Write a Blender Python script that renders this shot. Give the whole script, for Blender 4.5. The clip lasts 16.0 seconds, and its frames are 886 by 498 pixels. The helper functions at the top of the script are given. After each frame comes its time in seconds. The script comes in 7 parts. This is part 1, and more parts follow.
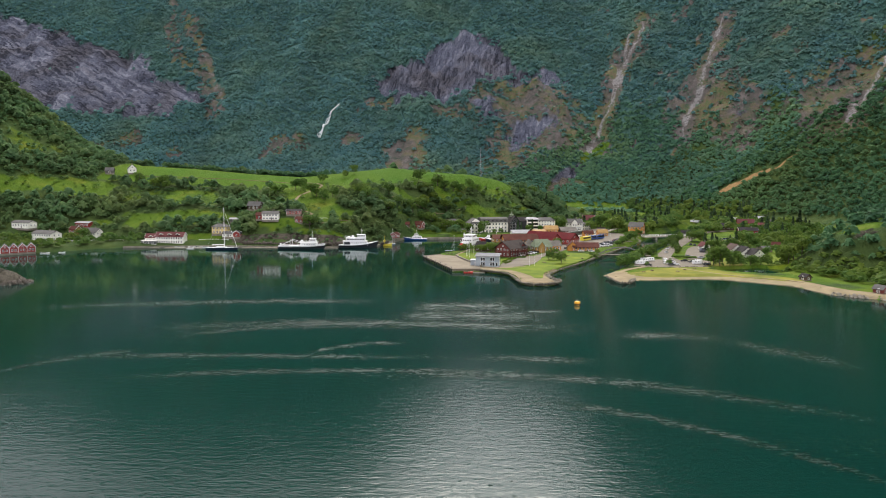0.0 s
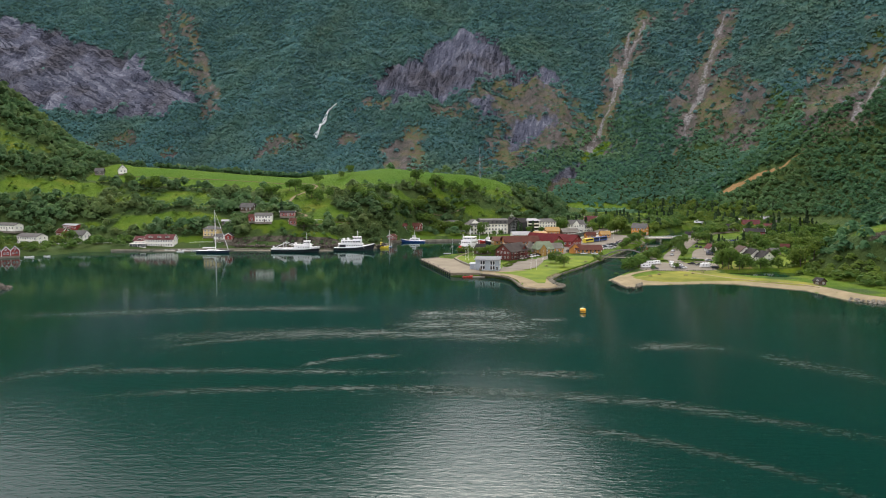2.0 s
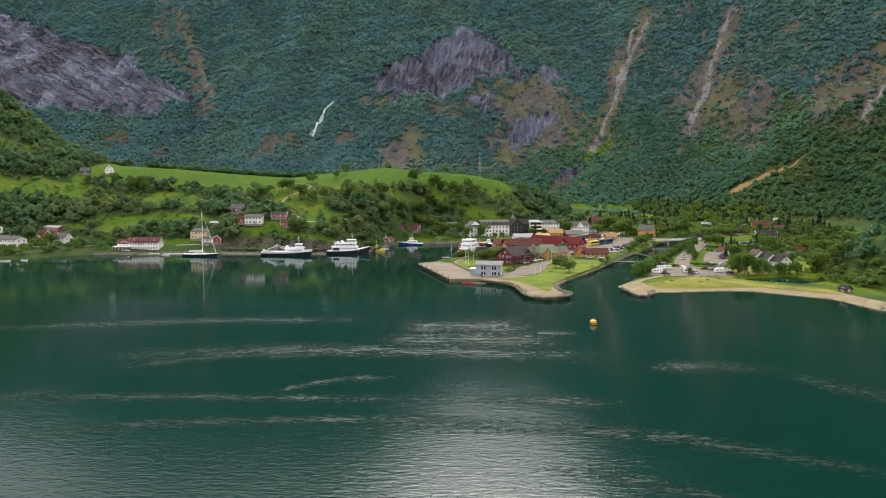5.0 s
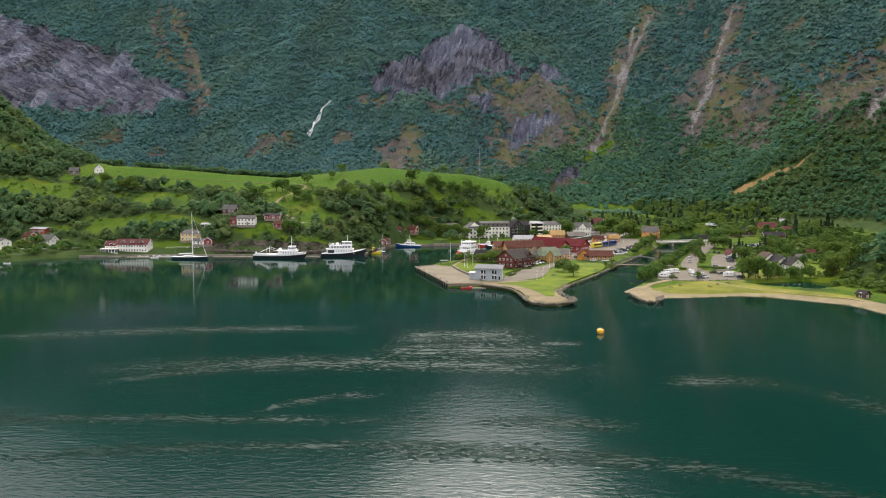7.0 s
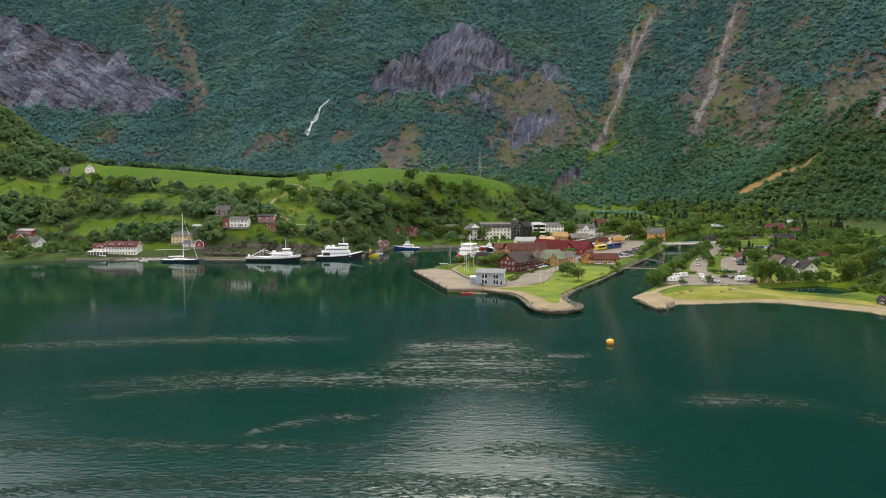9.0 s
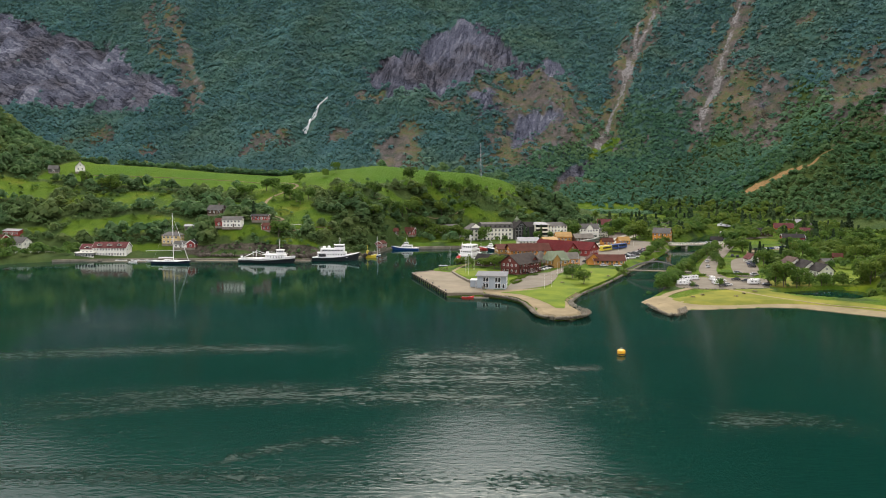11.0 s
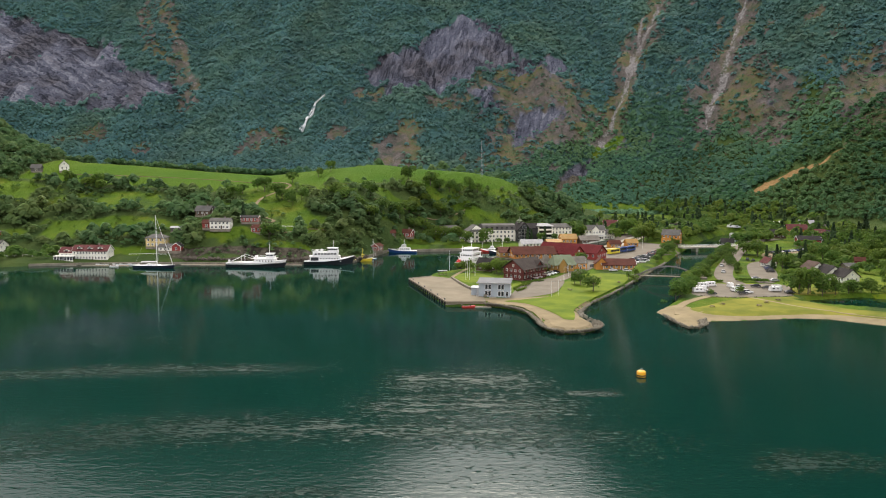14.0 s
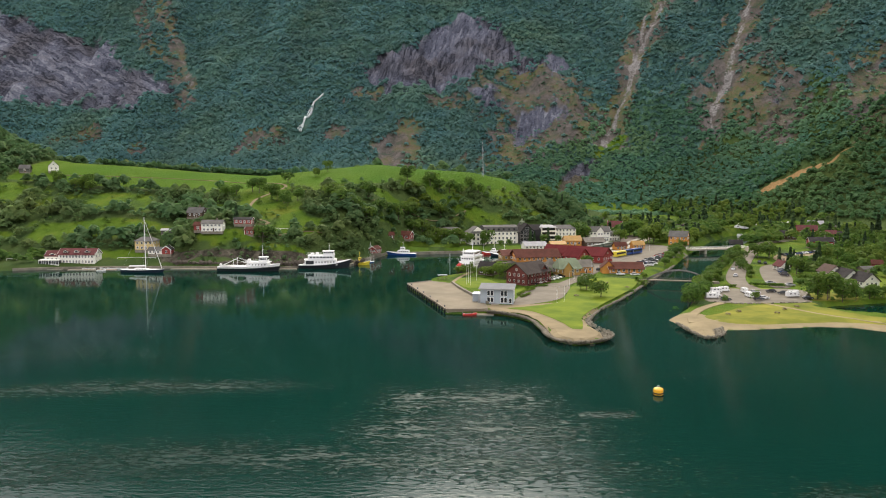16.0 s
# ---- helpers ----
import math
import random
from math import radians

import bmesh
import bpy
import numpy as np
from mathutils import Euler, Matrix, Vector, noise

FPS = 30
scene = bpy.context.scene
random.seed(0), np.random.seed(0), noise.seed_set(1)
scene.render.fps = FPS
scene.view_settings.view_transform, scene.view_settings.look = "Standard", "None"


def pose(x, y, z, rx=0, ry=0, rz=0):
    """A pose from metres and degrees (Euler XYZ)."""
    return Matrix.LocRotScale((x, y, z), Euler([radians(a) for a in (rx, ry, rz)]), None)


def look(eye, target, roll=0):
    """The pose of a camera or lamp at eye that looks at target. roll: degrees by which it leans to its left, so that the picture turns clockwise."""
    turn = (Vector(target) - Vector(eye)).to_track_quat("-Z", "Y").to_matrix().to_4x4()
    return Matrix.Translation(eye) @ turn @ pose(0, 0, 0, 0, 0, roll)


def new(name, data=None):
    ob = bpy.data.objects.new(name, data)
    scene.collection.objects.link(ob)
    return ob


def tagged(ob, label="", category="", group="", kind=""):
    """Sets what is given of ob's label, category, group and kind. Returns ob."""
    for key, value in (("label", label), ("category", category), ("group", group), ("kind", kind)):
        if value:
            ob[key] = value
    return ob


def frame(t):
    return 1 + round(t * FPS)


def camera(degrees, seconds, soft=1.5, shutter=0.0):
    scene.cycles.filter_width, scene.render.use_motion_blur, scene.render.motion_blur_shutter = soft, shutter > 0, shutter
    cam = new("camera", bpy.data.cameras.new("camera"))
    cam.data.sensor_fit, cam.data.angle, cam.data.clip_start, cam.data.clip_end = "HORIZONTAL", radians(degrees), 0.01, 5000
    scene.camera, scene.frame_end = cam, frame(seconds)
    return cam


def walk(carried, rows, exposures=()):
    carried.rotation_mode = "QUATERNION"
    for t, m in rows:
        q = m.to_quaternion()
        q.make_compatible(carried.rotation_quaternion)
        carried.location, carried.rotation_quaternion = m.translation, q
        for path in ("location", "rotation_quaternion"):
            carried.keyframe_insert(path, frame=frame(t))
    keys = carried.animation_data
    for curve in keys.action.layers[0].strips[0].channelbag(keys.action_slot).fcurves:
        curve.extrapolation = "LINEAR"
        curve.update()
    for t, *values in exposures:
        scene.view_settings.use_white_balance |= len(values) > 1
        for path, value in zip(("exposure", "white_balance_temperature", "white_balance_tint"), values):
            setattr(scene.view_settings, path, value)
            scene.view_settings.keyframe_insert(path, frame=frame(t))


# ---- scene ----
cam = camera(60.0, 16.0, 1.0)
PATH = [
    (0, (0.324, 0.914, 53.311), (0.264, 2.904, 53.119), 0.3),
    (0.5, (0.24, 5.14, 53.309), (0.182, 7.13, 53.118), 0.3),
    (1, (0.191, 9.367, 53.301), (0.133, 11.357, 53.109), 0.3),
    (1.5, (0.166, 13.608, 53.285), (0.108, 15.598, 53.093), 0.3),
    (2, (0.166, 17.86, 53.272), (0.109, 19.85, 53.081), 0.2),
    (2.5, (0.17, 22.1, 53.253), (0.114, 24.09, 53.062), 0.2),
    (3, (0.127, 26.338, 53.246), (0.07, 28.328, 53.055), 0.2),
    (3.5, (0.082, 30.569, 53.25), (0.026, 32.559, 53.059), 0.2),
    (4, (0.06, 34.769, 53.242), (0.004, 36.759, 53.051), 0.2),
    (6.5, (0.195, 55.567, 53.053), (0.14, 57.557, 52.861), 0.2),
    (7, (0.2, 59.753, 53.042), (0.146, 61.743, 52.851), 0.2),
    (7.5, (0.18, 63.956, 53.056), (0.125, 65.946, 52.865), 0.2),
    (8, (0.17, 68.164, 53.057), (0.116, 70.154, 52.866), 0.2),
    (8.5, (0.125, 72.349, 53.063), (0.071, 74.339, 52.871), 0.2),
    (9, (0.076, 76.484, 53.064), (0.022, 78.474, 52.873), 0.2),
    (11.5, (0.011, 97.167, 52.905), (-0.044, 99.157, 52.71), 0.2),
    (12, (-0.037, 101.344, 52.911), (-0.091, 103.334, 52.716), 0.2),
    (12.5, (-0.067, 105.516, 52.927), (-0.122, 107.506, 52.731), 0.2),
    (13, (-0.085, 109.693, 52.954), (-0.14, 111.682, 52.758), 0.2),
    (13.5, (-0.094, 113.837, 52.972), (-0.149, 115.827, 52.776), 0.1),
    (14, (-0.17, 117.969, 52.992), (-0.225, 119.959, 52.795), 0.2),
    (14.5, (-0.21, 122.071, 53.0), (-0.265, 124.06, 52.803), 0.2),
    (15, (-0.268, 126.187, 53.003), (-0.324, 128.177, 52.806), 0.1),
    (15.5, (-0.277, 130.345, 53.013), (-0.333, 132.335, 52.816), 0.1),
    (16, (-0.222, 134.517, 53.017), (-0.279, 136.507, 52.82), 0.1),
]
walk(cam, [(t, look(eye, target, roll)) for t, eye, target, roll in PATH], [(0, 0.97, 6650, 16), (16, 0.97, 7000, 15)])

# ---- world, sun ----
world = bpy.data.worlds.new("sky")
scene.world = world
world.use_nodes = True
wn, wl = world.node_tree.nodes, world.node_tree.links
sky = wn.new("ShaderNodeTexSky")
sky.sky_type = "NISHITA"
sky.sun_disc = False
sky.sun_elevation, sky.sun_rotation = radians(40.5), radians(2)
sky.air_density, sky.dust_density, sky.ozone_density = 1.0, 4.0, 1.0
grey = wn.new("ShaderNodeHueSaturation")   # thin overcast takes the blue out of the sky
grey.inputs["Saturation"].default_value = 0.15
wl.new(sky.outputs["Color"], grey.inputs["Color"])
cloud = wn.new("ShaderNodeMix")            # an even sheet of high cloud over the whole sky
cloud.data_type = "RGBA"
cloud.inputs["Factor"].default_value = 0.75
cloud.inputs["B"].default_value = (5.9, 6.16, 6.58, 1)
wl.new(grey.outputs["Color"], cloud.inputs["A"])
wl.new(cloud.outputs["Result"], wn["Background"].inputs["Color"])
wn["Background"].inputs["Strength"].default_value = 0.15
sun = new("sun", bpy.data.lights.new("sun", "SUN"))
sun.data.energy, sun.data.angle, sun.data.color = 1.4, radians(30), (1.0, 0.95, 0.85)
sun.matrix_basis = look((26, 743, 635), (0, 0, 0))
# ---- shape of the land ----
SHORE_WEST = [(-1500, 250), (-420, 300), (-260, 345), (-222, 353), (-213, 363), (-216, 372), (-250, 385), (-310, 410), (-322, 450),
              (-305, 478), (-289, 500), (-274, 511), (-262, 531), (-251, 538), (-221, 548), (-190, 553), (-163, 555), (-134, 554),
              (-100, 555), (-90, 561), (-66, 567), (-60, 592), (-50, 631), (-30, 634), (-1, 642)]
SHORE_HEAD = [(20, 641), (34, 632), (36, 616), (24, 600), (17, 580), (13, 548), (2, 534), (-9, 522), (-17, 511), (-19, 496), (-27, 488), (-7, 420.5), (9, 421.5),
              (16, 417), (23.6, 406.4), (26.7, 387), (28, 375), (34.4, 368.7), (44, 373.9), (45, 384), (43, 395), (43, 405), (51.5, 427.7),
              (66, 456), (80, 487), (91, 511), (117, 569), (143, 633), (160, 672), (190, 735), (230, 800)]
SHORE_EAST = [(246, 795), (225, 745), (199, 692), (161, 604.6), (129, 531), (101, 466), (87, 434), (74, 411.5), (75, 400), (76, 387),
              (77.4, 379), (82.5, 382), (85, 392.8), (102, 396), (123, 401), (134, 400), (146, 390), (160, 380), (167, 350), (183, 337), (230, 300),
              (400, 230), (1500, 120)]
LAND = SHORE_WEST + SHORE_HEAD + SHORE_EAST + [(1500, 3000), (-1500, 3000)]
POND = [(139, 435), (147, 428), (165, 420), (181, 428), (183, 446), (172, 452), (146, 443)]


def inland(poly, x, y):
    """Metres from the outline of poly, above zero inside it."""
    best = np.full(x.shape, 1e9)
    inside = np.zeros(x.shape, bool)
    for (ax, ay), (bx, by) in zip(poly, poly[1:] + poly[:1]):
        dx, dy = bx - ax, by - ay
        k = np.clip(((x - ax) * dx + (y - ay) * dy) / (dx * dx + dy * dy), 0, 1)
        best = np.minimum(best, (x - ax - k * dx) ** 2 + (y - ay - k * dy) ** 2)
        if ay != by:
            inside ^= ((ay > y) != (by > y)) & (x < ax + (y - ay) / (by - ay) * dx)
    return np.where(inside, 1, -1) * np.sqrt(best)


def ease(a, b, v):
    k = np.clip((v - a) / (b - a), 0, 1)
    return k * k * (3 - 2 * k)


def smooth_interp(v, xs, ys):
    """Interpolation with rounded corners."""
    w = 0.25 * (xs[-1] - xs[0]) / len(xs)
    return sum(np.interp(v + k * w, xs, ys) for k in (-1, -0.5, 0, 0.5, 1)) / 5


def waves(x, y, size, seed):
    """Cheap rolling relief between about -1 and 1."""
    rng = np.random.RandomState(seed)
    total = np.zeros(np.shape(x))
    for k in range(7):
        a, ph, f = rng.uniform(0, math.tau), rng.uniform(0, math.tau), rng.uniform(0.6, 1.7) / size
        total = total + np.sin((x * np.cos(a) + y * np.sin(a)) * f * math.tau + ph + 1.3 * np.sin((x * np.sin(a) - y * np.cos(a)) * f * 3.1 + ph * 2))
    return total / 4.2


def hill(x, y):
    """The terraced farm hill over the harbour: height over the valley floor, and how far up its front slope a place lies."""
    foot = smooth_interp(x, [-700, -500, -330, -290, -220, -180, -140, -100, -62, -40, -8, 40, 100, 150, 210],
                         [540, 545, 580, 586, 564, 562, 560, 562, 590, 652, 694, 706, 740, 800, 890])
    crest_y = smooth_interp(x, [-700, -480, -320, -134, 0, 100, 210], [860, 800, 745, 750, 765, 830, 910])
    top = smooth_interp(x, [-900, -700, -560, -480, -446, -410, -370, -320], [414, 294, 194, 139, 114, 87, 63, 54])
    top = np.where(x < -320, top, np.interp(x, [-320, -270, -210, -160, -120, -75, -20, 5, 30, 100, 145, 200, 260], [54, 51.5, 46.5, 43.5, 48, 53, 50, 48, 43, 17, 5, 1, 0]))
    u = (y - foot) / (crest_y - foot)
    front = 1 - (1 - np.clip(u, 0, 1)) ** 1.6
    back = np.exp(-(np.maximum(y - crest_y, 0) / 75) ** 2)
    return top * front * back, u


def mountain(x, y):
    base = smooth_interp(x, [-1500, -1100, -800, -600, -240, 0, 275, 500, 900, 1500], [1000, 1050, 1080, 1080, 1040, 1012, 990, 950, 700, 500])
    base = base + 22 * waves(x, 0 * y, 330, 5)
    d = np.maximum(y - base, 0)
    back = 0.8 * (np.sqrt(d * d + 6400) - 80)
    flank_x = smooth_interp(y, [100, 300, 420, 520, 620, 720, 850, 950, 1150, 1400], [230, 205, 195, 215, 290, 330, 290, 232, 170, 120])
    e = np.maximum(x - flank_x, 0)
    flank = 0.62 * (np.sqrt(e * e + 1600) - 40) * ease(250, 450, y + 0 * x)
    h = (np.maximum(back, 0) ** 1.5 + np.maximum(flank, 0) ** 1.5) ** (2 / 3)
    # gullies and ribs running down the slope
    steep = ease(20, 160, h)
    h = h + steep * (16 * waves(x + 0.25 * y, 0.3 * y, 170, 11) + 9 * waves(x, y, 70, 12) + 4 * waves(x, y, 27, 13))
    # skyline
    ray = np.degrees(np.arctan2(x, y - 60))
    cap = smooth_interp(ray, [-60, -38, -31, -22, -9, -4, 1, 5, 9, 13, 24, 40, 70], [590, 600, 720, 1080, 1020, 620, 470, 480, 640, 1050, 1300, 1300, 1200]) + 25 * waves(x, y, 210, 21)
    return np.where(h > cap - 100, cap - 100 * np.exp(-np.maximum(h - cap + 100, 0) / 100), h)


def land_height(x, y):
    d = inland(LAND, x, y)
    d = np.minimum(d, -inland(POND, x, y))
    beach = ease(60, 72, x) * (1 - ease(405, 440, y)) * (1 - ease(160, 190, x))
    rock = 1 - ease(-235, -225, x - 0 * y)
    slope = 1.1 * (1 - beach) + 0.16 * beach
    flat = np.where(d > 0, np.minimum(slope * d, 1.5), np.maximum(0.55 * d, -8))
    inner = np.clip(d / 4, 0, 1)
    floor = 0.0135 * np.clip(y - 480, 0, 800) * np.clip(d / 6, 0, 1)
    hh, u = hill(x, y)
    knoll = 21 * np.exp(-(((x - 222) / 26) ** 2 + ((y - 440) / 30) ** 2) ** 1.5) + 5 * np.exp(-(((x + 146) / 26) ** 2 + ((y - 592) / 16) ** 2) ** 2)
    islet = 9 * np.exp(-(((x + 245) / 26) ** 2 + ((y - 362) / 9) ** 2))
    west = 1.6 * np.clip(d / 14, 0, 1) * (1 - ease(-70, -40, x))
    return flat + floor + inner * (hh + mountain(x, y) + knoll + islet + west + np.clip(d / 30, 0, 1) * ease(700, 800, y) * 0.25 * waves(x, y, 30, 3))

from mathutils.geometry import delaunay_2d_cdt


# ---- building helpers ----
class Shape:
    """Corners and faces of one mesh."""
    def __init__(self):
        self.v, self.f = [], []

    def add(self, verts, faces):
        n = len(self.v)
        self.v += [tuple(p) for p in verts]
        self.f += [tuple(i + n for i in q) for q in faces]
        return self

    def box(self, cx, cy, z0, sx, sy, sz, rz=0, taper=1.0):
        c, s = math.cos(radians(rz)), math.sin(radians(rz))
        pts = []
        for z, k in ((z0, 1.0), (z0 + sz, taper)):
            for a, b in ((-1, -1), (1, -1), (1, 1), (-1, 1)):
                px, py = a * sx / 2 * k, b * sy / 2 * k
                pts.append((cx + px * c - py * s, cy + px * s + py * c, z))
        return self.add(pts, [(3, 2, 1, 0), (4, 5, 6, 7), (0, 1, 5, 4), (1, 2, 6, 5), (2, 3, 7, 6), (3, 0, 4, 7)])

    def prism(self, outline, z0, z1):
        n = len(outline)
        pts = [(x, y, z0) for x, y in outline] + [(x, y, z1) for x, y in outline]
        return self.add(pts, [tuple(range(n - 1, -1, -1)), tuple(range(n, 2 * n))] + [(i, (i + 1) % n, n + (i + 1) % n, n + i) for i in range(n)])

    def loft(self, rings, caps=True):
        """Skin between rings of equally many points."""
        n, faces, pts = len(rings[0]), [], []
        for r in rings:
            pts += list(r)
        for k in range(len(rings) - 1):
            faces += [(k * n + i, k * n + (i + 1) % n, (k + 1) * n + (i + 1) % n, (k + 1) * n + i) for i in range(n)]
        if caps:
            faces += [tuple(range(n - 1, -1, -1)), tuple(range((len(rings) - 1) * n, len(rings) * n))]
        return self.add(pts, faces)

    def rod(self, a, b, r0, r1=None, n=6):
        """A round bar from a to b."""
        a, b = Vector(a), Vector(b)
        r1 = r0 if r1 is None else r1
        w = (b - a).normalized()
        u = w.orthogonal().normalized()
        t = w.cross(u)
        ring = lambda p, r: [p + (u * math.cos(math.tau * i / n) + t * math.sin(math.tau * i / n)) * r for i in range(n)]
        return self.loft([ring(a, r0), ring(b, r1)])

    def lathe(self, profile, n=12, cx=0, cy=0):
        """Profile of (radius, z) turned round the upright axis."""
        return self.loft([[(cx + r * math.cos(math.tau * i / n), cy + r * math.sin(math.tau * i / n), z) for i in range(n)] for r, z in profile])

    def gable(self, L, D, z0, rise, over=0.5, thick=0.22, hip=0.0):
        """A pitched roof with its ridge along x: two thick slabs, or hipped ends."""
        a, b = L / 2 + over, D / 2 + over
        low, top = z0 - rise * over / (D / 2), z0 + rise
        if not hip:
            for s in (-1, 1):
                pts = [(-a, s * b, low), (a, s * b, low), (a, 0, top), (-a, 0, top)]
                pts += [(x, y, z + thick) for x, y, z in pts]
                faces = [(3, 2, 1, 0), (4, 5, 6, 7), (0, 1, 5, 4), (1, 2, 6, 5), (2, 3, 7, 6), (3, 0, 4, 7)]
                self.add(pts, faces if s < 0 else [q[::-1] for q in faces])
            return self
        r = a - hip
        out = [(-a, -b, low), (a, -b, low), (a, b, low), (-a, b, low), (-r, 0, top), (r, 0, top)]
        pts = [(x, y, z + thick) for x, y, z in out] + out
        return self.add(pts, [(0, 1, 5, 4), (2, 3, 4, 5), (1, 2, 5), (3, 0, 4), (7, 6, 10, 11), (9, 8, 11, 10), (8, 7, 11), (6, 9, 10),
                              (0, 6, 7, 1), (1, 7, 8, 2), (2, 8, 9, 3), (3, 9, 6, 0)])

    def gable_wall(self, L, D, h, rise):
        """The walls of a house with two gable ends."""
        a, b = L / 2, D / 2
        pts = [(-a, -b, -1.2), (a, -b, -1.2), (a, b, -1.2), (-a, b, -1.2), (-a, -b, h), (a, -b, h), (a, b, h), (-a, b, h), (-a, 0, h + rise), (a, 0, h + rise)]
        return self.add(pts, [(3, 2, 1, 0), (0, 1, 5, 4), (2, 3, 7, 6), (1, 2, 6, 9, 5), (3, 0, 4, 8, 7), (4, 5, 9, 8), (6, 7, 8, 9)])

    def mesh(self, name, smooth=False):
        me = bpy.data.meshes.new(name)
        me.from_pydata(self.v, [], self.f)
        if smooth:
            me.shade_smooth()
        return me


def thing(name, label, category, m, group="", kind=""):
    """An empty at the base of a thing, to carry its parts."""
    ob = new(name)
    ob.empty_display_size = 0.5
    ob.matrix_basis = m
    return tagged(ob, label, category, group, kind)


def part(name, shape, material, parent=None, label="", at=None):
    me = shape if isinstance(shape, bpy.types.Mesh) else shape.mesh(name)
    if material and not me.materials:
        me.materials.append(material)
    ob = new(name, me)
    if parent:
        ob.parent = parent
    if at is not None:
        ob.matrix_basis = at
    return tagged(ob, label)


def array_mesh(name, verts, faces, material, smooth=False):
    """A mesh from number arrays; faces all with the same count of corners."""
    me = bpy.data.meshes.new(name)
    me.vertices.add(len(verts))
    me.vertices.foreach_set("co", np.asarray(verts, np.float32).ravel())
    k = faces.shape[1]
    me.loops.add(faces.size)
    me.loops.foreach_set("vertex_index", faces.astype(np.int32).ravel())
    me.polygons.add(len(faces))
    me.polygons.foreach_set("loop_start", np.arange(0, faces.size, k, dtype=np.int32))
    me.polygons.foreach_set("use_smooth", np.full(len(faces), smooth))
    me.update(calc_edges=True)
    me.validate()
    if material:
        me.materials.append(material)
    return me


def ground_z(x, y):
    return float(land_height(np.array([float(x)]), np.array([float(y)]))[0])


# ---- materials ----
def shader(name):
    m = bpy.data.materials.new(name)
    m.use_nodes = True
    return m, m.node_tree.nodes, m.node_tree.links, m.node_tree.nodes["Principled BSDF"]


def noise_node(n, l, scale, detail=4.0, rough=0.55, where=None, stretch=None):
    t = n.new("ShaderNodeTexNoise")
    t.inputs["Scale"].default_value, t.inputs["Detail"].default_value, t.inputs["Roughness"].default_value = scale, detail, rough
    if where:
        if stretch:
            v = n.new("ShaderNodeVectorMath")
            v.operation = "MULTIPLY"
            v.inputs[1].default_value = stretch
            l.new(where, v.inputs[0])
            where = v.outputs[0]
        l.new(where, t.inputs["Vector"])
    return t.outputs["Fac"]


def ramp(n, l, value, stops):
    r = n.new("ShaderNodeValToRGB")
    e = r.color_ramp.elements
    while len(e) < len(stops):
        e.new(0.5)
    for el, (p, c) in zip(e, stops):
        el.position, el.color = p, (*c, 1)
    l.new(value, r.inputs["Fac"])
    return r.outputs["Color"]


def mix(n, l, fac, a, b):
    m = n.new("ShaderNodeMix")
    m.data_type = "RGBA"
    for value, socket in ((fac, m.inputs["Factor"]), (a, m.inputs["A"]), (b, m.inputs["B"])):
        if isinstance(value, bpy.types.NodeSocket):
            l.new(value, socket)
        elif isinstance(value, tuple):
            socket.default_value = (*value, 1)
        else:
            socket.default_value = value
    return m.outputs["Result"]


def calc(n, l, op, a, b=0.0, c=0.0, clamp=False):
    m = n.new("ShaderNodeMath")
    m.operation, m.use_clamp = op, clamp
    for value, socket in zip((a, b, c), m.inputs):
        if isinstance(value, bpy.types.NodeSocket):
            l.new(value, socket)
        else:
            socket.default_value = value
    return m.outputs[0]


def scaled(c, k):
    return tuple(min(1.0, v * k) for v in c)


def bump(n, l, p, height, strength, distance):
    b = n.new("ShaderNodeBump")
    b.inputs["Strength"].default_value, b.inputs["Distance"].default_value = strength, distance
    l.new(height, b.inputs["Height"])
    l.new(b.outputs["Normal"], p.inputs["Normal"])


def surface(name, colour, rough=0.7, metal=0.0, vary=0.25, grain=1.5, fine=9.0, relief=0.03, other=None, boards=0.0, per_object=0.0):
    """Weathered plain surface: stains, grain and relief, with optional board joints."""
    m, n, l, p = shader(name)
    pos = n.new("ShaderNodeTexCoord").outputs["Object"]
    big = noise_node(n, l, grain / 6, 3.0, 0.6, pos)
    small = noise_node(n, l, fine / 3, 3.0, 0.6, pos)
    col = ramp(n, l, big, [(0.3, scaled(colour, 1 - vary)), (0.72, scaled(other or colour, 1 + vary * 0.5))])
    col = mix(n, l, calc(n, l, "MULTIPLY", small, vary), col, scaled(colour, 0.55))
    if per_object:
        info = n.new("ShaderNodeObjectInfo")
        hs = n.new("ShaderNodeHueSaturation")
        l.new(calc(n, l, "MULTIPLY_ADD", info.outputs["Random"], per_object, 1 - per_object / 2), hs.inputs["Value"])
        l.new(col, hs.inputs["Color"])
        col = hs.outputs["Color"]
    height = small
    if boards:
        w = n.new("ShaderNodeTexWave")
        w.bands_direction = "Z"
        w.inputs["Scale"].default_value = boards
        l.new(pos, w.inputs["Vector"])
        height = w.outputs["Fac"]
        col = mix(n, l, calc(n, l, "MULTIPLY", height, 0.25), col, scaled(colour, 0.6))
    l.new(col, p.inputs["Base Color"])
    p.inputs["Roughness"].default_value, p.inputs["Metallic"].default_value = rough, metal
    if rough > 0.84:
        p.inputs["Specular IOR Level"].default_value = 0.15
    bump(n, l, p, height, 0.5, relief)
    return m


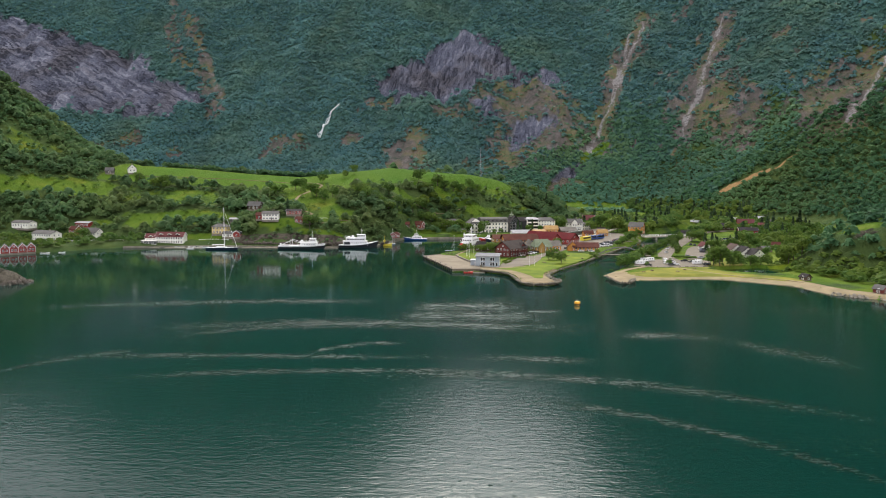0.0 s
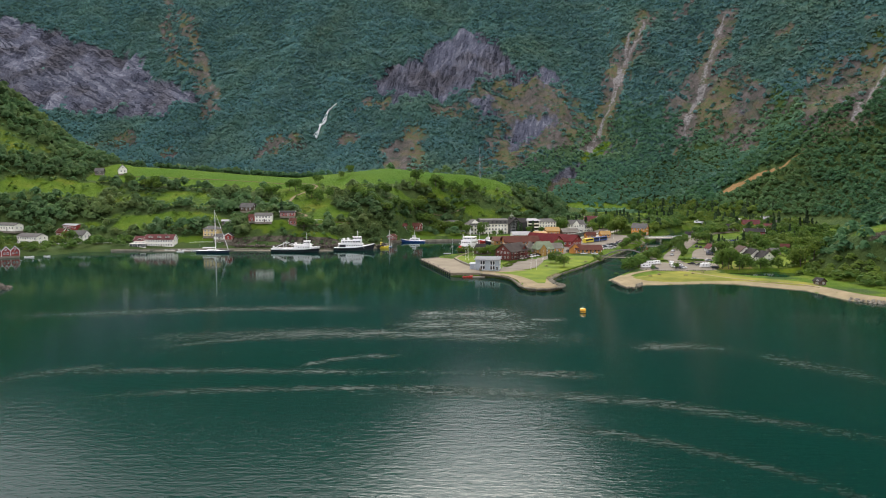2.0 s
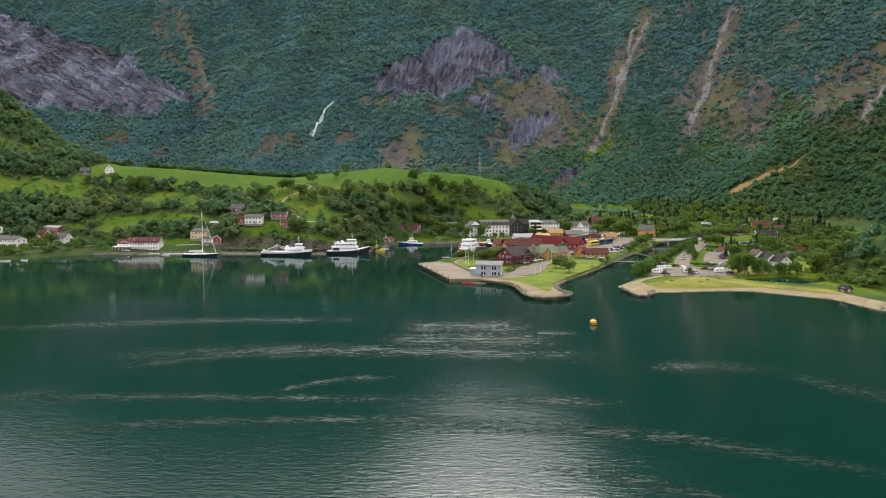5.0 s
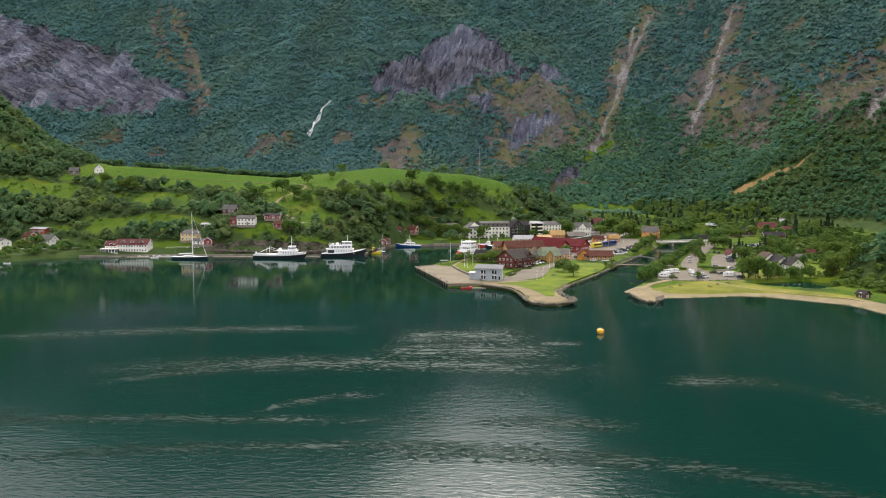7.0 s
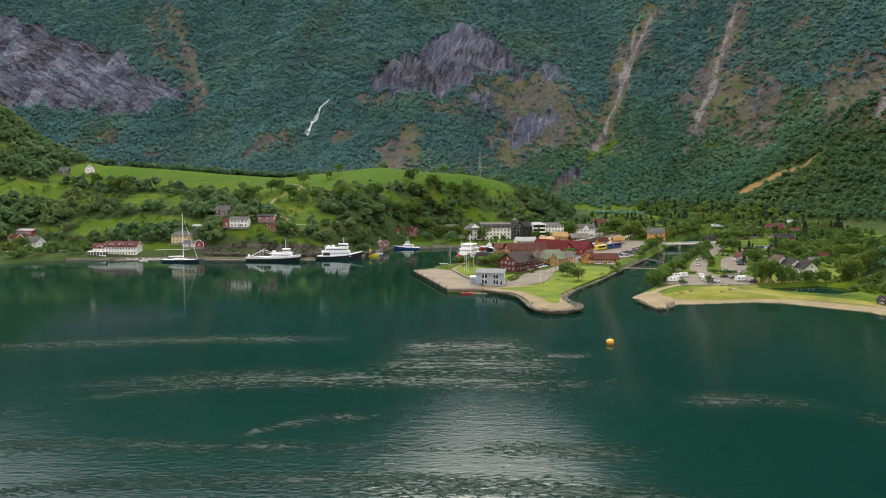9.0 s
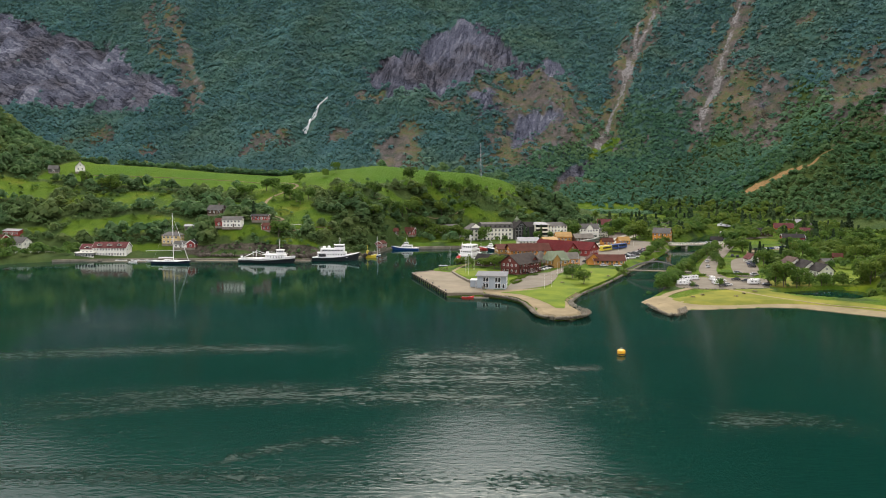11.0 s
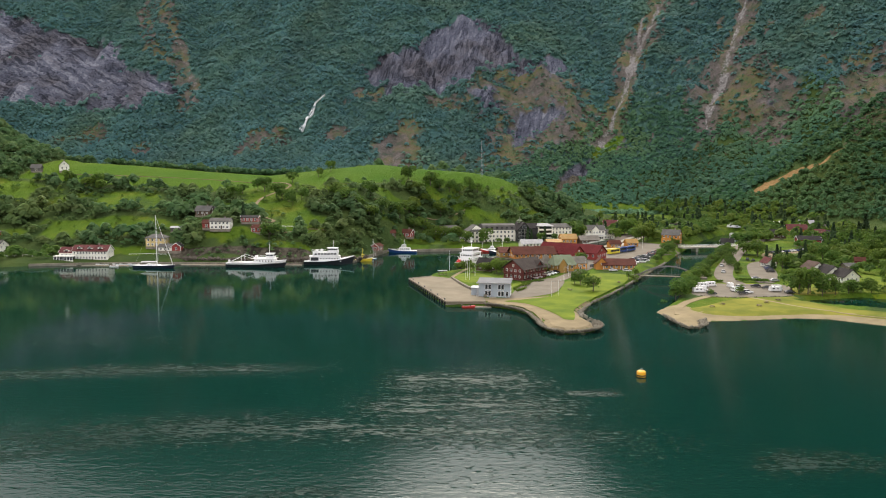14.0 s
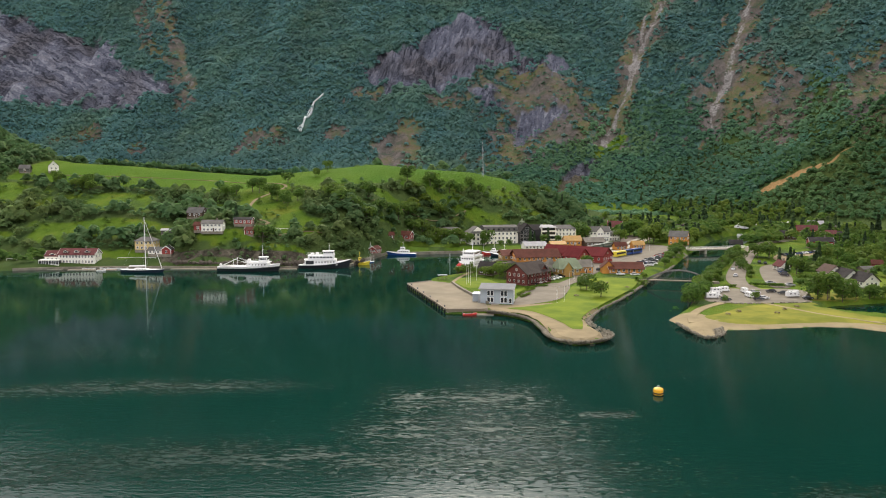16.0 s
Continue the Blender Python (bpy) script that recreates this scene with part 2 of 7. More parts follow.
def foliage(name, dark, light, warm, size=0.09, translucent=0.42, spread=0.5, stands=1.7):
    m, n, l, p = shader(name)
    geo = n.new("ShaderNodeNewGeometry")
    tree = noise_node(n, l, size, 2.0, 0.6, geo.outputs["Position"])
    wide = noise_node(n, l, size / 5, 3.0, 0.5, geo.outputs["Position"])
    col = ramp(n, l, tree, [(0.32, dark), (0.68, light)])
    col = mix(n, l, calc(n, l, "SMOOTH_MIN", calc(n, l, "MULTIPLY_ADD", wide, 3.0, -1.4, True), 0.7, 0.1), col, warm)
    hs = n.new("ShaderNodeHueSaturation")
    stand = noise_node(n, l, size / 7, 4.0, 0.55, geo.outputs["Position"], (1.3, 0.5, 0.5))
    l.new(calc(n, l, "MULTIPLY", calc(n, l, "MULTIPLY_ADD", geo.outputs["Random Per Island"], spread, 1 - spread / 2), calc(n, l, "MULTIPLY_ADD", stand, stands, 1 - stands * 0.52)), hs.inputs["Value"])
    l.new(calc(n, l, "MULTIPLY_ADD", geo.outputs["Random Per Island"], -0.03, 0.515), hs.inputs["Hue"])
    l.new(col, hs.inputs["Color"])
    l.new(hs.outputs["Color"], p.inputs["Base Color"])
    p.inputs["Roughness"].default_value = 0.75
    p.inputs["Specular IOR Level"].default_value = 0.2
    thin = n.new("ShaderNodeBsdfTranslucent")      # thin leaves let light through
    l.new(hs.outputs["Color"], thin.inputs["Color"])
    both = n.new("ShaderNodeMixShader")
    both.inputs["Fac"].default_value = translucent
    l.new(p.outputs["BSDF"], both.inputs[1])
    l.new(thin.outputs["BSDF"], both.inputs[2])
    l.new(both.outputs["Shader"], n["Material Output"].inputs["Surface"])
    return m


LEAF = foliage("leaf", (0.064, 0.136, 0.028), (0.108, 0.192, 0.032), (0.152, 0.202, 0.026), 0.09, 0.52, 0.3, 1.0)
LEAF_MID = foliage("leaf_mid", (0.054, 0.150, 0.074), (0.086, 0.194, 0.082), (0.124, 0.205, 0.064), 0.06, 0.52, 0.2, 1.0)
# distance haze is put into the blue of the far leaves, less into the low
LEAF_HAZED = foliage("leaf_hazed", (0.080, 0.198, 0.205), (0.112, 0.236, 0.214), (0.150, 0.246, 0.158), 0.045, 0.5, 0.16, 1.2)
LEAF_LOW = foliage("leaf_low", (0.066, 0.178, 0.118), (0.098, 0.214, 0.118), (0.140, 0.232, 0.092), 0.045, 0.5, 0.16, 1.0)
LEAF_HILL = foliage("leaf_hill", (0.086, 0.178, 0.074), (0.130, 0.222, 0.084), (0.180, 0.228, 0.068), 0.11, 0.6, 0.2, 1.0)
NEEDLE = foliage("needle", (0.036, 0.075, 0.034), (0.058, 0.105, 0.042), (0.070, 0.105, 0.036))
BARK = surface("bark", (0.13, 0.11, 0.09), 0.9, vary=0.4)

WHITE = surface("white_paint", (0.84, 0.82, 0.73), 0.55, vary=0.12, boards=3.0)
PLASTER = surface("white_plaster", (0.85, 0.82, 0.71), 0.75, vary=0.12)
CREAM = surface("cream_paint", (0.66, 0.50, 0.22), 0.6, vary=0.15, boards=3.0)
RED = surface("red_paint", (0.30, 0.035, 0.028), 0.65, vary=0.3, boards=3.0)
DARKRED = surface("dark_red_timber", (0.16, 0.028, 0.022), 0.65, vary=0.35, boards=3.0)
ORANGE = surface("orange_paint", (0.62, 0.26, 0.045), 0.65, vary=0.25, boards=3.0)
OCHRE = surface("ochre_timber", (0.42, 0.24, 0.06), 0.7, vary=0.3, boards=3.0)
BROWN = surface("brown_timber", (0.11, 0.065, 0.04), 0.75, vary=0.4, boards=3.0)
GREYBLUE = surface("grey_blue_cladding", (0.34, 0.39, 0.43), 0.5, vary=0.15, boards=2.0)
BLACKWOOD = surface("black_timber", (0.022, 0.022, 0.024), 0.55, vary=0.3, boards=3.0)
SLATE = surface("slate_roof", (0.040, 0.036, 0.035), 0.9, vary=0.35, boards=4.0)
GREYROOF = surface("grey_roof", (0.130, 0.125, 0.115), 0.9, vary=0.3, boards=4.0)
PALEROOF = surface("pale_roof", (0.36, 0.36, 0.36), 0.8, vary=0.25, boards=4.0)
REDROOF = surface("red_tile_roof", (0.14, 0.048, 0.046), 0.9, vary=0.35, boards=4.0)
RUSTROOF = surface("rust_brown_roof", (0.105, 0.036, 0.025), 0.9, vary=0.35, boards=4.0)
CRIMSON = surface("crimson_roof", (0.115, 0.011, 0.013), 0.9, vary=0.3, boards=4.0)
BROWNROOF = surface("brown_tile_roof", (0.115, 0.078, 0.062), 0.9, vary=0.35, boards=4.0)
BRIDGE_STEEL = surface("weathered_bridge_steel", (0.15, 0.14, 0.125), 0.6, 0.3, vary=0.3)
DARKROCK = surface("dark_shore_rock", (0.135, 0.115, 0.095), 0.9, vary=0.4, relief=0.2)
GREENROOF = surface("green_patina_roof", (0.22, 0.26, 0.17), 0.9, vary=0.3, boards=4.0)
TURF = surface("weathered_shingle_roof", (0.21, 0.19, 0.16), 0.85, vary=0.35, boards=4.0)
ROOFING = surface("grey_roofing_felt", (0.125, 0.135, 0.145), 0.8, vary=0.25)
INNROOF = surface("weathered_brown_roof", (0.062, 0.050, 0.044), 0.9, vary=0.35, boards=4.0)
TRIM = surface("white_trim", (0.80, 0.80, 0.77), 0.5, vary=0.06)
STONE = surface("granite_block", (0.24, 0.215, 0.17), 0.85, vary=0.4, relief=0.15)
CONCRETE = surface("concrete", (0.38, 0.35, 0.285), 0.85, vary=0.2)
ASPHALT = surface("asphalt", (0.185, 0.164, 0.128), 0.9, vary=0.25, grain=0.8)
GRAVEL = surface("pale_gravel", (0.25, 0.20, 0.118), 0.95, vary=0.25, grain=0.8)
SAND = surface("beach_sand", (0.265, 0.214, 0.125), 0.95, vary=0.25, grain=0.8)
LAWN = surface("mown_lawn", (0.086, 0.158, 0.008), 0.95, vary=0.3, grain=0.5, fine=3.0, other=(0.150, 0.188, 0.012))
DRYLAWN = surface("dry_lawn", (0.125, 0.160, 0.014), 0.95, vary=0.3, grain=0.45, fine=3.0, other=(0.215, 0.200, 0.028))
BALLAST = surface("railway_ballast", (0.165, 0.135, 0.11), 0.95, vary=0.35)
METAL = surface("galvanised_steel", (0.45, 0.46, 0.47), 0.4, 0.8, vary=0.2)
DARKMETAL = surface("dark_steel", (0.05, 0.05, 0.055), 0.45, 0.5, vary=0.2)
RUBBER = surface("rubber", (0.02, 0.02, 0.02), 0.85, vary=0.2)
TIMBER = surface("weathered_planks", (0.30, 0.25, 0.19), 0.85, vary=0.35, boards=2.0)


def glass_material():
    m, n, l, p = shader("window_glass")
    p.inputs["Base Color"].default_value = (0.018, 0.022, 0.026, 1)
    p.inputs["Roughness"].default_value = 0.06
    return m


GLASS = glass_material()

# ---- the ground, one sheet ----
def stroke(x, y, ax, ay, bx, by, half, wander=9.0, seed=1):
    """1 along a wandering line from a to b, falling to 0 at its sides."""
    dx, dy = bx - ax, by - ay
    q = dx * dx + dy * dy
    raw = ((x - ax) * dx + (y - ay) * dy) / q
    k = np.clip(raw, 0, 1)
    off = ((x - ax) * dy - (y - ay) * dx) / math.sqrt(q) + wander * waves(x, y, 90, seed) * np.sin(k * math.pi)
    end = np.maximum(np.abs(raw - k) * math.sqrt(q), 0)
    return np.clip(1.5 - np.hypot(off, end) / half, 0, 1)


def blob(x, y, cx, cy, rx, ry, seed=1, turn=0):
    c, s = math.cos(radians(turn)), math.sin(radians(turn))
    u, v = ((x - cx) * c + (y - cy) * s) / rx, (-(x - cx) * s + (y - cy) * c) / ry
    return np.clip(1.5 - np.sqrt(u * u + v * v) + 0.35 * waves(x, y, 0.5 * (rx + ry), seed), 0, 1)


def chain(x, y, pts, half, wander, seed):
    line = np.maximum.reduce([stroke(x, y, *p, *q, h, wander, seed) for p, q, h in zip(pts, pts[1:], half)])
    return line * np.clip(0.80 + 0.35 * waves(x, y, 34, seed + 5) + 0.2 * waves(x, y, 13, seed + 6), 0, 1)


def area(x, y, outline, seed, soft=34.0):
    """1 well inside a ragged outline, 0.5 on it, 0 outside."""
    return np.clip(0.5 + inland(outline, x, y) / soft + 0.24 * waves(x, y, 46, seed) + 0.2 * waves(x, y, 19, seed + 3), 0, 1)


CLIFF_WEST = [(-1080, 1590), (-917, 1608), (-875, 1585), (-803, 1558), (-760, 1516), (-716, 1517), (-660, 1530), (-545, 1392), (-498, 1373), (-455, 1344), (-501, 1298), (-562, 1306), (-625, 1335), (-665, 1330), (-707, 1313), (-800, 1340), (-1080, 1360)]
CLIFF_MIDDLE = [(-164, 1363), (-125, 1372), (-80, 1385), (-68, 1443), (-27, 1464), (26, 1466), (57, 1447), (70, 1392), (84, 1353), (43, 1332), (14, 1304), (-14, 1300), (-52, 1294), (-88, 1276), (-129, 1310)]
LEDGES = [(72, 1358), (130, 1348), (172, 1350), (180, 1327), (126, 1291), (74, 1315)]
SCRUB_MIDDLE = [(-5, 1292), (71, 1321), (129, 1323), (162, 1281), (189, 1243), (177, 1190), (149, 1171), (106, 1161), (62, 1125), (31, 1141), (37, 1195), (58, 1227), (22, 1236)]
SCRUB_GULLY = [(306, 1197), (340, 1232), (379, 1221), (400, 1177), (416, 1117), (403, 1063), (362, 1034), (351, 1056), (349, 1109), (329, 1142), (314, 1180)]
SCRUB_EAST = [(428, 1040), (468, 1103), (503, 1096), (560, 1050), (545, 1009), (453, 918), (421, 936), (419, 996)]
SLIDE = [(-82, 1224), (-58, 1208), (-62, 1172), (-60, 1100), (-130, 1090), (-120, 1153), (-128, 1193), (-101, 1204)]
TOE_SLIDE = [(108, 1070), (131, 1125), (162, 1141), (172, 1133), (142, 1086)]


def zones(x, y, z):
    """What covers the ground: bare rock, pale scree, brown scrub, bare soil, meadow, and the mown top field, each 0 to 1."""
    rock = np.maximum.reduce([area(x, y, CLIFF_WEST, 31), area(x, y, CLIFF_MIDDLE, 32, 26), 0.8 * area(x, y, LEDGES, 35, 22), 0.72 * area(x, y, [(5, 1280), (46, 1282), (55, 1229), (20, 1232)], 28, 22),
                              0.75 * area(x, y, [(57, 1215), (95, 1249), (143, 1233), (136, 1208), (100, 1195), (69, 1177)], 34, 26), 0.8 * area(x, y, TOE_SLIDE, 38, 16),
                              0.5 * area(x, y, [(350, 1108), (400, 1120), (400, 1066), (364, 1040)], 39, 30),
                              0.85 * blob(x, y, -163, 564, 11, 6, 25), 0.8 * blob(x, y, -110, 568, 46, 5.5, 24), 0.62 * blob(x, y, 218, 426, 9, 4, 23), np.where(x < -200, 0.62 * blob(x, y, -236, 362, 30, 11, 22), 0)])
    scree = np.maximum.reduce([chain(x, y, [(324, 1428), (307, 1392), (277, 1342), (246, 1288), (225, 1244), (207, 1220), (183, 1162)], (3, 6, 10, 7, 4, 6), 4, 41),
                               0.8 * stroke(x, y, 287, 1396, 270, 1350, 5, 4, 46), chain(x, y, [(450, 1350), (430, 1318), (413, 1296), (386, 1256), (366, 1220), (353, 1194), (320, 1152), (315, 1130)], (2, 3, 5, 6, 7, 9, 3), 4, 42),
                               chain(x, y, [(585, 1083), (547, 1037), (512, 1014), (463, 950), (423, 935)], (5, 5, 6, 4), 6, 43), 0.8 * chain(x, y, [(-537, 1516), (-486, 1444), (-450, 1392), (-431, 1350), (-420, 1300)], (4, 8, 8, 5), 8, 44),
                               0.6 * stroke(x, y, -214, 1295, -236, 1225, 4, 3, 47), 0.56 * area(x, y, SLIDE, 48, 60)])
    far = ease(1030, 1090, y)
    patches = far * ease(0.34, 0.9, 0.75 * waves(x, y, 64, 91) + 0.45 * waves(x, y, 25, 92)) * (0.85 * ease(140, 330, x) + 0.62 * ease(-140, 0, x) * (1 - ease(140, 330, x)) * (1 - ease(1380, 1450, y)))
    brown = np.maximum.reduce([area(x, y, SCRUB_MIDDLE, 51, 60), area(x, y, SCRUB_GULLY, 52, 60), area(x, y, SCRUB_EAST, 54, 60), patches,
                               chain(x, y, [(320, 1420), (290, 1370), (240, 1290), (190, 1170)], (22, 24, 22), 9, 53), chain(x, y, [(420, 1300), (380, 1240), (325, 1140)], (20, 26), 9, 57),
                               0.85 * chain(x, y, [(-585, 1610), (-497, 1459), (-420, 1290)], (14, 16), 12, 44), 0.8 * chain(x, y, [(-640, 1690), (-605, 1583), (-547, 1462), (-500, 1407)], (10, 14, 14), 12, 45),
                               0.9 * area(x, y, [(-322, 1183), (-316, 1231), (-294, 1238), (-245, 1218), (-262, 1194), (-293, 1189)], 55, 26), 0.9 * area(x, y, SLIDE, 56, 40),
                               0.9 * area(x, y, [(-610, 1255), (-552, 1273), (-508, 1226), (-554, 1235)], 58, 26), 0.8 * blob(x, y, -463, 1211, 16, 12, 61), 0.85 * blob(x, y, -178, 1222, 26, 15, 62),
                               0.85 * blob(x, y, -150, 1300, 30, 14, 50), 0.8 * blob(x, y, -30, 1262, 30, 14, 49)])
    dirt = np.maximum.reduce([blob(x, y, 318, 946, 15, 7, 61, -12), chain(x, y, [(320, 948), (350, 937), (368, 925), (405, 931)], (4.5, 3.5, 3), 2, 62)])
    hh, u = hill(x, y)
    patch = waves(x, y, 75, 71)
    top = ease(0.56, 0.62, u + 0.025 * patch) * (1 - ease(1.06, 1.12, u)) * ease(-338, -325, x) * (1 - ease(38, 55, x))
    top = top * (1 - ease(0.2, 0.5, blob(x, y, -150, 668, 26, 12, 78)))
    fields = np.maximum.reduce([blob(x, y, -236, 603, 46, 13, 74), 0.9 * blob(x, y, -330, 660, 32, 20, 79), 0.62 * blob(x, y, -240, 645, 50, 20, 70), chain(x, y, [(-146, 672), (-128, 636), (-104, 606)], (22, 17), 4, 73),
                                0.9 * blob(x, y, -142, 582, 17, 6, 69), 0.75 * blob(x, y, -62, 678, 24, 8, 68), 0.66 * blob(x, y, -10, 716, 46, 15, 67), 0.55 * blob(x, y, -70, 650, 24, 11, 81), 0.66 * blob(x, y, 30, 745, 34, 10, 82), 0.8 * blob(x, y, -205, 568, 36, 6, 66), 0.7 * blob(x, y, -95, 672, 22, 10, 80),
                                0.8 * blob(x, y, -110, 575, 22, 5, 65), 0.8 * blob(x, y, -285, 572, 14, 5, 63), 0.9 * blob(x, y, 224, 436, 15, 9, 62), 0.75 * blob(x, y, -395, 640, 30, 14, 64), 0.7 * blob(x, y, -160, 640, 14, 6, 72), 0.5 * blob(x, y, -410, 715, 34, 22, 84), 0.75 * blob(x, y, -362, 655, 36, 16, 85)])
    meadow = np.maximum.reduce([top, fields, blob(x, y, 175, 1024, 75, 26, 75), 0.85 * blob(x, y, 170, 480, 30, 22, 76)])
    plain = (1 - ease(2.0, 6.0, z - 1.5 - 0.0135 * np.clip(y - 480, 0, 800))) * ease(-70, -40, x) * (0.62 + 0.2 * waves(x, y, 40, 77))
    meadow = np.where(y < 1060, np.maximum(meadow, plain), 0)
    meadow = np.maximum(meadow, 0.75 * stroke(x, y, 172, 1146, 212, 1184, 8, 5, 83))
    return rock, scree, brown, dirt, meadow, top


def spaced(*runs):
    """Grid lines: runs of (from, to, step)."""
    out = []
    for a, b, s in runs:
        out += list(np.arange(a, b, s))
    return np.array(out + [runs[-1][1]], float)


def make_ground():
    xs = spaced((-1500, -1000, 25), (-1000, -420, 8), (-420, -64, 4), (-64, 210, 2), (210, 330, 4), (330, 760, 7), (760, 1500, 30))
    ys = spaced((120, 320, 20), (320, 356, 4), (356, 560, 2), (560, 720, 3), (720, 1000, 6), (1000, 1700, 7), (1700, 3000, 40))
    gx, gy = np.meshgrid(xs, ys)
    gz = land_height(gx, gy)
    rock, scree, brown, dirt, meadow, top = zones(gx, gy, gz)
    # crags: ledges and clefts where the rock is bare
    far = ease(1000, 1100, gy) * np.clip(rock * 1.5 - 0.3, 0, 1)
    crag = np.full(gx.shape, 0.5)
    at = far > 0
    crag[at] = [noise.turbulence((px / 34, py / 52, 0.3), 5, False, noise_basis="PERLIN_ORIGINAL") for px, py in zip(gx[at], gy[at])]
    gz = gz + far * (crag - 0.5) * 15 - scree * ease(1000, 1080, gy) * 3
    w = len(xs)
    i = np.arange(len(ys) - 1)[:, None] * w + np.arange(w - 1)[None, :]
    faces = np.stack([i, i + 1, i + 1 + w, i + w], -1).reshape(-1, 4)
    me = array_mesh("ground", np.stack([gx, gy, gz], -1).reshape(-1, 3), faces, GROUND, True)
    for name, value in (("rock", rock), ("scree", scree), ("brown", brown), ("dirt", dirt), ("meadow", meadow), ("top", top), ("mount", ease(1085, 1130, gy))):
        a = me.attributes.new(name, "FLOAT", "POINT")
        a.data.foreach_set("value", value.astype(np.float32).ravel())
    return tagged(new("ground", me), "steep wooded fjord slopes, cliffs and green meadows", "ground", kind="structure")


def ground_material():
    m, n, l, p = shader("ground")
    pos = n.new("ShaderNodeNewGeometry").outputs["Position"]
    fine = noise_node(n, l, 0.35, 5.0, 0.65, pos)
    mid = noise_node(n, l, 0.06, 5.0, 0.6, pos)
    wide = noise_node(n, l, 0.012, 4.0, 0.55, pos)

    def zone(name, edge=0.5, rag=None):
        a = n.new("ShaderNodeAttribute")
        a.attribute_name = name
        rough = calc(n, l, "MULTIPLY_ADD", rag or mid, 1.3 if rag else 0.9, -0.65 if rag else -0.45)
        return calc(n, l, "MULTIPLY_ADD", calc(n, l, "SUBTRACT", calc(n, l, "ADD", a.outputs["Fac"], rough), edge), 5.0, 0.5, True)

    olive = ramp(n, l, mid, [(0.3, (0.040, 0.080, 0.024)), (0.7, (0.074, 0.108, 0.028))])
    # far ground is teal: distance haze put into its colour
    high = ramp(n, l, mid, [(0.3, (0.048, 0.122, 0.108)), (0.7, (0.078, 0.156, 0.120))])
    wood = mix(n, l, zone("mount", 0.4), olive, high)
    grass = ramp(n, l, mid, [(0.3, (0.056, 0.120, 0.011)), (0.52, (0.092, 0.162, 0.014)), (0.72, (0.150, 0.182, 0.024))])
    lush = ramp(n, l, wide, [(0.35, (0.048, 0.130, 0.006)), (0.65, (0.085, 0.152, 0.009))])
    shrub_mix = calc(n, l, "ADD", calc(n, l, "MULTIPLY", noise_node(n, l, 0.11, 5.0, 0.7, pos), 0.7), calc(n, l, "MULTIPLY", fine, 0.3))
    heath = ramp(n, l, shrub_mix, [(0.38, (0.058, 0.104, 0.058)), (0.46, (0.108, 0.128, 0.058)), (0.53, (0.150, 0.118, 0.066)), (0.62, (0.132, 0.108, 0.098))])
    stony = ramp(n, l, shrub_mix, [(0.38, (0.056, 0.080, 0.060)), (0.47, (0.104, 0.090, 0.082)), (0.62, (0.180, 0.154, 0.150))])
    shrub = mix(n, l, calc(n, l, "MULTIPLY_ADD", noise_node(n, l, 0.022, 3.0, 0.5, pos), 7.0, -2.8, True), heath, stony)
    # slabs: tilted beds and upright joints, each block with its own tone
    sep = n.new("ShaderNodeSeparateXYZ")
    l.new(pos, sep.inputs[0])
    warp_a = noise_node(n, l, 0.03, 4.0, 0.6, pos)
    height = calc(n, l, "ADD", sep.outputs[2], calc(n, l, "MULTIPLY", warp_a, 30.0))

    def slabs(lean, across, along):
        """Long blocks lying at the given lean: tone of the block, and distance to its joint."""
        c, s = math.cos(radians(lean)), math.sin(radians(lean))
        u = calc(n, l, "ADD", calc(n, l, "MULTIPLY", sep.outputs[0], c / along), calc(n, l, "MULTIPLY", height, s / along))
        v = calc(n, l, "ADD", calc(n, l, "MULTIPLY", sep.outputs[0], -s / across), calc(n, l, "MULTIPLY", height, c / across))
        both = n.new("ShaderNodeCombineXYZ")
        l.new(u, both.inputs[0])
        l.new(v, both.inputs[1])
        tex = n.new("ShaderNodeTexVoronoi")
        tex.voronoi_dimensions = "2D"
        tex.inputs["Scale"].default_value = 1.0
        tex.inputs["Detail"].default_value = 1.0
        l.new(both.outputs[0], tex.inputs["Vector"])
        tone = n.new("ShaderNodeSeparateColor")
        l.new(tex.outputs["Color"], tone.inputs[0])
        return tone.outputs[0], tex.outputs["Distance"]

    tone_a, joint_a = slabs(-24, 3.4, 20.0)
    tone_b, joint_b = slabs(74, 4.4, 15.0)
    grit = noise_node(n, l, 0.30, 6.0, 0.75, pos)
    west = calc(n, l, "MULTIPLY_ADD", sep.outputs[0], -0.01, -2.5, True)
    streak = calc(n, l, "ADD", calc(n, l, "MULTIPLY", calc(n, l, "MULTIPLY_ADD", tone_a, 0.36, -0.18), west), calc(n, l, "MULTIPLY", calc(n, l, "MULTIPLY_ADD", tone_b, 0.26, -0.13), calc(n, l, "SUBTRACT", 1.1, west)))
    streak = calc(n, l, "ADD", streak, 0.22)
    streak = calc(n, l, "ADD", streak, calc(n, l, "MULTIPLY_ADD", grit, 0.95, -0.22))
    streak = calc(n, l, "ADD", streak, calc(n, l, "MULTIPLY_ADD", joint_b, -0.10, 0.04))
    streak = calc(n, l, "ADD", streak, calc(n, l, "MULTIPLY_ADD", wide, 0.8, -0.42))
    # greys pushed to blue for distance haze, dark ends paint shade into clefts
    hazed_stone = ramp(n, l, streak, [(0.30, (0.034, 0.040, 0.064)), (0.44, (0.110, 0.118, 0.168)), (0.64, (0.185, 0.193, 0.255)), (0.88, (0.36, 0.37, 0.43))])
    mauve_stone = ramp(n, l, streak, [(0.30, (0.036, 0.036, 0.050)), (0.46, (0.112, 0.107, 0.130)), (0.80, (0.235, 0.220, 0.245))])
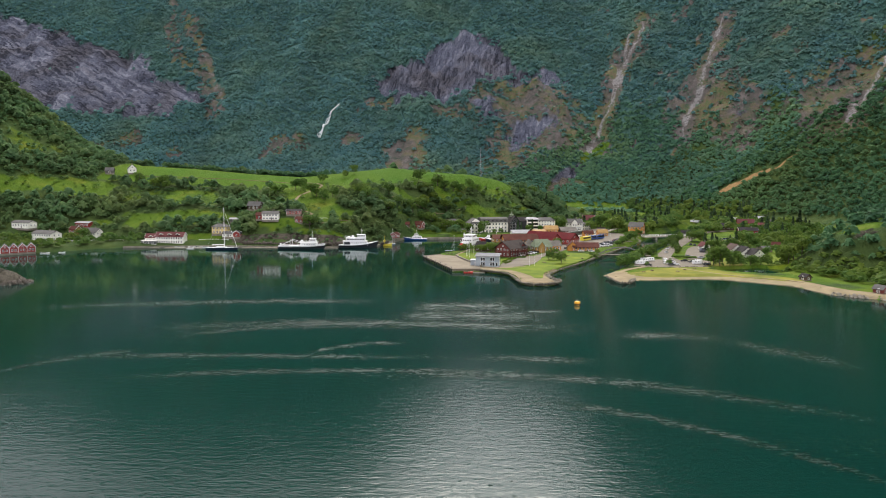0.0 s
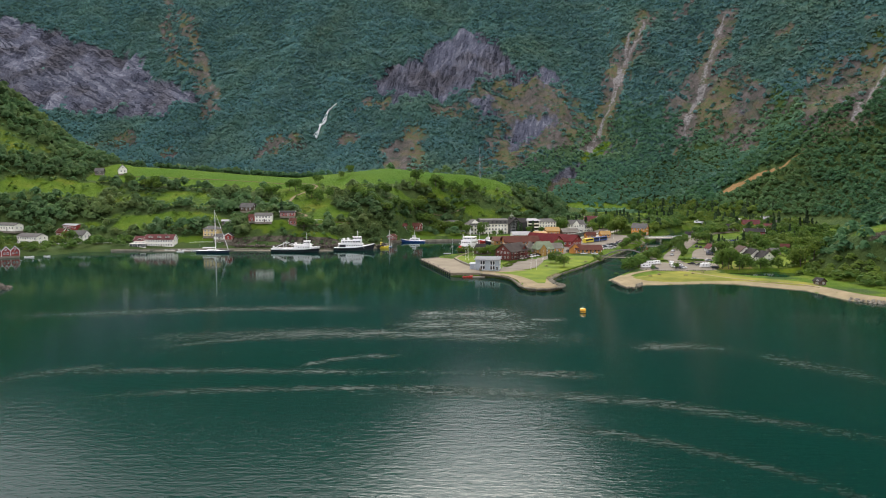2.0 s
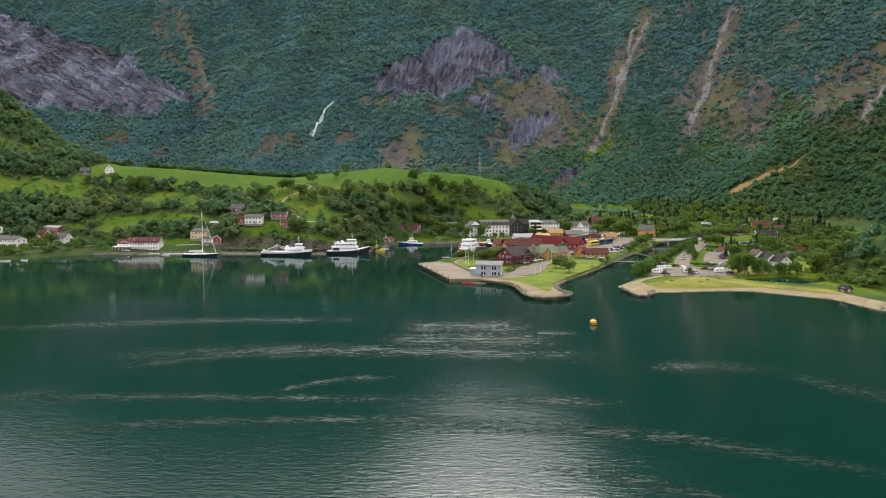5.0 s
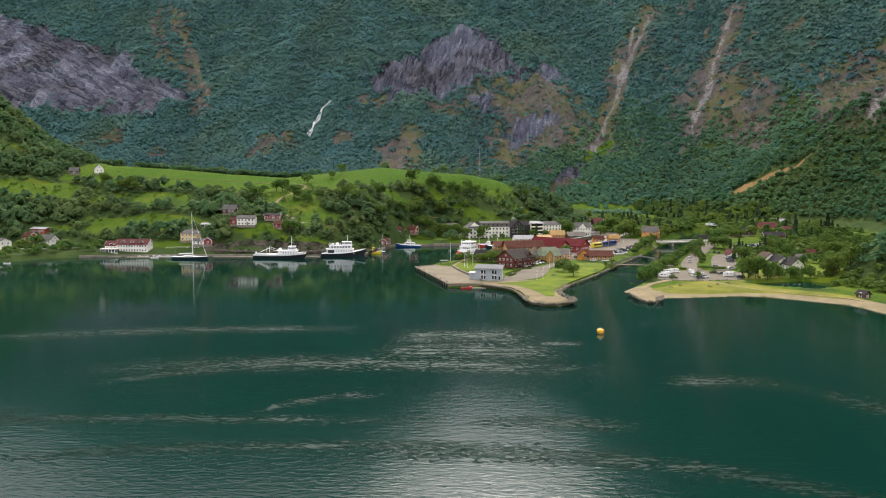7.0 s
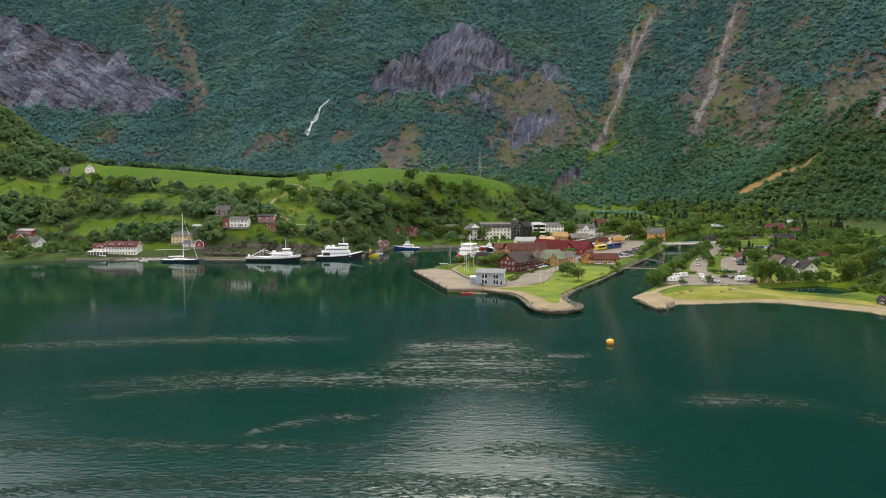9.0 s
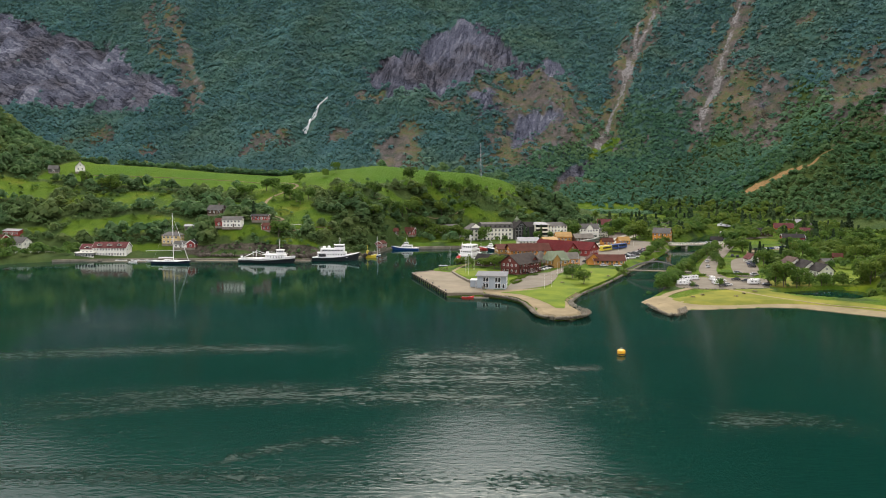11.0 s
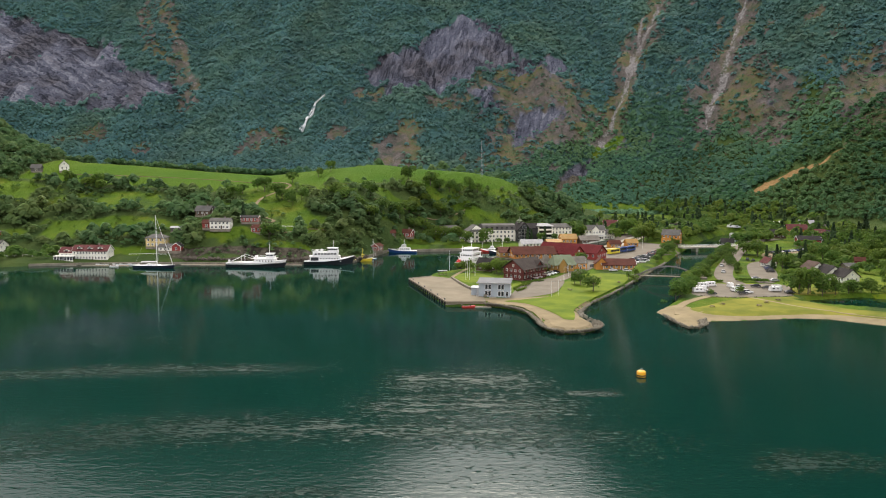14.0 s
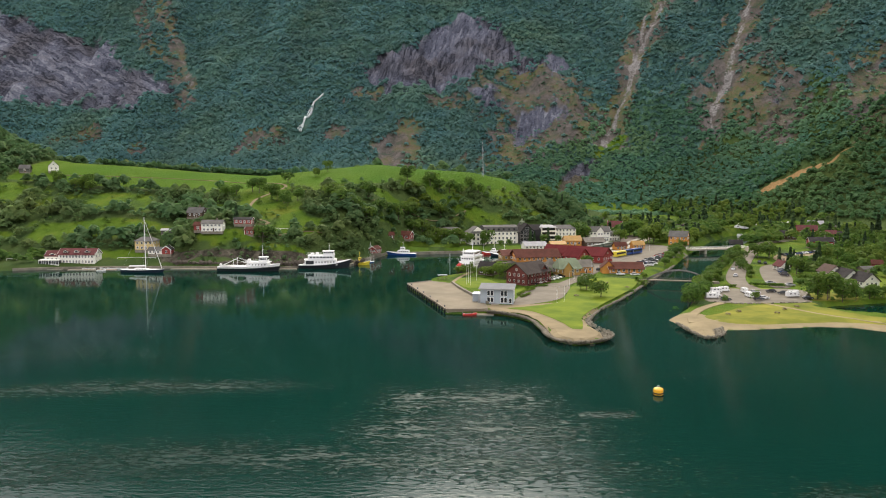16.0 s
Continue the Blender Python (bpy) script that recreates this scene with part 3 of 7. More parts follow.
    stone = mix(n, l, calc(n, l, "MULTIPLY_ADD", wide, 5.0, -1.8, True), mauve_stone, hazed_stone)
    rubble = ramp(n, l, fine, [(0.32, (0.07, 0.066, 0.064)), (0.46, (0.20, 0.185, 0.18)), (0.70, (0.40, 0.38, 0.365))])
    soil = ramp(n, l, fine, [(0.3, (0.25, 0.14, 0.06)), (0.7, (0.42, 0.27, 0.12))])
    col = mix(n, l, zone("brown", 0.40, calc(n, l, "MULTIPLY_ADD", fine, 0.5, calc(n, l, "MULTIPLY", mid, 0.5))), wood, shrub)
    col = mix(n, l, zone("meadow"), col, grass)
    col = mix(n, l, zone("top", 0.6), col, lush)
    shore_stone = ramp(n, l, streak, [(0.30, (0.040, 0.036, 0.028)), (0.48, (0.110, 0.096, 0.072)), (0.75, (0.21, 0.185, 0.145))])
    stone = mix(n, l, zone("mount", 0.4), shore_stone, stone)
    col = mix(n, l, zone("rock", 0.44), col, stone)
    col = mix(n, l, zone("scree", 0.72, calc(n, l, "MULTIPLY_ADD", fine, 0.6, calc(n, l, "MULTIPLY", mid, 0.4))), col, rubble)
    col = mix(n, l, zone("dirt"), col, soil)
    col = mix(n, l, calc(n, l, "MULTIPLY", fine, 0.3), col, (0.03, 0.035, 0.02))
    l.new(col, p.inputs["Base Color"])
    p.inputs["Roughness"].default_value = 0.92
    p.inputs["Specular IOR Level"].default_value = 0.05
    craggy = calc(n, l, "MULTIPLY_ADD", zone("rock", 0.5), 5.0, 1.5)
    bump(n, l, p, calc(n, l, "ADD", fine, calc(n, l, "MULTIPLY", streak, craggy)), 0.8, 1.4)
    return m


GROUND = ground_material()
make_ground()


# ---- the fjord ----
def water_material():
    m, n, l, p = shader("fjord_water")
    pos = n.new("ShaderNodeNewGeometry").outputs["Position"]
    sep = n.new("ShaderNodeSeparateXYZ")
    l.new(pos, sep.inputs[0])
    x, y = sep.outputs[0], sep.outputs[1]
    warp = noise_node(n, l, 0.012, 3.0, 0.6, pos)
    torn = noise_node(n, l, 0.30, 5.0, 0.75, pos, (0.40, 1.5, 1.0))
    long = noise_node(n, l, 0.010, 4.0, 0.6, pos, (0.35, 1.9, 1.0))
    # cat's-paws: bands of wind ripple lying in wide arcs across the bay
    bands = None
    for at, bend, cx, half, lo, hi in ((322, -0.0013, -34, 6, -172, -30), (312, -0.004, 2, 15, -26, 26), (290, -0.003, 4, 15, -30, 34), (300, 0.0, 30, 3, 22, 40), (272, -0.0014, -20, 9, -110, 46), (270, -0.0042, -25, 4, -100, -20), (256, -0.008, 66, 6, 50, 90), (246, -0.02, 75, 8, 86, 113),
                                       (226, -0.027, -95, 4, -131, -97), (222, -0.0006, -40, 3, -125, 5), (206, -0.0014, -10, 3, -97, 33), (203, -0.0042, 0, 4, -30, 95), (178, -0.011, 10, 3, 14, 82), (222, -0.006, 18, 4, 0, 38), (240, -0.021, -22, 3, -50, -18)):
        dx = calc(n, l, "SUBTRACT", x, cx)
        line = calc(n, l, "MULTIPLY_ADD", calc(n, l, "MULTIPLY", dx, dx), bend, float(at))
        off = calc(n, l, "ABSOLUTE", calc(n, l, "ADD", calc(n, l, "SUBTRACT", y, line), calc(n, l, "MULTIPLY_ADD", warp, 12.0, -6.0)))
        here = calc(n, l, "SUBTRACT", 1.1, calc(n, l, "DIVIDE", off, float(half) * 1.7), 0, True)
        mid, wid = (lo + hi) / 2, (hi - lo) / 2
        reach = calc(n, l, "MULTIPLY", calc(n, l, "SUBTRACT", 1.15, calc(n, l, "DIVIDE", calc(n, l, "ABSOLUTE", calc(n, l, "SUBTRACT", x, mid)), wid)), 1.7, 0, True)
        one = calc(n, l, "MULTIPLY", here, reach)
        bands = one if bands is None else calc(n, l, "MAXIMUM", bands, one)
    gust = calc(n, l, "MULTIPLY_ADD", long, 5.0, -2.65, True)
    open_water = calc(n, l, "MULTIPLY_ADD", y, -0.007, 3.2, True)     # sheltered calm near the harbour
    patch = calc(n, l, "MULTIPLY", calc(n, l, "MAXIMUM", bands, calc(n, l, "MULTIPLY", gust, 0.6)), calc(n, l, "MULTIPLY_ADD", torn, 2.6, -0.65, True))
    fade = noise_node(n, l, 0.016, 3.0, 0.6, pos, (1.0, 1.6, 1.0))
    patch = calc(n, l, "MULTIPLY", calc(n, l, "MULTIPLY", patch, open_water), calc(n, l, "MULTIPLY_ADD", fade, 3.0, -0.35, True))
    glint = noise_node(n, l, 1.1, 5.0, 0.7, pos, (0.45, 1.2, 1.0))
    paw = calc(n, l, "MULTIPLY", calc(n, l, "ADD", calc(n, l, "MULTIPLY_ADD", patch, 0.30, -0.63), glint), 10.0, 0, True)
    swell = noise_node(n, l, 0.42, 3.0, 0.5, pos, (0.42, 1.3, 1.0))
    ripple = noise_node(n, l, 0.9, 3.0, 0.55, pos, (0.6, 1.3, 1.0))
    chop = noise_node(n, l, 2.6, 2.0, 0.6, pos)
    calm = calc(n, l, "ADD", calc(n, l, "MULTIPLY", swell, 0.15), calc(n, l, "MULTIPLY", ripple, 0.15))
    wind = calc(n, l, "MULTIPLY", calc(n, l, "ADD", calc(n, l, "MULTIPLY", chop, 0.24), calc(n, l, "MULTIPLY", ripple, 0.72)), paw)
    near = calc(n, l, "MULTIPLY_ADD", y, -0.005, 1.9, True)
    height = calc(n, l, "ADD", calc(n, l, "MULTIPLY", calm, calc(n, l, "MULTIPLY_ADD", near, 0.85, 0.15)), wind)
    b = n.new("ShaderNodeBump")
    b.inputs["Strength"].default_value, b.inputs["Distance"].default_value = 1.0, 0.32
    l.new(height, b.inputs["Height"])
    l.new(b.outputs["Normal"], p.inputs["Normal"])
    deep = ramp(n, l, warp, [(0.3, (0.0001, 0.0185, 0.0136)), (0.7, (0.0001, 0.0228, 0.0160))])
    l.new(deep, p.inputs["Base Color"])
    l.new(calc(n, l, "MULTIPLY_ADD", paw, 0.27, calc(n, l, "MULTIPLY_ADD", near, 0.035, 0.06)), p.inputs["Roughness"])
    p.inputs["IOR"].default_value = 1.33
    p.inputs["Specular IOR Level"].default_value = 0.19
    p.inputs["Specular Tint"].default_value = (0.68, 1.0, 0.90, 1)
    return m


WATER = water_material()
sea = array_mesh("water", [(-3500, -2500, 0), (3500, -2500, 0), (3500, 1100, 0), (-3500, 1100, 0)], np.array([[0, 1, 2, 3]]), WATER)
tagged(new("water", sea), "dark teal fjord water with wind ripples", "water", kind="structure")

# ---- woods ----
def crown_template(rng, quads, leaf, width=0.5, lobes=5, cone=False, lift=0.0):
    """Leaf clumps on a crown one metre high, as corner and face arrays."""
    if cone:
        h = rng.uniform(0, 1, quads) ** 0.8
        a = rng.uniform(0, math.tau, quads)
        r = width * (1 - h) * (0.75 + 0.35 * rng.uniform(0, 1, quads)) * (0.8 + 0.3 * np.cos(h * 40))
        c = np.stack([r * np.cos(a), r * np.sin(a), 0.06 + 0.94 * h], 1)
        out = np.stack([np.cos(a), np.sin(a), 0.5 + 0 * a], 1)
    else:
        mid = [np.array([0, 0, 0.58, 0.85])]
        for _ in range(lobes):
            a, q = rng.uniform(0, math.tau), rng.uniform(0.35, 0.8)
            mid.append(np.array([math.cos(a) * width * 0.55, math.sin(a) * width * 0.55, q, rng.uniform(0.45, 0.7)]))
        mid = np.array(mid)[rng.randint(0, lobes + 1, quads)]
        d = rng.normal(size=(quads, 3))
        d /= np.linalg.norm(d, axis=1)[:, None]
        d[:, 2] = np.where(d[:, 2] < -0.3, -d[:, 2], d[:, 2])
        r = mid[:, 3] * (0.75 + 0.3 * rng.uniform(0, 1, quads))
        c = mid[:, :3] + d * np.stack([r * width, r * width, r * 0.44], 1)
        out = d
    out = out + 0.55 * rng.normal(size=(quads, 3)) + np.array([0, 0, lift])
    out /= np.linalg.norm(out, axis=1)[:, None]
    t = np.cross(out, rng.normal(size=(quads, 3)))
    t /= np.linalg.norm(t, axis=1)[:, None]
    b = np.cross(out, t)
    s = leaf * rng.uniform(0.6, 1.35, (quads, 1))
    k = rng.uniform(0.6, 1.1, (quads, 1))
    corners = np.stack([c - t * s - b * s * k * 0.5, c + t * s * 0.6 - b * s * k, c + t * s + b * s * k * 0.6, c - t * s * 0.7 + b * s * k], 1)
    return corners.reshape(-1, 3), np.arange(quads * 4).reshape(-1, 4)


def dome_template(rng, quads, width, size=0.27):
    """A far crown as a lumpy dome of leaf clumps that face outwards."""
    k = (np.arange(quads) + 0.5) / quads
    a = np.arange(quads) * 2.39996 + rng.uniform(0, math.tau) + rng.uniform(-0.3, 0.3, quads)
    up = 1 - 0.9 * k
    d = np.stack([np.cos(a) * np.sqrt(1 - up * up), np.sin(a) * np.sqrt(1 - up * up), up], 1)
    c = d * np.array([width, width, 0.5]) * rng.uniform(0.72, 1.12, (quads, 1)) + np.array([0, 0, 0.48])
    out = d + 0.2 * rng.normal(size=(quads, 3)) + np.array([0, 0, 0.4])
    out /= np.linalg.norm(out, axis=1)[:, None]
    t = np.cross(out, rng.normal(size=(quads, 3)))
    t /= np.linalg.norm(t, axis=1)[:, None]
    b = np.cross(out, t)
    s = size * rng.uniform(0.8, 1.3, (quads, 1))
    corners = np.stack([c - t * s - b * s * 0.6, c + t * s * 0.6 - b * s, c + t * s + b * s * 0.6, c - t * s * 0.7 + b * s], 1)
    return corners.reshape(-1, 3), np.arange(quads * 4).reshape(-1, 4)


def cluster_template(rng, lobes, quads):
    """A broad-leaved crown as a heap of leafy lobes."""
    vs, n = [], 0
    for k in range(lobes):
        v, _ = dome_template(rng, quads, 0.5)
        a, r = k * 2.4 + rng.uniform(-0.5, 0.5), 0.0 if k == 0 else rng.uniform(0.20, 0.32)
        size = 0.55 if k == 0 else rng.uniform(0.36, 0.5)
        z = 0.40 if k == 0 else rng.uniform(0.08, 0.42)
        vs.append(v * size + np.array([math.cos(a) * r, math.sin(a) * r, z]))
    v = np.concatenate(vs)
    return v, np.arange(len(v)).reshape(-1, 4)


def woods(name, label, places, templates, material, seed, tall=(6, 11), wide=(0.8, 1.25), sink=0.06):
    """One uncountable stand of trees: crown templates set at many places."""
    rng = np.random.RandomState(seed)
    places = np.asarray(places)
    pick = rng.randint(0, len(templates), len(places))
    allv, allf, n = [], [], 0
    for k, (tv, tf) in enumerate(templates):
        at = places[pick == k]
        if not len(at):
            continue
        h = rng.uniform(*tall, len(at))
        w = h * rng.uniform(*wide, len(at))
        a = rng.uniform(0, math.tau, len(at))
        c, s = np.cos(a)[:, None], np.sin(a)[:, None]
        vx, vy = tv[None, :, 0] * w[:, None], tv[None, :, 1] * w[:, None]
        v = np.stack([vx * c - vy * s + at[:, 0:1], vx * s + vy * c + at[:, 1:2], (tv[None, :, 2] - sink) * h[:, None] + at[:, 2:3]], -1)
        f = tf[None] + (np.arange(len(at)) * len(tv))[:, None, None] + n
        allv.append(v.reshape(-1, 3))
        allf.append(f.reshape(-1, tf.shape[1]))
        n += len(at) * len(tv)
    me = array_mesh(name, np.concatenate(allv), np.concatenate(allf), material)
    return tagged(new(name, me), label, "trees", kind="stuff")


def scatter(x0, x1, y0, y1, step, seed):
    rng = np.random.RandomState(seed)
    gx, gy = np.meshgrid(np.arange(x0, x1, step), np.arange(y0, y1, step))
    gx = (gx + rng.uniform(-0.48, 0.48, gx.shape) * step).ravel()
    gy = (gy + rng.uniform(-0.48, 0.48, gy.shape) * step).ravel()
    return gx, gy, rng.uniform(0, 1, gx.shape)


trng = np.random.RandomState(7)
FAR_CROWNS = [dome_template(trng, 11, 0.44, 0.21) for _ in range(6)]
MID_CROWNS = [cluster_template(trng, 6, 11) for _ in range(6)]
FLANK_CROWNS = [cluster_template(trng, 4, 10) for _ in range(6)]
SHRUBS = [cluster_template(trng, 3, 10) for _ in range(5)]
HILL_SITES = [(-149.5, 585, 11), (-171, 619, 10), (-133.5, 593, 9), (-124.5, 586, 9), (-309, 705, 9), (-326, 697, 8), (-184.5, 573, 11), (-177, 567, 8), (-170, 567, 8), (-178, 592, 8), (-277, 564, 10), (-302, 600, 11), (-304, 588, 9), (-344, 588, 14), (-305, 549, 14), (-56, 611, 8), (-52, 640, 8), (-40, 652, 8), (-216, 557, 15), (-362, 560, 9)]

gx, gy, dice = scatter(-1100, 760, 960, 1720, 4.7, 21)
gz = land_height(gx, gy)
rock, scree, brown, dirt, meadow, top = zones(gx, gy, gz)
thin = 0.30 * waves(gx, gy, 60, 81) + 0.25 * waves(gx, gy, 22, 82)
keep = (np.maximum.reduce([rock * 1.25, scree * 2.2, brown * 1.0, dirt * 1.5, meadow]) + thin * 0.6 < 0.58 + 0.5 * (dice - 0.5) + 0.25 * (dice > 0.95)) & (gz > 8) & (gz < 520)
keep &= np.abs(np.degrees(np.arctan2(gx, gy - 20))) < 36
# the haze-tinted stand starts lower down in the west
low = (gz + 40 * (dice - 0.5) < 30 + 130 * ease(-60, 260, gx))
for name, label, part_of, leaf in (("mountain_woods", "dense blue-green woods high on a mountainside, tinted for haze", ~low, LEAF_HAZED), ("foothill_woods", "dense green woods at a mountain's foot, less haze tint", low, LEAF_LOW)):
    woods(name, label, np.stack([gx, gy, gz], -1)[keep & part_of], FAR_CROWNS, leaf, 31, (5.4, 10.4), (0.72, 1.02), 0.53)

SCRUB_DOMES = [dome_template(trng, 7, 0.5) for _ in range(5)]
bare = ~keep & (brown > 0.35) & (rock < 0.5) & (scree < 0.3) & (dirt < 0.2) & (gz > 8) & ((dice * 5.7) % 1 < 0.42) & (thin < 0.28)
woods("mountain_scrub", "low birch scrub scattered over brown heath", np.stack([gx, gy, gz], -1)[bare], SCRUB_DOMES, LEAF_LOW, 43, (1.3, 3.4), (1.0, 1.6), 0.12)

gx, gy, dice = scatter(180, 700, 300, 1000, 5.8, 22)
gz = land_height(gx, gy)
rock, scree, brown, dirt, meadow, top = zones(gx, gy, gz)
keep = (gz > 9.5 + 0.012 * (gy - 480)) & (dirt < 0.12) & (scree < 0.4) & (dice > 0.06) & (blob(gx, gy, 222, 434, 15, 9, 62) < 0.45) & (np.degrees(np.arctan2(gx, gy)) < 36)
woods("flank_woods", "mixed green woods climbing a valley side", np.stack([gx, gy, gz], -1)[keep], FLANK_CROWNS, LEAF_MID, 32, (4.5, 8.5), (0.85, 1.3))

gx, gy, dice = scatter(-640, 230, 545, 960, 4.6, 23)
gz = land_height(gx, gy)
rock, scree, brown, dirt, meadow, top = zones(gx, gy, gz)
hh, u = hill(gx, gy)
keep = (hh > 2.5) & (meadow + 0.5 * (dice - 0.5) < 0.40 + 0.1 * ease(-120, -80, gx)) & (u < 1.25) & (np.degrees(np.arctan2(gx, gy)) > -37) & (inland(LAND, gx, gy) > 8) & (rock < 0.45)
for a, b, r in HILL_SITES:
    keep &= (gx - a) ** 2 + (gy - b + 4) ** 2 > r * r
keep &= (gx < -130) | (dice < 0.5) | ((dice > 0.62) & (dice < 0.76)) | (gx > 60)
keep &= ~((gx > 98) & (gy > 780))
low = keep & (dice < 0.55)
woods("hill_scrub", "low leafy scrub on a farm hill", np.stack([gx, gy, gz], -1)[low], SHRUBS, LEAF_HILL, 33, (2.2, 5.2), (1.1, 1.6))
woods("hill_woods", "leafy thickets and orchard trees on a farm hill", np.stack([gx, gy, gz], -1)[keep & ~low], MID_CROWNS, LEAF_HILL, 36, (5.5, 11.0), (0.75, 1.1))

tuft = (hh > 2.5) & (u < 0.60) & (meadow > 0.35) & (top < 0.2) & (inland(LAND, gx, gy) > 8) & ((dice * 7.3) % 1 < 0.22)
for a, b, r in HILL_SITES:
    tuft &= (gx - a) ** 2 + (gy - b + 4) ** 2 > (r * 0.8) ** 2
woods("meadow_bushes", "small bushes and tall herbs in hillside meadows", np.stack([gx, gy, gz], -1)[tuft], SHRUBS[:3], LEAF, 37, (1.2, 3.2), (1.1, 1.9))
gx, gy, dice = scatter(-104, 0, 568, 730, 5.0, 38)
gz = land_height(gx, gy)
keep = (gz > 3.2) & (gz < 30) & (dice > 0.62) & (gy > 578) & (inland(LAND, gx, gy) > 7)
for a, b, r in HILL_SITES:
    keep &= (gx - a) ** 2 + (gy - b + 3) ** 2 > (r * 0.75) ** 2
woods("harbour_slope_woods", "leafy trees on a steep slope over a harbour", np.stack([gx, gy, gz], -1)[keep], MID_CROWNS, LEAF_HILL, 39, (4.5, 9.0), (0.8, 1.1))
gx, gy, dice = scatter(-80, -36, 574, 652, 3.0, 50)
gz = land_height(gx, gy)
bank = inland(LAND, gx, gy)
keep = (bank > 2.6) & (bank < 16) & (gz > 3.0) & (dice > 0.5)
for a, b, r in HILL_SITES:
    keep &= (gx - a) ** 2 + (gy - b + 2) ** 2 > (r * 0.7) ** 2
keep |= (bank > 3) & (gz > 4) & (gx > -62) & (gy > 612) & (dice > 0.45) & ((gx + 52) ** 2 + (gy - 638) ** 2 > 22) & ((gx + 40) ** 2 + (gy - 650) ** 2 > 22)
woods("harbour_bank_bushes", "leafy bushes on a steep bank over a harbour", np.stack([gx, gy, gz], -1)[keep], SHRUBS, LEAF_HILL, 51, (2.0, 4.6), (0.95, 1.4))
gx, gy, dice = scatter(-170, -60, 559, 584, 3.4, 46)
gz = land_height(gx, gy)
keep = (inland(LAND, gx, gy) > 4.5) & (dice > 0.62)
for a, b, r in HILL_SITES:
    keep &= (gx - a) ** 2 + (gy - b + 2) ** 2 > (r * 0.8) ** 2
woods("quay_bushes", "low bushes on rocks above the ferry quay", np.stack([gx, gy, gz], -1)[keep], SHRUBS, LEAF_HILL, 47, (1.2, 3.6), (1.0, 1.5))
gx, gy, dice = scatter(-296, -130, 754, 776, 4.4, 41)
gz = land_height(gx, gy)
woods("crest_woods", "dark row of trees behind a hilltop field", np.stack([gx, gy, gz], -1)[dice > 0.12], MID_CROWNS, LEAF_MID, 42, (4.0, 7.0), (0.85, 1.2))

# ---- made ground: lawns, sand, roads, quays ----
def rounded(outline, closed=True, step=2.5):
    """Points along a smooth curve through the corners of an outline."""
    n, out = len(outline), []
    for i in range(n if closed else n - 1):
        p = [Vector(outline[(i + k) % n] if closed else outline[min(max(i + k, 0), n - 1)]) for k in (-1, 0, 1, 2)]
        m = max(1, int((p[2] - p[1]).length / step))
        for j in range(m):
            t = j / m
            q = 0.5 * (2 * p[1] + (p[2] - p[0]) * t + (2 * p[0] - 5 * p[1] + 4 * p[2] - p[3]) * t * t + (3 * p[1] - p[0] - 3 * p[2] + p[3]) * t ** 3)
            out.append((q.x, q.y))
    return out if closed else out + [tuple(outline[-1])]


def sheet(name, label, outline, material, lift=0.06, curve=True, category="ground", inset=5.0):
    """A thin layer that lies on the ground inside an outline."""
    edge = rounded(outline) if curve else list(outline)
    n = len(edge)
    xs, ys = [p[0] for p in edge], [p[1] for p in edge]
    gx, gy = np.meshgrid(np.arange(min(xs), max(xs), inset), np.arange(min(ys), max(ys), inset))
    ok = inland(edge, gx.ravel(), gy.ravel()) > 1.2
    inner = list(zip(gx.ravel()[ok], gy.ravel()[ok]))
    v, _, f, *_ = delaunay_2d_cdt([Vector(p) for p in edge + inner], [(i, (i + 1) % n) for i in range(n)], [], 1, 1e-4)
    px, py = np.array([p[0] for p in v]), np.array([p[1] for p in v])
    pz = land_height(px, py) + lift
    me = bpy.data.meshes.new(name)
    me.from_pydata([(a, b, c) for a, b, c in zip(px, py, pz)], [], [tuple(q) for q in f])
    me.materials.append(material)
    return tagged(new(name, me), label, category, kind="structure")


def ribbon(name, label, line, width, material, lift=0.12, category="road", kind="structure", thick=0.0, z=None):
    """A road or path of even width along a curve, following the ground."""
    pts = [Vector(p) for p in rounded(line, False, 3.0)]
    sh, rows = Shape(), []
    for i, p in enumerate(pts):
        d = (pts[min(i + 1, len(pts) - 1)] - pts[max(i - 1, 0)]).normalized()
        s = Vector((-d.y, d.x)) * width / 2
        h = (ground_z(p.x, p.y) if z is None else z) + lift
        rows.append([(p.x + s.x, p.y + s.y, h), (p.x - s.x, p.y - s.y, h), (p.x - s.x, p.y - s.y, h - 0.5 - thick), (p.x + s.x, p.y + s.y, h - 0.5 - thick)])
    sh.loft(rows)
    ob = new(name, sh.mesh(name))
    ob.data.materials.append(material)
    return tagged(ob, label, category, kind=kind)


sheet("headland_gravel", "pale gravel edge of a grassy headland", [(10, 422.3), (16.4, 418), (24.3, 407), (27.5, 387), (28.8, 375.6), (34.5, 369.6), (43.3, 374.5), (44.2, 384), (42.3, 395), (42.3, 405.3), (51, 428.5),
      (40, 438), (20, 432), (9, 432)], GRAVEL, 0.2, inset=1.2)
sheet("headland_lawn", "mown green lawn on the headland", [(16, 424), (24, 419), (29, 409.5), (33.5, 396), (35.5, 386), (38.5, 385), (40.6, 397), (42.0, 407), (50.7, 428.5), (65.2, 457.5), (79, 488.5), (82, 505),
      (69.8, 510), (57.3, 500.5), (47.5, 478.3), (38.6, 441.8), (25, 429)], LAWN, 0.28, inset=2.5)
sheet("inn_lawn", "green lawn beside an inn", [(-5.7, 500), (6, 509.5), (17, 488.6), (21.5, 468), (13.7, 460), (7.4, 480), (2.2, 476)], LAWN, 0.06)
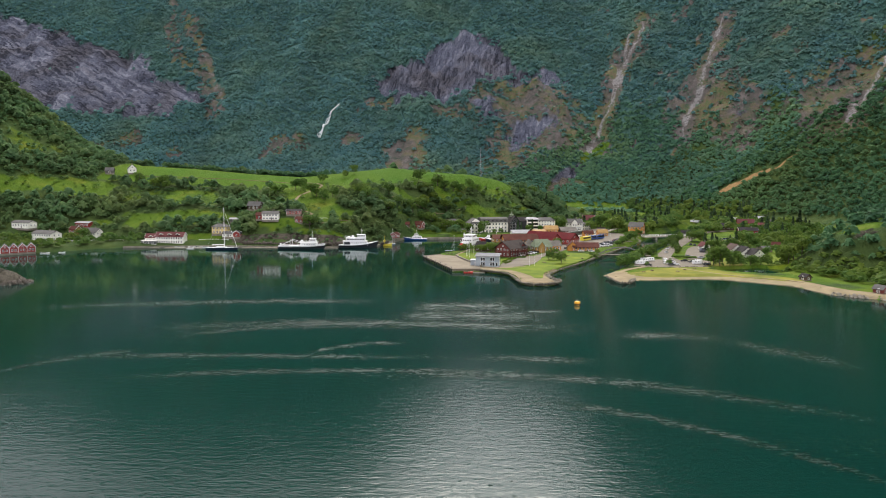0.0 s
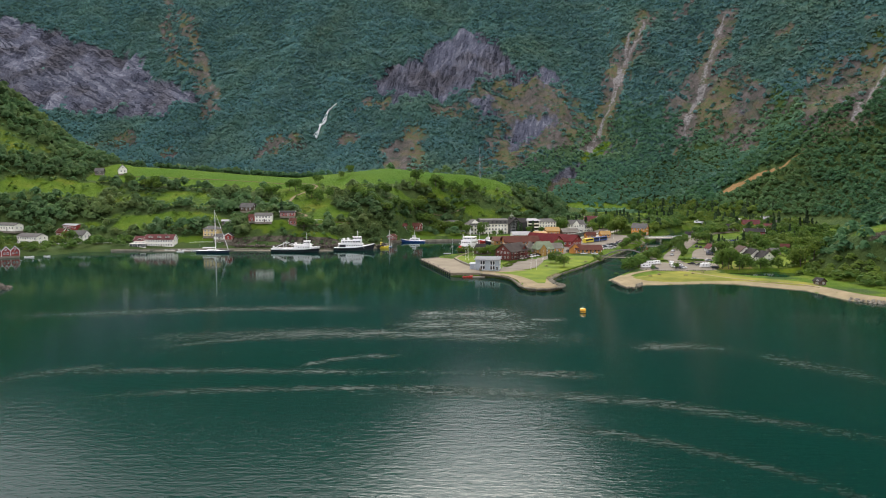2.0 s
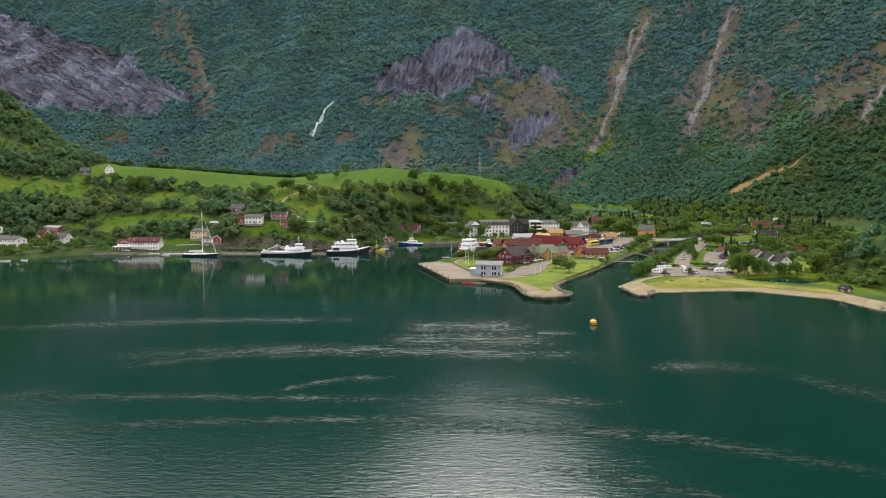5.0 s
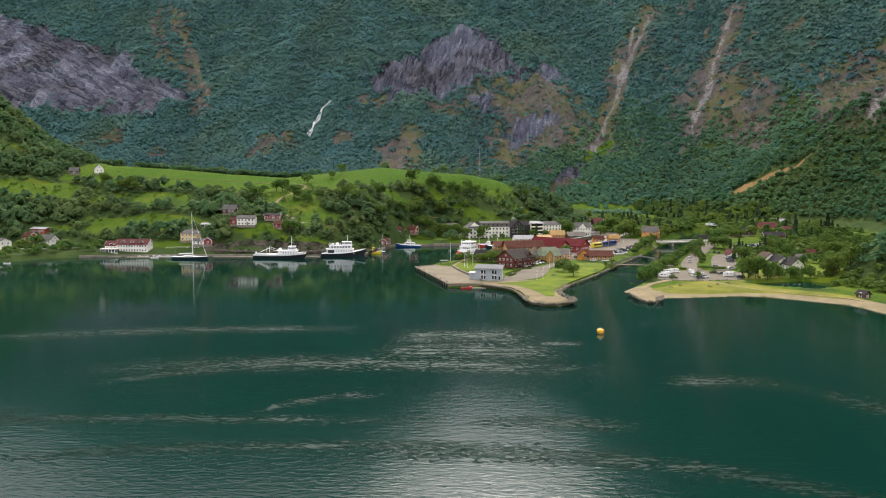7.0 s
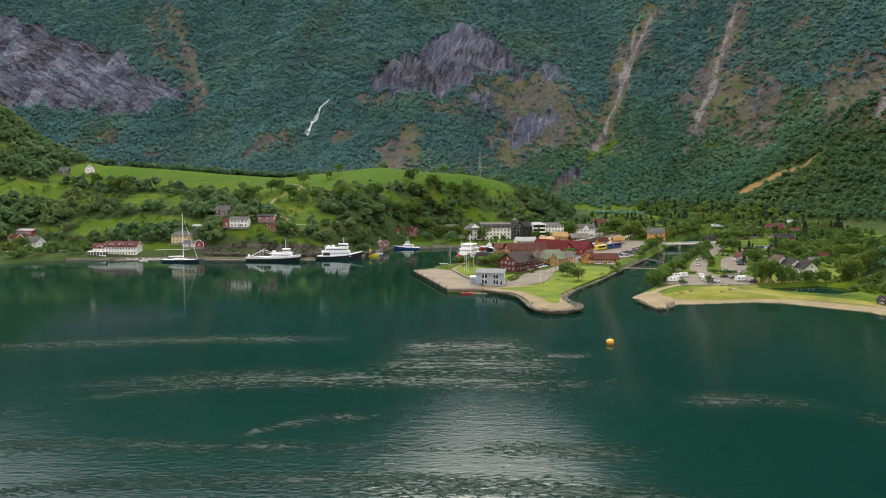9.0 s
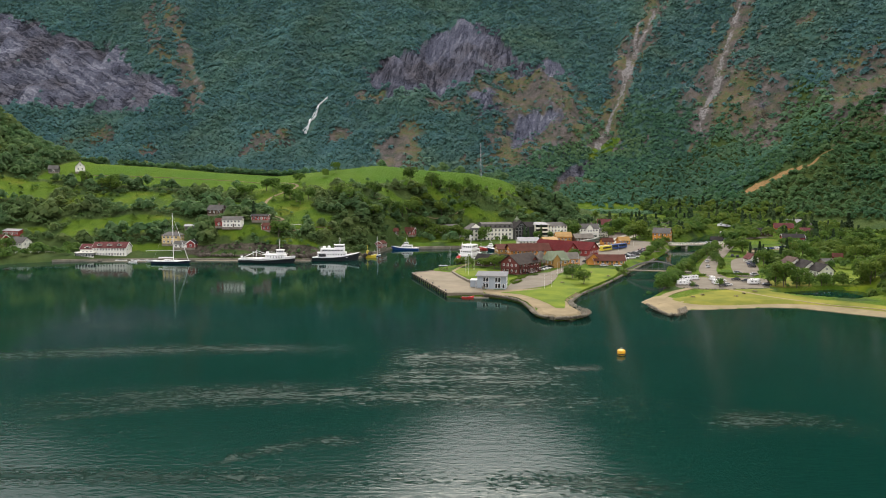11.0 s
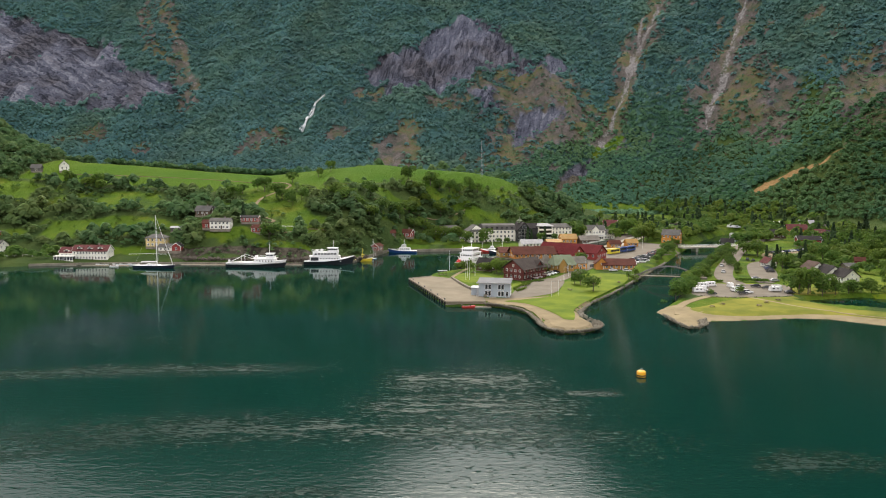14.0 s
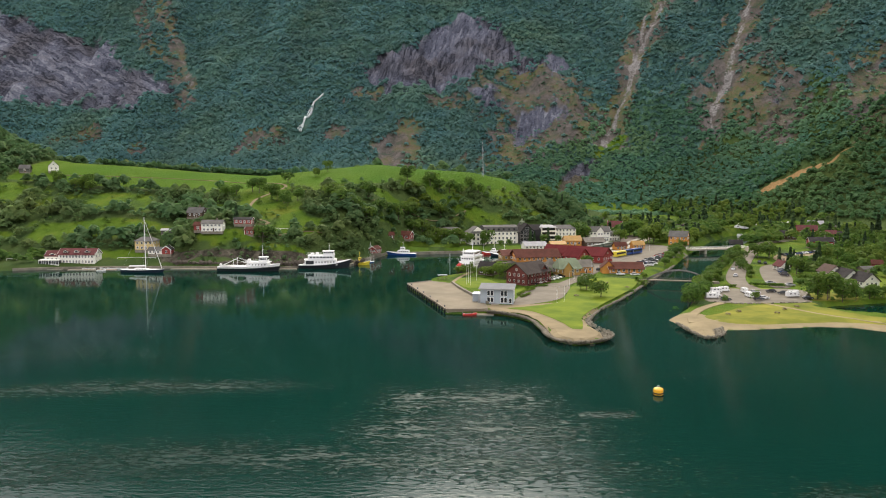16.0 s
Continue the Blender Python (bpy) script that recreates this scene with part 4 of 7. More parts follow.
sheet("hedge_lawn", "narrow green lawn between paths", [(22, 473), (33, 484), (37, 482), (30, 468), (24, 455), (20, 452)], LAWN, 0.06)
sheet("plaza", "grey asphalt turning place", [(18.7, 431.2), (37.3, 445.4), (44, 465), (47.9, 484.8), (42.9, 493), (35.6, 486), (27.1, 470.8), (21.4, 449)], ASPHALT, 0.11)
ribbon("harbour_road", "grey asphalt road past the harbour shops", [(41.5, 481.4), (50.3, 498.4), (62.2, 523.2), (74.3, 551.4), (85.1, 576), (97, 597)], 6.5, ASPHALT, 0.14)
sheet("town_square", "worn asphalt round the station buildings", [(58.5, 537.5), (76, 551), (90, 570), (98.5, 552), (112.8, 577), (141, 625), (146, 645), (114.3, 677), (88, 650), (62, 620), (30, 600), (22, 560), (45, 545)], ASPHALT, 0.05)
ribbon("railway", "railway track bed beside the station platform", [(64.4, 602.3), (82.7, 630.4), (102.1, 665.7), (127.3, 719.3), (145, 757.7), (166, 800)], 10, BALLAST, 0.2, "railway")
ribbon("station_platform", "long pale station platform", [(72, 598), (90, 626), (108, 660), (130, 706)], 3.5, CONCRETE, 0.9, "platform")
ribbon("station_road", "pale concrete lane beside the railway", [(84, 603), (97, 628), (116, 664), (138, 712), (156, 752)], 4.5, CONCRETE, 0.3)
sheet("camper_park", "asphalt car park behind the beach", [(98, 447), (110.8, 477), (128.7, 480), (149.4, 476), (139, 446), (120, 441.5), (108, 441)], ASPHALT, 0.06)
ribbon("east_road", "grey asphalt road along the river", [(128, 474), (128.9, 497.9), (137.9, 526.1), (153.8, 563.8), (186.6, 637.9), (205.5, 673.7), (235, 700)], 9, ASPHALT, 0.14)
sheet("village_car_park", "asphalt car park between hedges", [(140, 490), (158, 548), (172, 563), (166, 530), (155.2, 499), (145.5, 482)], ASPHALT, 0.07)
sheet("gravel_field", "pale gravel field with parked cars", [(181, 582), (194, 613), (221, 627), (206, 584)], GRAVEL, 0.06)
sheet("beach", "narrow strip of pale beach sand", [(73.8, 411), (74.5, 400), (75.2, 388), (76.4, 378.5), (83, 380.8), (86.3, 391.2), (102, 394.6), (123, 399.6), (133.6, 398.6), (145, 388.6), (158.6, 379), (165.6, 349), (183, 335.5),
      (190, 342), (176, 358), (166.5, 388), (150, 400), (137, 407), (122, 406.5), (104, 403), (92.5, 402.5), (88.5, 408), (86.5, 416), (80, 419)], SAND, 0.12, inset=2.0)
sheet("beach_lawn", "dry yellowing lawn behind the beach", [(86.5, 411), (87.5, 404), (92, 400.8), (104, 400.6), (122, 404.4), (136, 404.2), (148.5, 396.5), (165, 385), (171, 390), (160, 405), (146, 415), (140.5, 428), (139, 443), (135, 441), (112, 434.5), (94, 417)], DRYLAWN, 0.14, inset=2.5)
sheet("roadside_lawn", "strip of green lawn by a car park", [(112, 481), (128, 483), (152, 479), (163, 490), (170, 470), (150, 468)], LAWN, 0.05)
sheet("dry_field", "worn yellow grass field", [(141, 449), (152, 472), (165, 467), (160, 449)], DRYLAWN, 0.06)
sheet("east_meadow", "open green meadow near the shore", [(176, 455), (190, 500), (208, 512), (200, 470), (186, 440)], LAWN, 0.06)
ribbon("beach_path", "sandy footpath", [(80, 402), (82.5, 412), (88.5, 424), (96, 434), (103, 441)], 3.2, SAND, 0.2, "path")
ribbon("shore_path", "sandy footpath", [(118.7, 441.7), (124.5, 430), (130, 419), (137, 410), (147, 400), (163, 388), (172, 366)], 1.8, SAND, 0.15, "path")
ribbon("inn_path", "pale gravel footpath", [(-6.2, 492.8), (-3.1, 507.2), (0.8, 520.9), (8, 540)], 1.8, GRAVEL, 0.12, "path")
ribbon("quay_street", "pale road round the harbour head", [(-252, 544), (-222, 553), (-190, 558), (-150, 559), (-105, 560), (-72, 569.5), (-63.5, 594), (-54, 634), (-30, 639), (0, 647), (24, 647), (40, 638), (44, 612)], 3.0, GRAVEL, 0.25, z=1.75)
ribbon("hill_lane", "pale gravel farm lane", [(-133, 596), (-122, 606), (-138, 622), (-142, 650), (-128, 680), (-150, 700), (-200, 705), (-250, 700), (-300, 697)], 2.2, GRAVEL, 0.2)
ribbon("slope_track", "sandy track across the hillside", [(-112, 590), (-98, 598), (-84, 600)], 1.8, SAND, 0.2, "path")
ribbon("crest_track", "sandy track across the hillside", [(-66, 660), (-48, 672), (-24, 690), (0, 716)], 1.6, SAND, 0.2, "path")


def kerbed_wall(name, label, line, width, z0, z1, material, category="wall"):
    """A wall of blocks along a line: one mesh, with every block set a little off its neighbours."""
    rng = random.Random(5)
    wall = thing(name, label, category, pose(*line[0], 0), kind="structure")
    sh = Shape()
    ox, oy = line[0]
    for (ax, ay), (bx, by) in zip(line, line[1:]):
        length = math.hypot(bx - ax, by - ay)
        n = max(1, int(length / 2.2))
        for i in range(n):
            k = (i + 0.5) / n
            for r in range(2):
                h = (z1 - z0) / 2
                sh.box(ax + (bx - ax) * k - ox + rng.uniform(-0.04, 0.04), ay + (by - ay) * k - oy + rng.uniform(-0.04, 0.04), z0 + r * h, length / n - 0.06, width + rng.uniform(-0.08, 0.08), h - 0.05,
                       math.degrees(math.atan2(by - ay, bx - ax)))
    part("stone_block", sh, material, wall)["kind"] = "stuff"
    return wall


# the cruise pier
PIERDECK = surface("pier_concrete", (0.245, 0.21, 0.15), 0.95, vary=0.35, grain=0.35, fine=2.0)
pier = thing("pier", "broad pale concrete pier with black tyre fenders", "pier", pose(-7, 420.5, 0), kind="structure")
deck = [(-20, 67.5), (0, 0), (15.7, 1.6), (15.4, 12), (4, 53), (0.6, 70), (-9, 77)]
part("deck", Shape().prism(deck, 0.9, 1.75), PIERDECK, pier, "pale worn concrete deck")
part("quay_wall", Shape().prism([(x * 0.985 + 0.2, y * 0.985 + 0.4) for x, y in deck], -3.0, 0.9), CONCRETE, pier)
kerb = Shape()
for (ax, ay), (bx, by) in (((-20, 67.5), (0, 0)), ((0, 0), (15.7, 1.6)), ((-9, 77), (-20, 67.5))):
    kerb.box((ax + bx) / 2, (ay + by) / 2, 1.75, math.hypot(bx - ax, by - ay), 0.35, 0.32, math.degrees(math.atan2(by - ay, bx - ax)))
part("kerb", kerb, TIMBER, pier, "weathered timber kerb beam")
fender = Shape().box(0, 0, -0.3, 1.1, 0.5, 1.75).mesh("fender")
for i in range(17):
    k = (i + 0.5) / 17
    part("fender", fender, RUBBER, pier, at=pose(-20 * k - 0.25, 67.5 * k, 0, 0, 0, -73.5))
bollard = Shape().lathe([(0.28, 0), (0.2, 0.15), (0.2, 0.5), (0.36, 0.55), (0.36, 0.7), (0.1, 0.78)], 8).mesh("bollard")
for i in range(6):
    k = (i + 0.5) / 6
    part("bollard", bollard, DARKMETAL, pier, at=pose(-20 * k + 0.8, 67.5 * k + 0.3, 1.75))

kerbed_wall("retaining_wall", "dark granite retaining wall above the pier", [(-6, 490), (-2.5, 474), (2, 458), (6, 446), (9, 434)], 0.9, 1.0, 2.7, STONE)
kerbed_wall("harbour_quay", "low granite quay round the harbour basin", [(-60, 592), (-51, 629), (-30, 632.5), (0, 640.5), (20, 639.5), (33, 631), (35, 617), (23.5, 601), (16, 580), (12, 548)], 1.2, -2.0, 1.9, STONE, "quay")
kerbed_wall("ferry_quay", "long granite ferry quay under the hill", [(-245, 540), (-221, 547), (-190, 551.5), (-163, 553.5), (-134, 552.5), (-100, 553.5), (-90, 559.5), (-66, 565.5), (-60, 592)], 1.4, -2.0, 1.35, STONE, "quay")


# ---- riprap ----
def boulder_mesh(rng, k):
    bm = bmesh.new()
    bmesh.ops.create_icosphere(bm, subdivisions=1, radius=1.0)
    for v in bm.verts:
        v.co *= rng.uniform(0.7, 1.15)
    me = bpy.data.meshes.new("boulder")
    bm.to_mesh(me)
    bm.free()
    v = np.array([v.co[:] for v in me.vertices])
    f = np.array([p.vertices[:] for p in me.polygons])
    bpy.data.meshes.remove(me)
    return v, f


def riprap(name, label, line, count, seed, size=(0.5, 1.3), spread=1.6, z=(-0.2, 1.1), material=None):
    """A bank of loose boulders along a shore line."""
    rng = random.Random(seed)
    kinds = [boulder_mesh(rng, k) for k in range(5)]
    pts = [Vector(p) for p in rounded(line, False, 1.0)]
    vs, fs, n = [], [], 0
    for _ in range(count):
        i = rng.randrange(len(pts) - 1)
        p = pts[i].lerp(pts[i + 1], rng.random())
        q = rng.random()
        d = (pts[i + 1] - pts[i]).normalized()
        off = Vector((-d.y, d.x)) * (q - 0.45) * 2 * spread
        v, f = kinds[rng.randrange(5)]
        r = rng.uniform(*size)
        turn = np.array(Euler((rng.uniform(0, 6), rng.uniform(0, 6), rng.uniform(0, 6))).to_matrix())
        w = v * np.array([r, r * rng.uniform(0.7, 1.1), r * rng.uniform(0.55, 0.9)]) @ turn.T + np.array([p.x + off.x, p.y + off.y, z[0] + (z[1] - z[0]) * q])
        vs.append(w)
        fs.append(f + n)
        n += len(v)
    me = array_mesh(name, np.concatenate(vs), np.concatenate(fs), material or STONE)
    return tagged(new(name, me), label, "boulders", kind="stuff")


PALESTONE = surface("pale_boulder", (0.235, 0.21, 0.16), 0.9, vary=0.45, relief=0.2)
riprap("headland_boulders", "pale grey boulders guarding the headland shore", [(45, 385), (44.5, 375), (34.4, 369.2), (28.4, 375), (27.2, 387), (24, 406), (16.5, 416.5), (9, 421.5)], 2000, 3, (0.30, 0.65), 2.0, (-0.2, 1.7), PALESTONE)
riprap("river_boulders", "grey boulders along the river bank", [(117, 569), (91, 511), (80, 487), (66, 456), (51.5, 427.7), (43, 405), (43, 395), (45, 385)], 760, 4, (0.35, 0.8), 1.5, (-0.2, 1.5))
riprap("mole_boulders", "boulders at the end of a small sandy mole", [(85, 392.8), (82.5, 382.5), (77.4, 379.4), (75.8, 387), (75, 400)], 340, 5, (0.35, 0.75), 1.7, (-0.2, 1.4), PALESTONE)
riprap("beach_boulders", "low boulders at the end of the beach", [(167, 352), (172, 345), (183, 338), (196, 328)], 90, 6, (0.5, 1.2), 1.5, (-0.2, 0.8))
riprap("car_park_boulders", "row of boulders edging a car park", [(98, 445), (108, 439.5), (120, 440), (140, 444.5)], 46, 7, (0.3, 0.6), 0.25, (1.6, 1.75))
riprap("hill_shore_rocks", "bare rocks along the foot of the hill", [(-60, 575), (-66, 569), (-90, 563), (-100, 557.5), (-134, 557.5), (-163, 558.5)], 300, 8, (0.6, 1.8), 2.0, (0.8, 3.5), DARKROCK)
riprap("point_rocks", "bare sloping rocks on a small point", [(-262, 352), (-232, 352), (-216, 358), (-214, 366), (-222, 372), (-240, 380)], 150, 9, (0.8, 2.2), 2.4, (-0.5, 1.5), DARKROCK)


def guard_rail(name, label, line, h=0.9):
    """A white post-and-rail barrier along a road."""
    ob = thing(name, label, "railing", pose(*line[0], 0), kind="structure")
    ox, oy = line[0]
    pts = [(x - ox, y - oy, ground_z(x, y) + h) for x, y in rounded(line, False, 4.0)]
    bars = Shape()
    for p, q in zip(pts, pts[1:]):
        bars.rod(p, q, 0.14, n=4)
    part("rail", bars, TRIM, ob)
    post = Shape().box(0, 0, -1.2, 0.2, 0.2, 1.2).mesh("post")
    for p in pts:
        part("post", post, TRIM, ob, at=pose(*p))
    return ob


guard_rail("shore_rail", "white barrier along the shore road", [(-288, 546), (-272, 549), (-256, 553), (-243, 557)])
guard_rail("shore_rail", "white barrier along the shore road", [(-198, 563.5), (-188, 564), (-176, 563.5)], 0.5)
guard_rail("hill_fence", "white fence beside the hill houses", [(-127, 594), (-118, 596), (-108, 598)], 0.8)

# ---- houses ----
PANES, FRAMES, SITES = {}, {}, []


def window(parent, x, y, z, w, h, turn=0.0, frame_mat=None, cross=True):
    """A framed window on a wall that faces the parent's -y, turned by degrees; its pane is a part of its own."""
    frame_mat = frame_mat or TRIM
    key = (round(w, 2), round(h, 2), frame_mat.name, cross)
    if key not in FRAMES:
        b, sh = 0.11, Shape()
        for cx, cz, sx, sz in ((-w / 2, 0, b, h + b), (w / 2, 0, b, h + b), (0, h / 2, w - b, b), (0, -h / 2, w - b, b)) + (((0, 0, 0.06, h - b),) if cross else ()):
            sh.box(cx, -0.05, cz - sz / 2, sx, 0.14, sz)
        FRAMES[key] = sh.mesh("window")
        FRAMES[key].materials.append(frame_mat)
        PANES[key] = Shape().box(0, -0.01, -h / 2 + 0.05, w - 0.1, 0.05, h - 0.1).mesh("pane")
        PANES[key].materials.append(GLASS)
    win = part("window", FRAMES[key], None, parent, at=pose(x, y, z, 0, 0, turn))
    part("pane", PANES[key], None, win)
    return win


def window_row(parent, n, x0, x1, y, z, w=1.0, h=1.2, turn=0.0, frame_mat=None):
    """n windows evenly along a wall; for turned walls x0..x1 runs along the wall."""
    for i in range(n):
        u = x0 + (x1 - x0) * (i + 0.5) / n
        c, s = math.cos(radians(turn)), math.sin(radians(turn))
        window(parent, u * c - y * s, u * s + y * c, z, w, h, turn, frame_mat)


def house(name, label, x, y, rz, L, D, h, rise, wall, roof, front=(3, 1), left=0, right=0, z=None, category="house", hip=0.0, chimney=True, trim=None, group="",
          over=0.5, door=True, frame_mat=None, plinth=True):
    """A house with its ridge along its own x; front = windows along the eaves side and storeys; left, right = windows across a gable end."""
    z = ground_z(x, y) if z is None else z
    SITES.append((x, y, max(L, D) * 0.5 + 1.0))
    ob = thing(name, label, category, pose(x, y, z, 0, 0, rz), group)
    if hip:
        part("wall", Shape().box(0, 0, -1.2, L, D, h + 1.2), wall, ob)
    else:
        part("wall", Shape().gable_wall(L, D, h, rise), wall, ob)
    roof_ob = part("roof", Shape().gable(L, D, h + 0.02, rise, over, 0.22, hip), roof, ob)
    if plinth:
        part("plinth", Shape().box(0, 0, -1.3, L + 0.12, D + 0.12, 1.65), STONE, ob, "grey stone plinth")
    if chimney:
        part("chimney", Shape().box(L * 0.18, 0, h + rise - 0.6, 0.8, 0.8, 1.7).box(L * 0.18, 0, h + rise + 1.1, 1.0, 1.0, 0.15), STONE, roof_ob)
    n, rows = front
    storey = h / max(rows, 1)
    w = min(1.15, L / max(n, 1) * 0.5)
    for r in range(rows):
        window_row(ob, n, -L / 2 + 0.4, L / 2 - 0.4, -D / 2 - 0.04, storey * r + storey * 0.58, w, min(1.35, storey * 0.5), 0, frame_mat)
    for count, turn in ((left, -90), (right, 90)):
        for r in range(rows if count else 0):
            window_row(ob, count, -D / 2 + 0.6, D / 2 - 0.6, -L / 2 - 0.04, storey * r + storey * 0.58, 1.0, min(1.3, storey * 0.5), turn, frame_mat)
        if count and rise > 2.2 and not hip:
            window_row(ob, 1, -0.8, 0.8, -L / 2 - 0.04, h + rise * 0.3, 0.9, 1.0, turn, frame_mat)
    if door:
        d = part("door", Shape().box(0, 0, 0.35, 0.95, 0.1, 2.05), BROWN, ob, at=pose(L * 0.08, -D / 2 - 0.06, 0))
        part("door_frame", Shape().box(-0.53, 0, 0.35, 0.1, 0.16, 2.15).box(0.53, 0, 0.35, 0.1, 0.16, 2.15).box(0, 0, 2.4, 1.16, 0.16, 0.1), TRIM, d)
    if trim:
        bars = Shape()
        for sx in (-1, 1):
            for sy in (-1, 1):
                bars.box(sx * L / 2, sy * D / 2, 0.3, 0.22, 0.22, h - 0.3)
        for sx in (-1, 1):
            q = L / 2 + over
            for sy in (-1, 1):
                low, b = h - rise * over / (D / 2), D / 2 + over
                bars.add([(sx * q, sy * b, low - 0.12), (sx * (q + 0.08), sy * b, low - 0.12), (sx * (q + 0.08), 0, h + rise - 0.12), (sx * q, 0, h + rise - 0.12),
                          (sx * q, sy * b, low + 0.26), (sx * (q + 0.08), sy * b, low + 0.26), (sx * (q + 0.08), 0, h + rise + 0.26), (sx * q, 0, h + rise + 0.26)],
                         [(0, 1, 2, 3), (4, 5, 6, 7), (0, 1, 5, 4), (1, 2, 6, 5), (2, 3, 7, 6), (3, 0, 4, 7)])
        part("trim", bars, trim, ob, "white painted corner and barge boards")
    return ob


def dormer(roof_parent, x, y, z, w, wall, roof):
    d = part("dormer", Shape().add([(-w / 2, 0, 0), (w / 2, 0, 0), (w / 2, 2.6, 0), (-w / 2, 2.6, 0), (-w / 2, 0, 0.75), (w / 2, 0, 0.75), (w / 2, 2.6, 0.75), (-w / 2, 2.6, 0.75), (0, 0, 1.5), (0, 2.6, 1.5)],
                                   [(0, 1, 5, 8, 4), (1, 2, 6, 5), (3, 0, 4, 7), (5, 6, 9, 8), (7, 4, 8, 9), (2, 3, 7, 9, 6)]), wall, roof_parent, at=pose(x, y, z))
    part("dormer_roof", Shape().add([(-w / 2 - 0.25, -0.2, 0.6), (0, -0.2, 1.6), (w / 2 + 0.25, -0.2, 0.6), (-w / 2 - 0.25, 2.7, 0.6), (0, 2.7, 1.6), (w / 2 + 0.25, 2.7, 0.6),
                                     (-w / 2 - 0.25, -0.2, 0.45), (0, -0.2, 1.45), (w / 2 + 0.25, -0.2, 0.45)],
                                    [(0, 1, 4, 3), (1, 2, 5, 4), (0, 6, 7, 1), (1, 7, 8, 2)]), roof, d)
    part("pane", Shape().box(0, -0.04, 0.15, w * 0.55, 0.08, 0.7), GLASS, d)
    return d


def balcony(parent, x, y, z, w, depth, rail, turn=0.0, label=""):
    """A balcony slab with an upright-barred railing."""
    b = part("balcony", Shape().box(0, -depth / 2, 0, w, depth, 0.16), rail, parent, label, at=pose(x, y, z, 0, 0, turn))
    r = Shape().box(0, -depth, 1.0, w, 0.08, 0.1).box(-w / 2, -depth / 2, 1.0, 0.08, depth, 0.1).box(w / 2, -depth / 2, 1.0, 0.08, depth, 0.1)
    n = int(w / 0.45)
    for i in range(n + 1):
        r.box(-w / 2 + w * i / n, -depth, 0.16, 0.06, 0.06, 0.85)
    part("railing", r, rail, b)
    return b


# the grand hotel
hotel = thing("hotel", "long white hotel with a grey mansard roof and black glazed gable", "hotel", pose(3.0, 664, 3.0, 0, 0, 14) @ Matrix.Scale(1.06, 4))
part("wall", Shape().box(22, 5.5, -1, 24, 11, 10), PLASTER, hotel, "white rendered main wing")
part("roof", Shape().loft([[(9.8, -0.5, 8.9), (33, -0.5, 8.9), (33, 11.5, 8.9), (9.8, 11.5, 8.9)], [(9.8, 0.8, 12.0), (33, 0.8, 12.0), (33, 10.2, 12.0), (9.8, 10.2, 12.0)],
                            [(9.8, 5.2, 13.0), (33, 5.2, 13.0), (33, 5.8, 13.0), (9.8, 5.8, 13.0)]]), GREYROOF, hotel, "grey mansard roof")
for r in range(3):
    window_row(hotel, 8, 11, 32, -0.04, 1.7 + 2.9 * r, 1.2, 1.5)
for i in range(6):
    dm = part("dormer", Shape().box(0, 0.6, 0, 1.3, 1.4, 1.5).box(0, 0.5, 1.5, 1.6, 1.8, 0.15), GREYROOF, hotel, at=pose(12.8 + 3.5 * i, -0.1, 9.6))
    part("pane", Shape().box(0, -0.13, 0.25, 0.9, 0.06, 1.0), GLASS, dm)
part("side_wing", Shape().gable_wall(13, 10.5, 8.6, 3.6), PLASTER, hotel, "white gabled side wing", at=pose(5, 3.5, 0, 0, 0, 90))
part("side_wing_roof", Shape().gable(13, 10.5, 8.62, 3.6, 0.6, 0.25, 2.0), GREYROOF, hotel, at=pose(5, 3.5, 0, 0, 0, 90))
for r in range(3):
    window_row(hotel, 3, 0.8, 9.2, -3.05, 1.7 + 2.8 * r, 1.2, 1.5)
    window_row(hotel, 3, -9, 2, -0.3, 1.7 + 2.8 * r, 1.2, 1.5, -90)
part("glazed_gable", Shape().gable_wall(15, 10, 8.6, 5.4), BLACKWOOD, hotel, "black timber gable with tall glazing", at=pose(38, 3.8, 0, 0, 0, 90))
part("gable_roof", Shape().gable(15, 10, 8.62, 5.4, 0.6, 0.3), SLATE, hotel, at=pose(38, 3.8, 0, 0, 0, 90))
for i in range(4):
    for r in range(4):
        window(hotel, 34.6 + 2.25 * i, -3.78, 1.4 + 2.35 * r, 1.9, 2.0, 0, METAL)
window(hotel, 38, -3.78, 11.0, 2.6, 1.4, 0, METAL)
part("entrance_canopy", Shape().box(38, -5.2, 2.6, 6, 3.4, 0.3).rod((35.4, -6.6, -1), (35.4, -6.6, 2.6), 0.12).rod((40.6, -6.6, -1), (40.6, -6.6, 2.6), 0.12), PALEROOF, hotel)
tower = part("cupola", Shape().box(0, 0, 0, 2.6, 2.6, 1.6).loft([[(-1.7, -1.7, 1.6), (1.7, -1.7, 1.6), (1.7, 1.7, 1.6), (-1.7, 1.7, 1.6)], [(-0.5, -0.5, 2.6), (0.5, -0.5, 2.6), (0.5, 0.5, 2.6), (-0.5, 0.5, 2.6)],
                                                                [(-0.05, -0.05, 4.4), (0.05, -0.05, 4.4), (0.05, 0.05, 4.4), (-0.05, 0.05, 4.4)]]), GREENROOF, hotel, "small patina-green roof cupola", at=pose(37.4, 5, 13.2))
part("link_wing", Shape().box(46.2, 6.5, -1, 8, 10, 10.5), BLACKWOOD, hotel)
part("link_roof", Shape().gable(8, 10, 9.5, 3.2, 0.2, 0.25), SLATE, hotel, at=pose(46.2, 6.5, 0))
part("balcony_wing", Shape().box(54.5, 5.5, -1, 10, 11, 12), PLASTER, hotel, "white wing with balconies")
